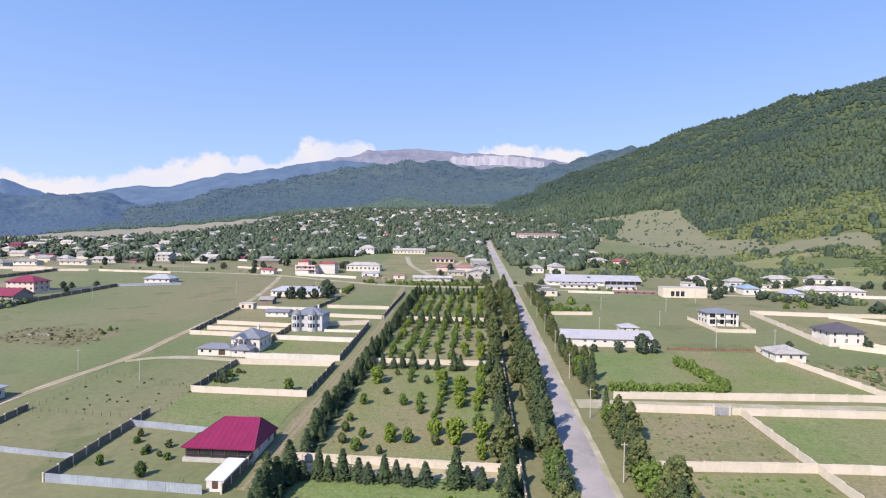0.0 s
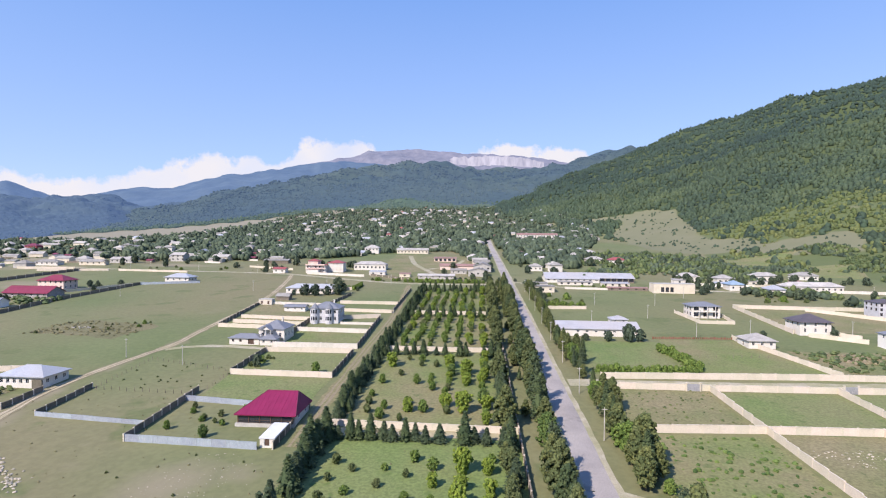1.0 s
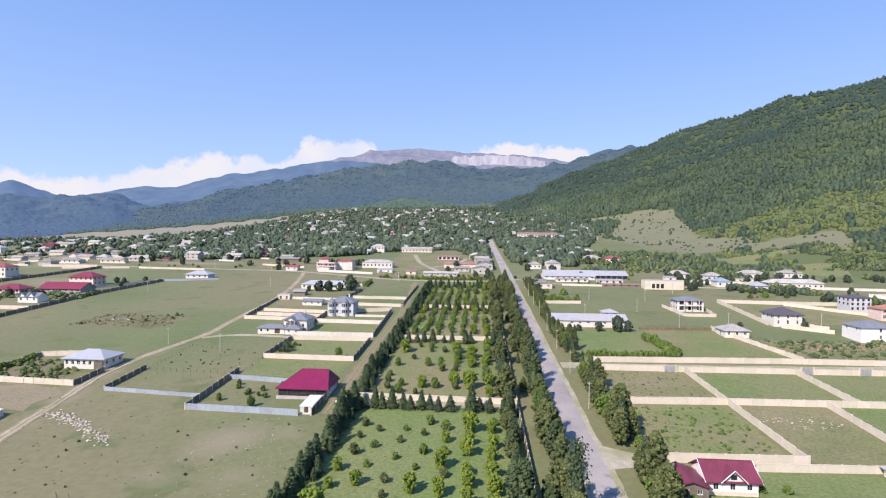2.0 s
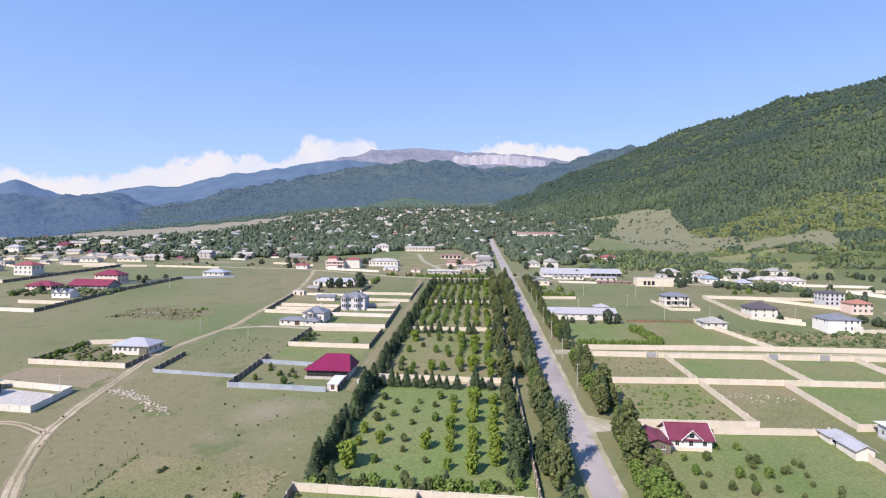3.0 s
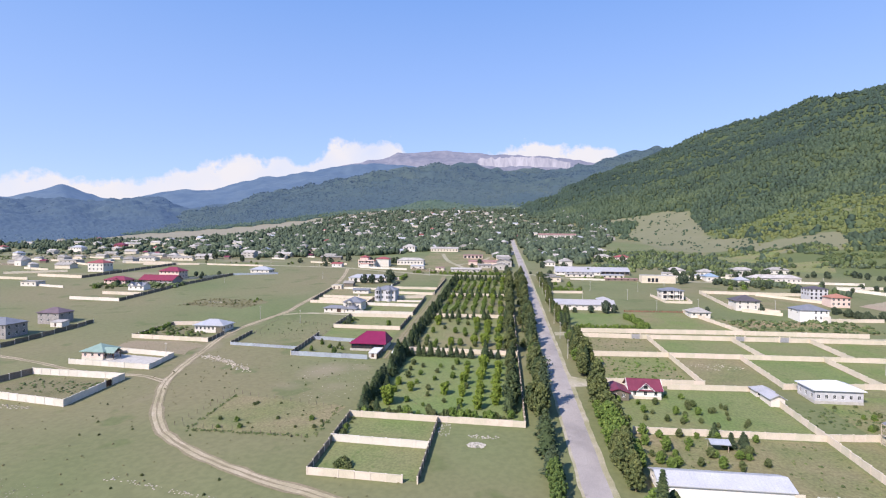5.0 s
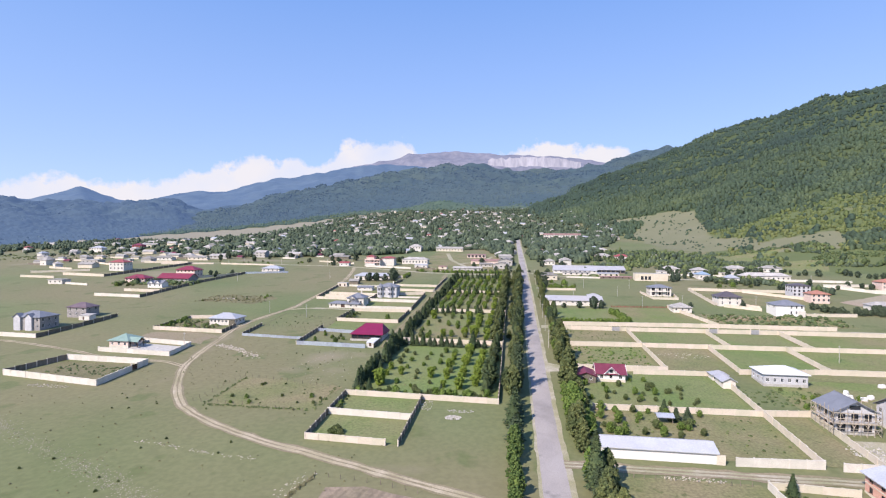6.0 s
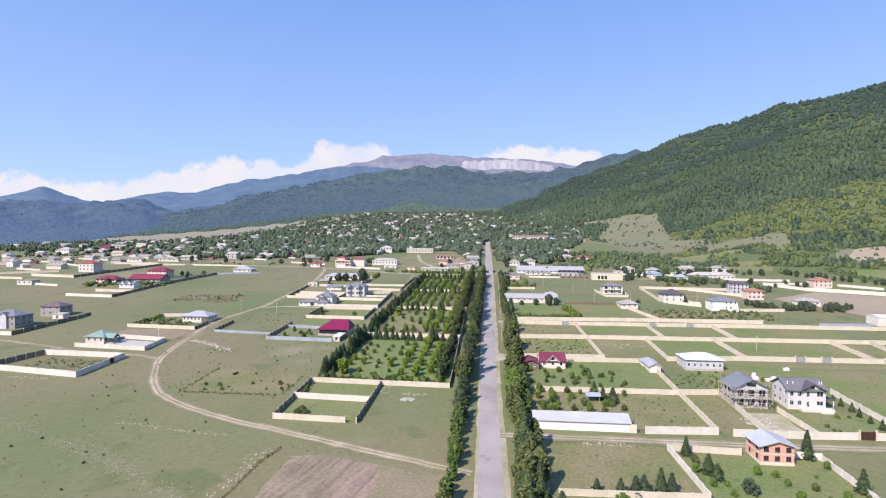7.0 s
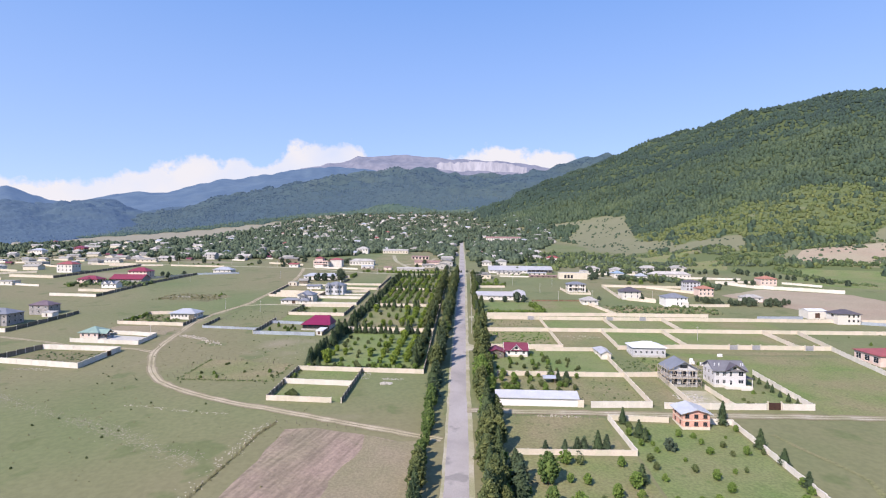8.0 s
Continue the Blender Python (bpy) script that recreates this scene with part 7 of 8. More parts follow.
kinds("spruce", [tree("conifer", "dark green conical young conifer", "conifer", 100 + i, "cone", t, w, m, .04, 1.25, .50, "conifers of the plantation") for i, (t, w, m) in enumerate(((4.8, 3.6, "conifer_blue"), (5.4, 3.6, "conifer"), (4.2, 3.4, "conifer_blue"), (6.2, 4.0, "conifer")))])
kinds("pine", [tree("pine", "olive green roadside pine with an uneven crown", "pine", 200 + i, k, t, w, m, .14, 1.0, .66, "trees along the road") for i, (k, t, w, m) in enumerate((("pine", 10.6, 6.6, "pine"), ("pine", 8.8, 6.0, "pine_deep"), ("pine", 9.4, 6.4, "pine"), ("pine", 11.4, 6.8, "pine_deep"), ("pine", 9.8, 6.0, "conifer"), ("cone", 10.4, 5.2, "conifer")))])
kinds("cypress", [tree("cypress", "tall narrow dark cypress", "cypress", 300 + i, "column", t, w, "conifer_blue", .03, 1.9, .36, "trees along the road") for i, (t, w) in enumerate(((10.5, 2.3), (8.6, 1.9)))])
kinds("roadside", [tree("broadleaf_tree", "bright green broadleaf roadside tree", "tree", 330 + i, "round", t, w, "leaf_deep", .12, 1.5, .30, "trees along the road") for i, (t, w) in enumerate(((5.6, 4.2), (4.6, 3.6)))])
kinds("lime", [tree("broadleaf_tree", "yellow-green broadleaf tree beside the road", "tree", 360 + i, "round", t, w, "leaf", .1, 1.5, .34, "trees along the road") for i, (t, w) in enumerate(((6.4, 5.2), (5.4, 4.6)))])
kinds("walnut", [tree("fruit_tree", "yellow-green leafy young walnut tree", "fruit tree", 400 + i, "vase", t, w, m, .08, 1.7, .38, "orchard trees") for i, (t, w, m) in enumerate(((4.6, 4.2, "leaf_bright"), (3.8, 3.6, "leaf_bright"), (5.2, 4.5, "leaf_bright")))])
kinds("fruit", [tree("fruit_tree", "small green fruit tree", "fruit tree", 430 + i, "round", t, w, m, .14, 1.35, .30, "orchard trees") for i, (t, w, m) in enumerate(((2.8, 2.5, "leaf"), (2.2, 2.1, "leaf"), (3.3, 2.8, "leaf"), (2.6, 2.3, "shrub")))])
kinds("bush", [tree("bush", "low dark green bush", "bush", 460 + i, "bush", t, w, m, .0, .8, .28, "bushes") for i, (t, w, m) in enumerate(((1.6, 2.2, "shrub"), (1.1, 1.5, "shrub"), (2.2, 2.8, "leaf"), (.8, 1.1, "shrub")))])
kinds("garden", [tree("garden_tree", "dense dark green garden tree", "tree", 500 + i, "round", t, w, "village_tree", .1, .6, .58, "garden trees") for i, (t, w) in enumerate(((6.5, 5.6), (5.2, 4.6), (7.5, 6.0)))])
USED = set()
rp = random.Random(77)


def plant(key, x, y, scale=1.0, pick=None):
    """Stand one tree of a kind at (x, y)."""
    i = rp.randrange(len(FOREST[key])) if pick is None else pick
    if key == "pine" and x > 30 and i in (1, 3, 4) and rp.random() < .7:  # the far side of the road has the olive ones
        i = rp.choice((0, 2))
    k = scale * rp.uniform(.82, 1.18)
    m = pose(x, y, gz(x, y) - .05, 0, 0, rp.uniform(0, 360)) @ Matrix.Diagonal((k * rp.uniform(.92, 1.08) * (1.18 if key == "spruce" else 1), k * (1.18 if key == "spruce" else 1), k * rp.uniform(.9, 1.12), 1))
    src = FOREST[key][i]
    if (key, i) not in USED:
        USED.add((key, i))
        src.matrix_basis = m
        return src
    got = copy_thing(src, m)
    got.matrix_basis = m
    return got


def jit(a):
    return rp.uniform(-a, a)


# conifers on the west side of the plantation, and in rows across it
y = 41.0
while y < 345:
    if not 108 < y < 114:
        plant("spruce", -42.0 + jit(.9), y, rp.uniform(1.15, 1.5) if y < 112 else 1.1, None) if rp.random() < .9 else None
        if y > 60 and rp.random() < .5:
            plant("spruce", -40.0 + jit(.6), y + jit(1.2), .7)
    y += rp.uniform(2.5, 3.4)
for yy, x0, x1, sp in ((103.8, -38, 4.5, 3.0), (181.5, -38, 6, 2.9), (256, -38, 6, 3.4), (341, -40, 5, 3.0), (346, -42, 4, 4.0)):
    x = x0
    while x < x1:
        if rp.random() < .9:
            plant("spruce", x + jit(.7), yy + jit(.8), rp.uniform(1.0, 1.4) if yy < 110 else rp.uniform(.9, 1.25))
        x += sp * rp.uniform(.8, 1.25)
# inside the east wall
y = 42.0
while y < 345:
    plant("spruce" if rp.random() < .75 else "pine", 5.0 + jit(.8), y, rp.uniform(.95, 1.3)) if y > 112 or rp.random() < .7 else plant("pine", 4.6 + jit(.8), y, rp.uniform(.5, .62))
    y += rp.uniform(2.9, 4.2)
# trees along the road
y = -72.0
while y < 372:
    if 34 < y < 372 and not 106 < y < 109:
        plant("cypress" if rp.random() < .10 else ("roadside" if rp.random() < .08 else "pine"), (14.6 if y < 110 else 15.0) + jit(1.0), y, rp.uniform(.75, 1.12) if y < 110 else rp.uniform(.9, 1.2))
        if rp.random() < .3:
            plant("pine", 11.3 + jit(.7), y + 1.6, rp.uniform(.5, .7))
        y += rp.uniform(4.4, 6.2)
    elif 6 < y <= 34:
        plant("spruce" if rp.random() < .65 else "pine", 14.8 + jit(.6), y, rp.uniform(1.0, 1.15)) if rp.random() < .35 else plant("spruce", 14.8 + jit(.6), y, rp.uniform(1.5, 1.9))
        y += rp.uniform(4.8, 6.0)
    elif -31 < y < -28:
        y += 2
    else:
        plant("roadside" if y > -50 else "pine", 14.9 + jit(.6), y, rp.uniform(.8, 1.05) if y > -50 else .95)
        y += rp.uniform(4.2, 5.6)
for x, yy in ((15.2, 47.5), (14.6, 88), (15, 131)):
    plant("cypress", x, yy, 1.35)
y = -78.0
while y < 345:
    if not (-12 < y < -1 or 71 < y < 83 or 149 < y < 157):
        leafy_here = .5 if 24 < y < 66 or 96 < y < 112 else .12
        k = rp.random()
        if k < .04:
            plant("cypress", 33.4 + jit(1.0), y, 1.0)
        elif k < .04 + leafy_here:
            plant("lime", 33.6 + jit(1.3), y, rp.uniform(.9, 1.3))
        else:
            plant("pine", (33.4 if y < 170 else 32.4) + jit(1.3), y, rp.uniform(.75, 1.15) if y < 130 else rp.uniform(.5, .85))
        if rp.random() < (.7 if y < 130 else .4) and y < 190:
            plant("pine" if rp.random() < .6 else "lime", 36.6 + jit(.8), y + jit(1.5), rp.uniform(.55, .85))
    y += rp.uniform(3.0, 4.2) if y < 120 else rp.uniform(3.4, 5.0)
for yy in (300, 312, 322, 335, 350):
    plant("garden", 36 + jit(3), yy, .9)

# orchard trees in rows
for (x0, x1, y0, y1, first, share, skip) in ((-35, 1, 117, 178, -16, .62, .4), (-35, 1, 193, 252, -12, .55, .2), (-35, 0, 268, 335, -20, .4, .2)):
    x = x0
    while x < x1:
        yy = y0 + jit(1.5)
        while yy < y1:
            east = x > first
            if rp.random() > (skip * .6 if east else skip):
                if rp.random() < (share if east else .08):
                    plant("walnut" if rp.random() < .82 else "roadside", x + jit(.9), yy + jit(.9), rp.uniform(.7, 1.1) if y0 < 190 else .85)
                else:
                    plant("fruit", x + jit(.8), yy + jit(.8), .9 if y0 < 190 else 1.15)
            yy += (4.7 if east else 6.2) if 100 < y0 < 190 else 5.9
        x += 5.7
# the front block: bright walnuts in the eastern rows, small saplings elsewhere
for x, ys in ((0, (50, 58, 65, 73, 80, 88)), (-5.7, (46.5, 53, 60, 66.5, 75, 81, 88.5)), (-11.8, (48, 57, 69, 82)), (-17.6, (58,)), (-29.8, (59.5,)), (-35.8, (46.4, 51.5, 58, 66))):
    for yy in ys:
        plant("walnut", x + jit(.6), yy + jit(.6), rp.uniform(.66, .92) if yy > 47 else 1.1)
for x, ys in ((-11.8, (64, 76, 90)), (-17.6, (50, 67, 75, 86, 93)), (-23.6, (47, 55, 61, 72, 82, 89)), (-29.6, (49, 68, 78, 88)), (-34.5, (74, 83, 91)), (.5, (94,)), (-5.5, (95,))):
    for yy in ys:
        plant("fruit", x + jit(.8), yy + jit(.8), rp.uniform(.55, 1.0), rp.choice((0, 1, 3, 3)))
for k in range(22):
    if k % 4 == 1:
        plant("fruit", -41 + 46 * k / 21 + jit(.8), 39.8 + jit(1.2), rp.uniform(.9, 1.25))
    else:
        plant("bush", -41 + 46 * k / 21 + jit(.8), 38.0 + jit(.9), rp.uniform(.9, 1.4), rp.choice((0, 2, 0)))
for x, yy in ((-11.4, 39.6), (-40.6, 38.4), (-37.5, 39.2)):
    plant("spruce", x, yy, .85)

# gardens and hedges
for k in range(17):
    plant("bush", 41 + 2.1 * k, 165.5 + jit(.5), 1.25, 2)
for k in range(12):
    plant("bush", 73 + .45 * k + jit(.8), 197 - 2.6 * k, 1.5, 2)
for x, yy, s in ((45, 210.5, .75), (55, 210.5, .7), (64, 210.5, .95), (69, 211, .9)):
    plant("garden", x, yy, s)
for i in range(9):
    for j in range(4):
        if rp.random() < .75:
            plant("fruit", 41 + 5.4 * i + jit(.8), 43 + 6.8 * j + jit(.6), .75) if i < 5 or j > 5 else None
            plant("fruit", 42 + 5.2 * i + jit(.8), 15 + 5.6 * j + jit(.6), .85) if i < 5 else None
for x, yy in ((64, 27), (62, 33), (66.5, 24), (68, 29)):
    plant("spruce", x, yy, 1.0)
for i in range(13):
    plant("bush", 106 + 30 * rp.random(), 42 + 22 * rp.random(), .8)
for i in range(7):
    plant("bush", 124 + 22 * rp.random(), 3 + 16 * rp.random(), .7)
    plant("spruce", 144 + jit(.5), 4 + 5 * i, .5)
for x, yy, s in ((112, -9, 1.0), (110, -13, .9), (141, 24, 0)):
    if s:
        plant("spruce", x, yy, s * .95)
plant("garden", 138.5, 33, .6)
for i in range(16):
    plant("fruit", 48 + 28 * rp.random(), 40 + 22 * rp.random(), rp.uniform(.5, .8), 3)
    plant("fruit", 40 + 34 * rp.random(), 12 + 22 * rp.random(), rp.uniform(.6, 1.0), 3 if i % 2 else None)
# young orchard beside the brick house
for i in range(8):
    for j in range(11):
        x, yy = 78 + 4.8 * i + jit(1.0), -19 - 5.2 * j + jit(1.0)
        if rp.random() < .5 and not (90 < x < 106 and yy > -20):
            plant("fruit", x, yy, rp.uniform(.5, .9))
for i in range(7):
    for j in range(7):
        x, yy = 38 + 5.2 * i + jit(1.0), -43 - 5.4 * j + jit(1.0)
        if rp.random() < .45:
            plant("fruit" if rp.random() < .85 else "roadside", x, yy, rp.uniform(.7, 1.25))
for x, yy in ((50, -36), (55.5, -36), (59, -36), (61, -35.5), (65, -35), (67.5, -35), (78, -14), (80, -24), (81, -27), (113, -30), (114, -40), (113, -52)):
    plant("spruce", x, yy, .95 if x < 70 else .85)
for x, yy, s in ((72, -52, 1.0), (40.5, -47, 1.4), (41.2, -53, 1.5), (40.6, -60, 1.5)):
    plant("spruce", x, yy, s)
plant("garden", 86, -33, .7)
# west: gardens, fenced yards and scattered pasture bushes
for i in range(9):
    plant("fruit", -87 + 18 * rp.random(), 101 + 22 * rp.random(), .7)
plant("roadside", -72.5, 101.5, .62)
for i in range(5):
    plant("bush", -87.5 + 9 * rp.random(), 153 + 24 * rp.random(), 1.1)
plant("garden", -84, 161, .55)
plant("fruit", -60, 155, 1.2)
for x, yy, s in ((-118, 316, 1.45), (-111, 315, 1.2), (-126, 316, .8), (-104, 318, 1.1), (-97, 320, 1.2), (-98, 338, .7), (-88, 338, .7), (-103, 339, .6), (-111, 339, .6)):
    plant("garden", x, yy, s)
for i in range(14):
    plant("bush", -179 + jit(1.0), 119 + 1.8 * i, .9, 2)
    plant("bush", -178 + 24 * rp.random(), 118 + 22 * rp.random(), .7)
    plant("garden", -332 + 58 * rp.random(), 274 + 10 * rp.random(), .6) if i < 7 else None
for i in range(38):
    plant("bush", -130 + 84 * rp.random(), 5 + 88 * rp.random(), .5, 3)
for i in range(22):
    plant("bush", -126 + 40 * rp.random(), 134 + 28 * rp.random(), .5, 3)
    plant("bush", -240 + 190 * rp.random(), -60 + 60 * rp.random(), .55, 3)
for i in range(14):
    plant("bush", -90 + 38 * rp.random(), 20.5 + 6 * rp.random() ** 2 * 4, .6)
for x, yy, k in ((-38.6, 3.6, 1.1), (-37.2, 4.3, 1.3), (-35.9, 3.8, 1.0)):
    plant("bush", x, yy, k, 0)
for i in range(6):
    plant("bush", -43 + jit(.7), 20 + 2.6 * i, .9)
for i in range(30):
    plant("garden", 205 + 62 * rp.random(), 204 + 16 * rp.random(), .62)
for i in range(18):
    plant("garden", 380 - 60 * i / 18 + jit(3), 345 - 28 + 6 * i * .9 + jit(3), .8)
for i in range(12):
    plant("bush", 215 + 70 * rp.random(), 90 + 30 * rp.random(), .6)

for i in range(24):
    plant("bush", -60 + 2.6 * i + jit(1), 384.5 + jit(1), 1.3, 2)
for i in range(16):
    plant("bush", -120 + 1.9 * i + jit(1), 346 + jit(1.5), 1.2, 2)
    plant("bush", -91 + jit(1), 342 + 1.5 * i, 1.2, 2)
for i in range(10):
    plant("garden", -30 + 6 * i + jit(2), 398 + jit(4), .5)
    plant("garden", 4 + jit(4), 380 + 12 * i, .7)
    plant("garden", 32 + 8 * rp.random(), 300 + 9 * i, .6)
for i in range(14):
    plant("bush", 40 + 20 * rp.random(), 288 + 10 * rp.random(), 1.3, 2)
for x, yy in ((150, 345), (156, 352), (184, 340), (190, 336), (197, 333), (178, 346), (205, 330), (212, 328), (232, 300)):
    plant("garden", x, yy, .85)

for i in range(14):
    plant("bush", -212 + 50 * rp.random(), 200 + 28 * rp.random(), .8)
for x, yy in ((155, 406), (178, 402), (200, 398), (206, 410), (218, 416), (245, 424), (252, 420), (280, 425), (190, 416), (236, 408), (172, 420), (262, 412), (163, 393), (168, 396), (186, 391), (194, 393), (212, 389), (226, 402), (240, 397), (258, 402), (270, 407), (288, 408), (296, 402), (222, 306), (228, 310)):
    plant("garden", x + jit(2), yy + jit(3), .8)

# trees and bushes round the houses at the village's edge
rg = random.Random(91)


def grove(key, n, x0, x1, y0, y1, lo, hi):
    """Trees of a kind scattered over a stretch, none in the road."""
    for _ in range(n):
        x, yy = rg.uniform(x0, x1), rg.uniform(y0, y1)
        if abs(x - 20) > 9:
            plant(key, x, yy, rg.uniform(lo, hi))


for q in ((26, 32, 138, 412, 640, .75, 1.25), (14, 150, 300, 396, 432, .6, 1.0), (5, 152, 200, 366, 376, .6, .9), (8, -162, -108, 452, 505, .7, 1.1), (8, -45, 8, 392, 480, .6, 1.0), (16, -370, -175, 455, 520, .7, 1.1),
          (5, -288, -262, 318, 345, .5, .8), (4, -196, -170, 424, 440, .6, .9), (6, 28, 44, 352, 392, .6, .9), (7, 246, 300, 296, 340, .5, .8), (6, 205, 262, 203, 214, .5, .8), (5, 128, 215, 215, 232, .4, .6)):
    grove("garden", *q)
for q in ((10, 160, 206, 316, 352, 1.1, 1.7), (12, 34, 62, 300, 336, 1.1, 1.7), (12, -350, -185, 440, 460, 1.0, 1.6), (8, 60, 118, 366, 371, .9, 1.4), (8, -90, -50, 384, 392, 1.0, 1.5), (6, -330, -290, 258, 268, 1.1, 1.7), (8, 150, 262, 372, 384, 1.0, 1.6)):
    grove("bush", *q)

# ---- poles, stones and small things ----


def pole(x, y, tall=8.5):
    base = tagged(new("utility_pole"), "slim pale concrete utility pole", "pole", "poles along the road")
    base.matrix_basis = pose(x, y, gz(x, y))
    part("shaft", Shape().bar((0, 0, -.5), (0, 0, tall), .14, .09, n=6), "pole", base)
    part("crossarm", Shape().box(-.7, -.05, tall - .55, .7, .05, tall - .43), "pole", base)


for yy in range(108, 380, 34):
    pole(29.6, yy)
for x, yy in ((54.4, 243), (96.4, 219), (123.4, 226), (68, 300), (-140.6, 84), (-139.5, 168), (-112, 160), (-160, 330), (-200, 430), (-260, 440), (-310, 446), (150, 100), (170, 228), (88, 262), (104, 300), (132, 330), (-120, 372), (-70, 372), (46, 330), (-236, 300), (228, 352), (262, 345), (-330, 446)):
    pole(x, yy, 7.5)


def heap(name, label, x, y, w, d, n, size, seed, mat="rubble"):
    """A heap or scatter of broken stones, one uneven lump each."""
    r = np.random.RandomState(seed)
    a, q = r.uniform(0, 6.28, n), np.sqrt(r.rand(n))
    px, py = x + w * q * np.cos(a), y + d * q * np.sin(a)
    sz = size * r.uniform(.5, 1.4, n)
    return crowns(name, label, px, py, land(px, py) - .05, sz, sz * 1.1, mat, seed, cat="stones")


heap("stone_heap", "heap of white limestone rubble on grass", -4.7, 20, 2.6, 1.7, 160, .28, 51)
heap("stone_scatter", "scatter of pale stones on grass", -3, 25.5, 4.5, 1.3, 60, .2, 52)
heap("stone_scatter", "scatter of pale stones on grass", -14.5, 29, 2.0, 5, 60, .18, 53)
heap("stone_scatter", "pale stones on a dry plot", 88, 103, 11, 5, 110, .22, 56, "field_stone")
heap("stone_scatter", "rubble beside the wall", -158, 28.5, 9, 1.5, 90, .22, 57, "field_stone")
heap("stone_scatter", "building rubble in front of the unfinished house", 110, 12, 6, 5, 160, .28, 58)
heap("stone_scatter", "building rubble beside the lane", 58, -9.5, 8, 1.2, 110, .2, 59, "field_stone")
heap("stone_scatter", "small stones on dry pasture", -62, 70, 14, 24, 320, .11, 60, "field_stone")
heap("stone_scatter", "pale rubble on the weedy patch", -193, 214, 6, 2, 26, .4, 62)
rz = np.random.RandomState(65)
for name, label, line, n, wide, size in (("stone_scatter", "stony strip of pale stones across the pasture", STREAK[1:], 1900, 1.9, .15), ("stone_scatter", "spill of tan field stones on the pasture", [(-128, 92), (-122, 89.5), (-117, 87), (-111, 83), (-104, 78), (-98, 75)], 190, 1.3, .42), ("stone_scatter", "row of field stones and weeds on the pasture", [(-92, -8.2), (-81.5, -10.1), (-70, -12.5), (-53, -14.4)], 90, .45, .22),
                                         ("stone_scatter", "pale field stones thrown along the stake fence", [(-36, -20), (-38, -30), (-38.6, -43), (-40.5, -65), (-47, -110)], 200, 1.3, .21)):
    line = np.array(line, float)
    q = rz.rand(n) * (len(line) - 1)
    xs, ys = np.interp(q, range(len(line)), line[:, 0]) + rz.normal(0, wide, n), np.interp(q, range(len(line)), line[:, 1]) + rz.normal(0, wide, n)
    sz = size * rz.uniform(.5, 1.4, n)
    crowns(name, label, xs, ys, land(xs, ys) - .05, sz, sz * .9, "streak_stone" if n > 1000 else "field_stone", 66, rings=2, sides=5, cat="stones")
line = np.array([(-34, -20.3), (-36.4, -30), (-36.8, -43), (-38.6, -65), (-45, -110)])
q = rz.rand(420) * 4
xs, ys = np.interp(q, range(5), line[:, 0]) + rz.normal(0, .28, 420), np.interp(q, range(5), line[:, 1]) + rz.normal(0, .5, 420)
crowns("fence_brush", "dark weeds and brush grown along the stake fence", xs, ys, land(xs, ys) - .05, rz.uniform(.16, .36, 420), rz.uniform(.2, .65, 420), "weeds", 67, rings=2, sides=5, cat="brush")
xs, ys = np.concatenate([rz.uniform(-89, -52, 90), rz.normal(-89.5, .4, 60), rz.normal(-50.5, .6, 50)]), np.concatenate([rz.normal(19.6, .4, 90), rz.uniform(20, 48, 60), rz.uniform(19, 43, 50)])
crowns("fence_brush", "dark weeds and brush round the fenced field", xs, ys, land(xs, ys) - .05, rz.uniform(.2, .5, 200), rz.uniform(.25, .7, 200), "shrub", 68, rings=2, sides=5, cat="brush")
xs, ys = rz.uniform(-212, -162, 150), rz.uniform(200, 228, 150)
crowns("weeds", "dry brown weeds on the rough patch", xs, ys, land(xs, ys) - .05, rz.uniform(.4, 1.1, 150), rz.uniform(.4, 1.0, 150), "weeds", 69, rings=2, sides=5, cat="weeds")
for name, label, n, x0, x1, y0, y1, r0, r1, m in (("garden_shrubs", "dark dense shrubs before the crimson-roofed houses", 110, -336, -262, 266, 288, .8, 2.3, "thicket"), ("rough_brush", "rough green brush on a weedy plot", 230, 127, 200, 171, 200, .4, 1.5, "thicket"),
                                                  ("dry_stalks", "pale dry stalks on a weedy plot", 160, 138, 176, 182, 196, .3, .9, "fallow"), ("yard_weeds", "green weeds in a bare walled yard", 110, -174, -145, 42, 54, .2, .6, "thicket"), ("garden_plants", "low garden plants before the white house", 120, 95, 122, 44, 60, .2, .6, "thicket"), ("yard_weeds", "weeds and shrubs in a walled yard", 120, -177, -151, 118, 141, .3, 1.2, "shrub"),
                                                  ("pasture_tufts", "coarse grass tufts on the pasture", 900, -190, -20, -60, 130, .12, .34, "weeds"), ("plot_weeds", "rough green weeds and saplings in a walled plot", 190, 38, 71, 80, 112, .2, .75, "leaf_deep"), ("plot_weeds", "low green weeds in a walled plot", 120, 38, 71, 120, 149, .15, .5, "shrub"), ("plot_weeds", "low weeds in a rough walled plot", 130, 38, 90, 4, 32, .15, .5, "shrub"), ("roadside_weeds", "low weeds along the walls of the plots", 90, 36, 150, 117.0, 118.6, .25, .6, "shrub")):
    xs, ys = rz.uniform(x0, x1, n), rz.uniform(y0, y1, n)
    rr = rz.uniform(r0, r1, n)
    crowns(name, label, xs, ys, land(xs, ys) - .1, rr, rr * rz.uniform(.9, 1.6, n), m, 70, cat="shrubs")
xs, ys = rz.uniform(-730, -500, 900), rz.uniform(420, 560, 900)
keep = (ripple(xs, ys, 70, 77) > -.1) & (ys > 420 + .25 * (xs + 730))
rr = rz.uniform(.5, 1.7, 900)
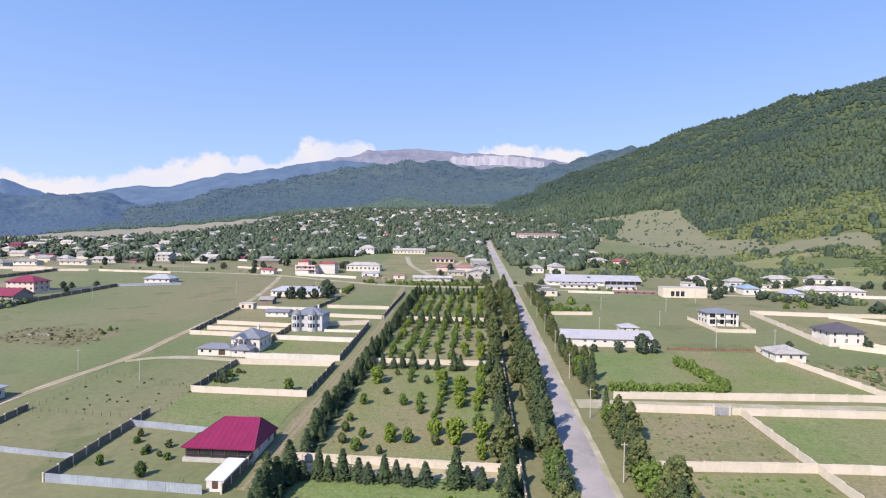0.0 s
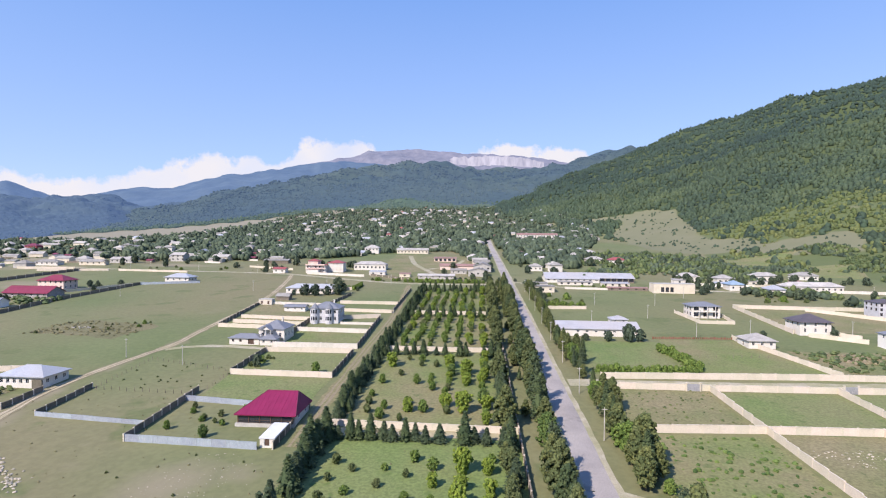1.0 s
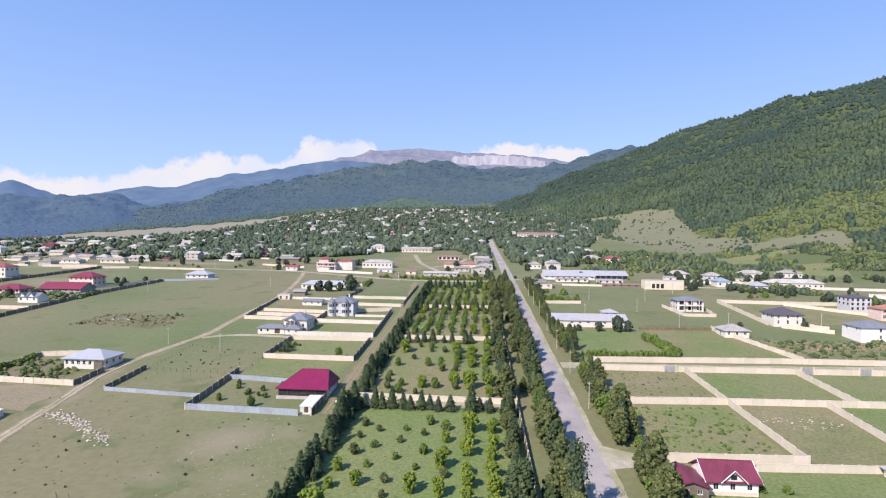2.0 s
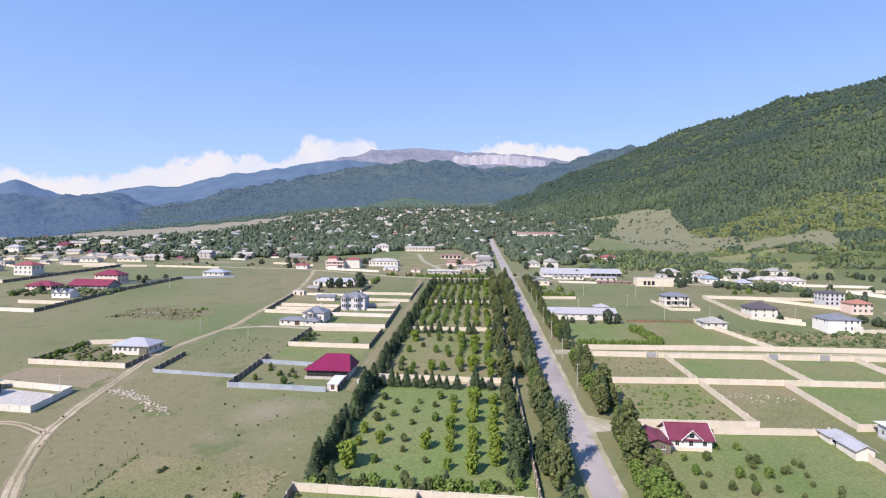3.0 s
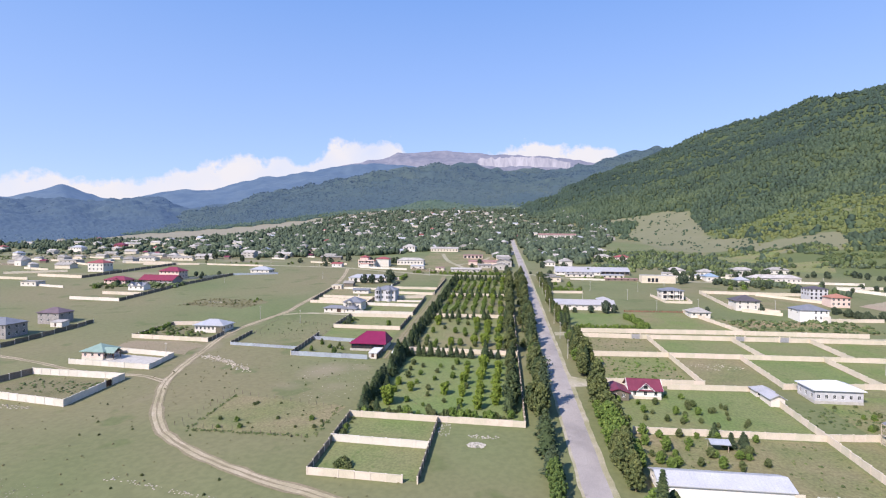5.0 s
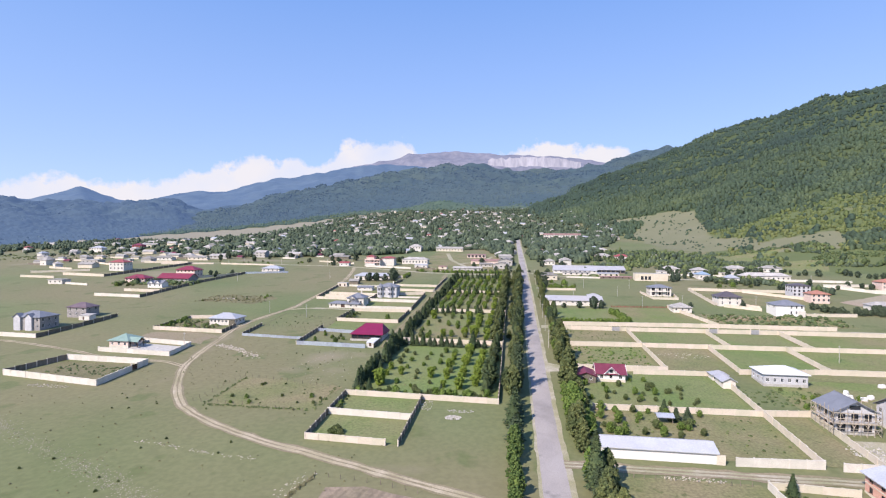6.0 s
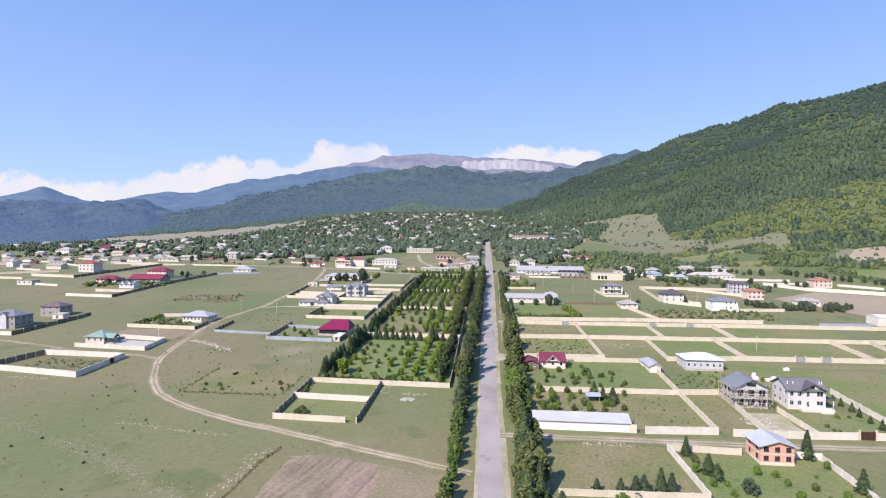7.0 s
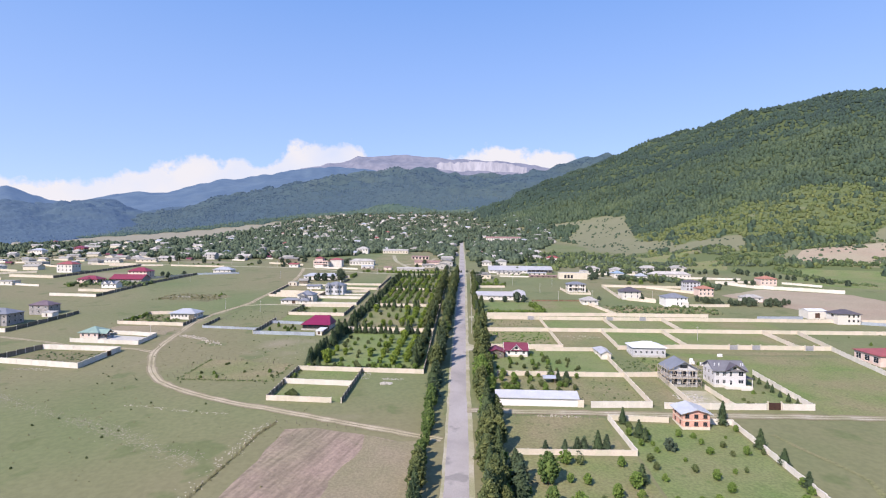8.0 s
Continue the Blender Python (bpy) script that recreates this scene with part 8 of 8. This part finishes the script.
crowns("rough_brush", "rough olive brush on the waste ground before the village", xs[keep], ys[keep], land(xs[keep], ys[keep]) - .1, rr[keep], rr[keep] * rz.uniform(.7, 1.2, keep.sum()), "shrub", 78, sides=5, cat="brush", smooth=True)
heap("gravestones", "pale gravestones of a hillside cemetery", 197, 585, 20, 26, 150, .8, 64, "white_wall")


def post_fence(label, pts, step=2.6):
    """Rough stakes along a line."""
    base = tagged(new("stake_fence"), label, "fence")
    base.matrix_basis = pose(*pts[0], gz(*pts[0]))
    z0 = gz(*pts[0])
    r = random.Random(int(abs(pts[0][0])))
    me = Shape().bar((0, 0, -.3), (0, 0, 1.25), .09, .07, n=5).mesh("stake", "stake")
    for p, q in zip(pts, pts[1:]):
        n = max(1, int(math.hypot(q[0] - p[0], q[1] - p[1]) / step))
        for i in range(n):
            x, y = p[0] + (q[0] - p[0]) * i / n + r.uniform(-.2, .2), p[1] + (q[1] - p[1]) * i / n + r.uniform(-.2, .2)
            part("stake", me, None, base, at=Matrix.Translation((x - pts[0][0], y - pts[0][1], gz(x, y) - z0)) @ pose(0, 0, 0, r.uniform(-7, 7), r.uniform(-7, 7)))


post_fence("rough wooden stake fence round a pasture plot", [(-126, 134), (-127.5, 166), (-109, 160), (-90.5, 153.6), (-89.5, 133)])
post_fence("rough wooden stake fence", [(-125, 133), (-93, 131)])
post_fence("rough stake fence of a brushy field", [(-95, 22), (-91, 50), (-62, 44), (-47, 39)], 3.0)
post_fence("rough stake fence of a brushy field", [(-95, 22), (-73, 20.5), (-51, 18)], 3.0)
post_fence("thin stake fence on the field edge", [(78, 186), (122, 190)], 3.2)
post_fence("thin stake fence beside the fallow field", [(-34, -20.3), (-36.4, -30), (-36.8, -43), (-38.6, -65), (-45, -110)], 2.6)
post_fence("thin stake fence along the dry plot", [(39, -10.6), (73, -11.2)], 2.4)
post_fence("thin stake fence at the head of the fallow field", [(-34, -20.3), (-20.2, -21.6), (-4, -25.5)], 2.8)

# ---- walls round the plots ----
# D: mostly walls along y, their shaded east side painted dark
S, W, D, F = "stone_wall", "white_wall", "dark_wall", "sheet_fence"
for q in ((-45, 35.2, 9, 33.4, 1.9, S), (-44.6, 111.4, 8.2, 109.9, 1.9, S), (-44.5, 187.3, 7.6, 187.3, 1.9, S), (-44, 262.5, 7, 262.5, 1.9, S), (9, 33.4, 8.2, 110, 1.8, D), (8.2, 111, 7.6, 187, 1.8, D), (7.6, 187, 6.4, 345, 1.8, D),
          (-44.8, -.9, -45, 35.2, 1.9, D), (-44.8, -.9, -21, -2.0, 1.9, S), (-45, 17.6, -17.4, 16.2, 2.1, W), (-17.3, -2, -17.2, 34.3, 1.8, D),
          (-89.6, 151.6, -53, 150.6, 2.0, S), (-53, 150.6, -53, 181.5, 2.0, D), (-89, 181, -53, 181.5, 2.0, S), (-89.6, 151.6, -89, 181, 2.0, D),
          (-89, 188.2, -53, 188.2, 2.2, W), (-53, 188.2, -54.5, 247, 2.2, D), (-88.6, 217, -54, 215.5, 2.0, W), (-76, 244, -55, 250, 2.2, S), (-89, 188.2, -89.5, 258, 2.2, D), (-72, 233, -54.2, 233, 1.2, W),
          (-130, 222, -91, 219, 1.9, S), (-127, 231.5, -90, 229, 1.9, S), (-128, 243, -90, 240, 1.9, S), (-130, 222, -132.5, 250, 1.9, D), (-132.5, 250, -135, 281, 1.6, D),
          (-87, 289, -52, 288.5, 1.9, S), (-82, 265.5, -50, 263, 1.9, S), (-125, 341, -93, 341, 2.2, S), (-51, 262, -51, 345, 1.7, D), (-93, 280, -88, 320, 1.8, D), (-130, 283, -93, 281, 1.6, W),
          (-91, 97.8, -56, 96, 1.9, F), (-91, 97.8, -91.5, 134, 1.9, D), (-91.5, 126, -68, 123, 1.7, F), (-52.2, 96.5, -52, 124, 1.8, D), (-126.4, 111, -91.3, 107.5, 1.3, F), (-126.4, 111.2, -127.4, 134.3, 1.6, D),
          (-187, 37.5, -140, 31, 2.4, W), (-140, 31, -140, 49, 2.4, W), (-140, 52.5, -140, 58.5, 2.4, W), (-180, 60, -140, 58.5, 2.4, W), (-187, 37.5, -180, 60, 2.4, D),
          (-177, 74, -139, 71, 2.1, W), (-139, 71, -140.3, 88.5, 2.1, W), (-172, 93, -140.3, 88.5, 2.1, W),
          (-181.5, 117, -140, 114.5, 2.0, S), (-140, 114.5, -140.5, 130, 1.8, D), (-181.5, 117, -179, 146, 1.8, D), (-179, 146, -163, 149, 2.0, S),
          (-262, 93.5, -228.5, 91.8, 2.2, W), (-228.5, 91.8, -226.5, 134, 2.2, D), (-226.5, 134, -227.5, 146, 2.0, D),
          (-302, 212, -262, 209, 2.2, W), (-262, 209, -264, 284, 2.2, D), (-264, 284, -256, 350, 2.2, D), (-256, 350, -217, 363.5, 1.8, F), (-296, 235, -262.5, 233.5, 2.2, S), (-292, 300, -255, 352, 1.8, S),
          (-500, 372, -460, 359, 2.2, S), (-432, 434, -378, 437, 2.2, S), (-395, 268, -350, 258, 1.8, W), (-520, 440, -450, 404, 2.0, S), (-432, 319, -381, 312, 2.6, S), (-381, 312, -365, 428, 2.4, D), (-480, 330, -432, 352, 2.2, S), (-460, 300, -420, 296, 2.2, S), (-330, 430, -262, 424, 1.8, S), (-400, 420, -340, 430, 1.8, S),
          (39, 148, 74, 148, 2.1, S), (74, 148, 300, 152.5, 2.1, S), (40, 158, 115, 162, 2.2, S), (115, 162, 183, 162.5, 2.2, S),
          (36.5, 113.6, 73, 115.6, 2.2, S), (73, 115.6, 264, 119.5, 2.1, S), (36, 76, 74.8, 77, 2.4, S), (61, 73.2, 92, 74.6, 1.9, S), (102, 78, 135, 82, 2.1, S), (135, 82, 208, 83.5, 2.2, S),
          (72.4, 148, 74.6, 77.4, 2.1, S), (112.4, 148.4, 113, 116.6, 2.1, S), (103, 116.3, 102.6, 78.4, 2.1, S), (148.6, 149, 149, 117.4, 2.1, S), (137, 117.2, 137.6, 83, 2.1, S), (193, 118.2, 192.6, 84, 2.1, S), (212.4, 118.6, 208.6, 84, 2.1, S),
          (208, 83.5, 203, 38, 2.1, W), (203, 38, 200, -20, 2.1, W), (92.3, 75, 92.3, .8, 2.1, S), (40, 33.6, 92, 34.4, 1.9, S), (92.6, 34.6, 106.8, 36, 2.0, S), (106.8, 36, 106.7, .4, 2.0, S),
          (71, -.9, 92.3, .4, 2.3, W), (96.5, -.2, 120, 0, 2.2, W), (120, 0, 131.5, .8, 2.2, W), (137.2, .9, 148, 1.3, 2.2, W), (148, 1.3, 148, 41, 2.0, W), (121, 1, 119.5, 21, 1.8, S),
          (74, -11.5, 75.4, -37, 1.9, W), (74, -11.5, 93, -12.6, 1.8, S), (41, -38, 75.4, -37, 1.6, S), (113, -14, 113.2, -70, 1.7, W), (103.5, -12.6, 113, -13.5, 1.8, W),
          (112.3, 215, 124.6, 165, 2.0, S), (112.3, 215, 112, 219, 2.0, S), (148.4, 297, 146, 232, 2.2, S), (148.4, 297, 183, 294, 2.2, S), (183, 294, 220, 293, 2.2, S), (186, 291, 216, 262, 2.0, S),
          (161, 231.5, 170, 222, 2.0, S), (150, 226.5, 168, 215, 2.0, S), (187, 200.5, 216, 203, 2.0, S), (108, 279, 111, 251.5, 1.7, S), (111, 251.5, 128, 251, 1.7, S), (128, 251, 130, 272, 1.7, S),
          (36, 283.5, 60, 285.5, 1.9, S), (38, 240, 64, 242, 2.0, S), (284, 299, 344, 272, 3.0, W), (264, 330, 284, 299, 2.4, W), (264, 330, 300, 334, 2.2, W), (326, 330, 350, 310, 2.0, W), (212, 158.5, 242, 161, 2.0, F),
          (268, 147, 300, 138, 1.8, F), (-300, 552, -236, 545, 1.8, S), (-225, 470, -176, 452, 1.8, S), (-148, 424, -100, 412, 2.0, W), (-96, 420, -60, 396, 1.8, D), (60, 362, 104, 359, 1.6, W), (150, 392, 205, 386, 1.7, W), (205, 386, 262, 392, 1.7, S), (76, 216.5, 113, 218.5, 1.1, "rust"), (200, 365, 300, 356, 2.0, "white_wall")):
    wall(*q)
gate(-140, 50.7, 90, 3.2, 2.3, "gate_brown", "dark brown sheet-metal double gate")
gate(134.3, .85, 1, 4.6, 2.5, "gate_brown", "dark brown sheet-metal double gate under a small roof")
for x, y in ((67, 147.4), (116.5, 148.6), (137, 149), (160, 82.0), (171, 82.2), (197, 82.6)):
    gate(x, y, 1, 4.4, 2.3, "gate_grey", "grey metal double gate in a stone wall")


# ---- building materials and a small canopy ----


def bag_stack(x, y, turn, seed):
    """A wrapped pallet of white bags: slumped layers of rounded bags on a pallet."""
    r = random.Random(seed)
    base = tagged(new("bag_stack"), "wrapped stack of white building bags on grass", "building material", "stacks of bags")
    base.matrix_basis = pose(x, y, gz(x, y), 0, 0, turn)
    part("pallet", Shape().box(-1.3, -.9, -.1, 1.3, .9, .12), "timber", base)
    for k in range(3):
        for i in (-1, 1):
            w, d, z = .62 - .05 * k, .82 - .06 * k, .13 + .4 * k
            s = Shape()
            cx = i * .64 + r.uniform(-.05, .05)
            rings = [(.82, .0), (1.0, .14), (1.0, .26), (.72, .39)]
            for q, h in rings:
                for a in range(8):
                    t = 6.283 * (a + .5) / 8
                    s.v.append((cx + w * q * max(-1, min(1, 1.25 * math.cos(t))), d * q * max(-1, min(1, 1.25 * math.sin(t))), z + h))
            for j in range(3):
                for a in range(8):
                    b = (a + 1) % 8
                    s.f.append((j * 8 + a, j * 8 + b, j * 8 + 8 + b, j * 8 + 8 + a))
            s.f.append(tuple(24 + a for a in range(8)))
            part("bag", s, "whitewash", base)
    return base


for k, (x, y, t) in enumerate(((128.5, 55, 10), (132, 53.5, -20), (135.5, 55.5, 35), (138, 51.5, 0), (147, 68.5, 15), (130, 59.5, 60))):
    bag_stack(x, y, t, 80 + k)
canopy = tagged(new("garden_canopy"), "small open canopy with a blue-grey metal roof among garden trees", "canopy")
canopy.matrix_basis = pose(60.2, 25.5, gz(60.2, 25.5))
part("roof", roof_shape("gable_x", 4.6, 3.4, 2.3, .7, .3), "roof_zinc", canopy)
for i in (-2.1, 2.1):
    for j in (-1.5, 1.5):
        part("post", Shape().bar((i, j, -.2), (i, j, 2.35), .07), "timber", canopy)
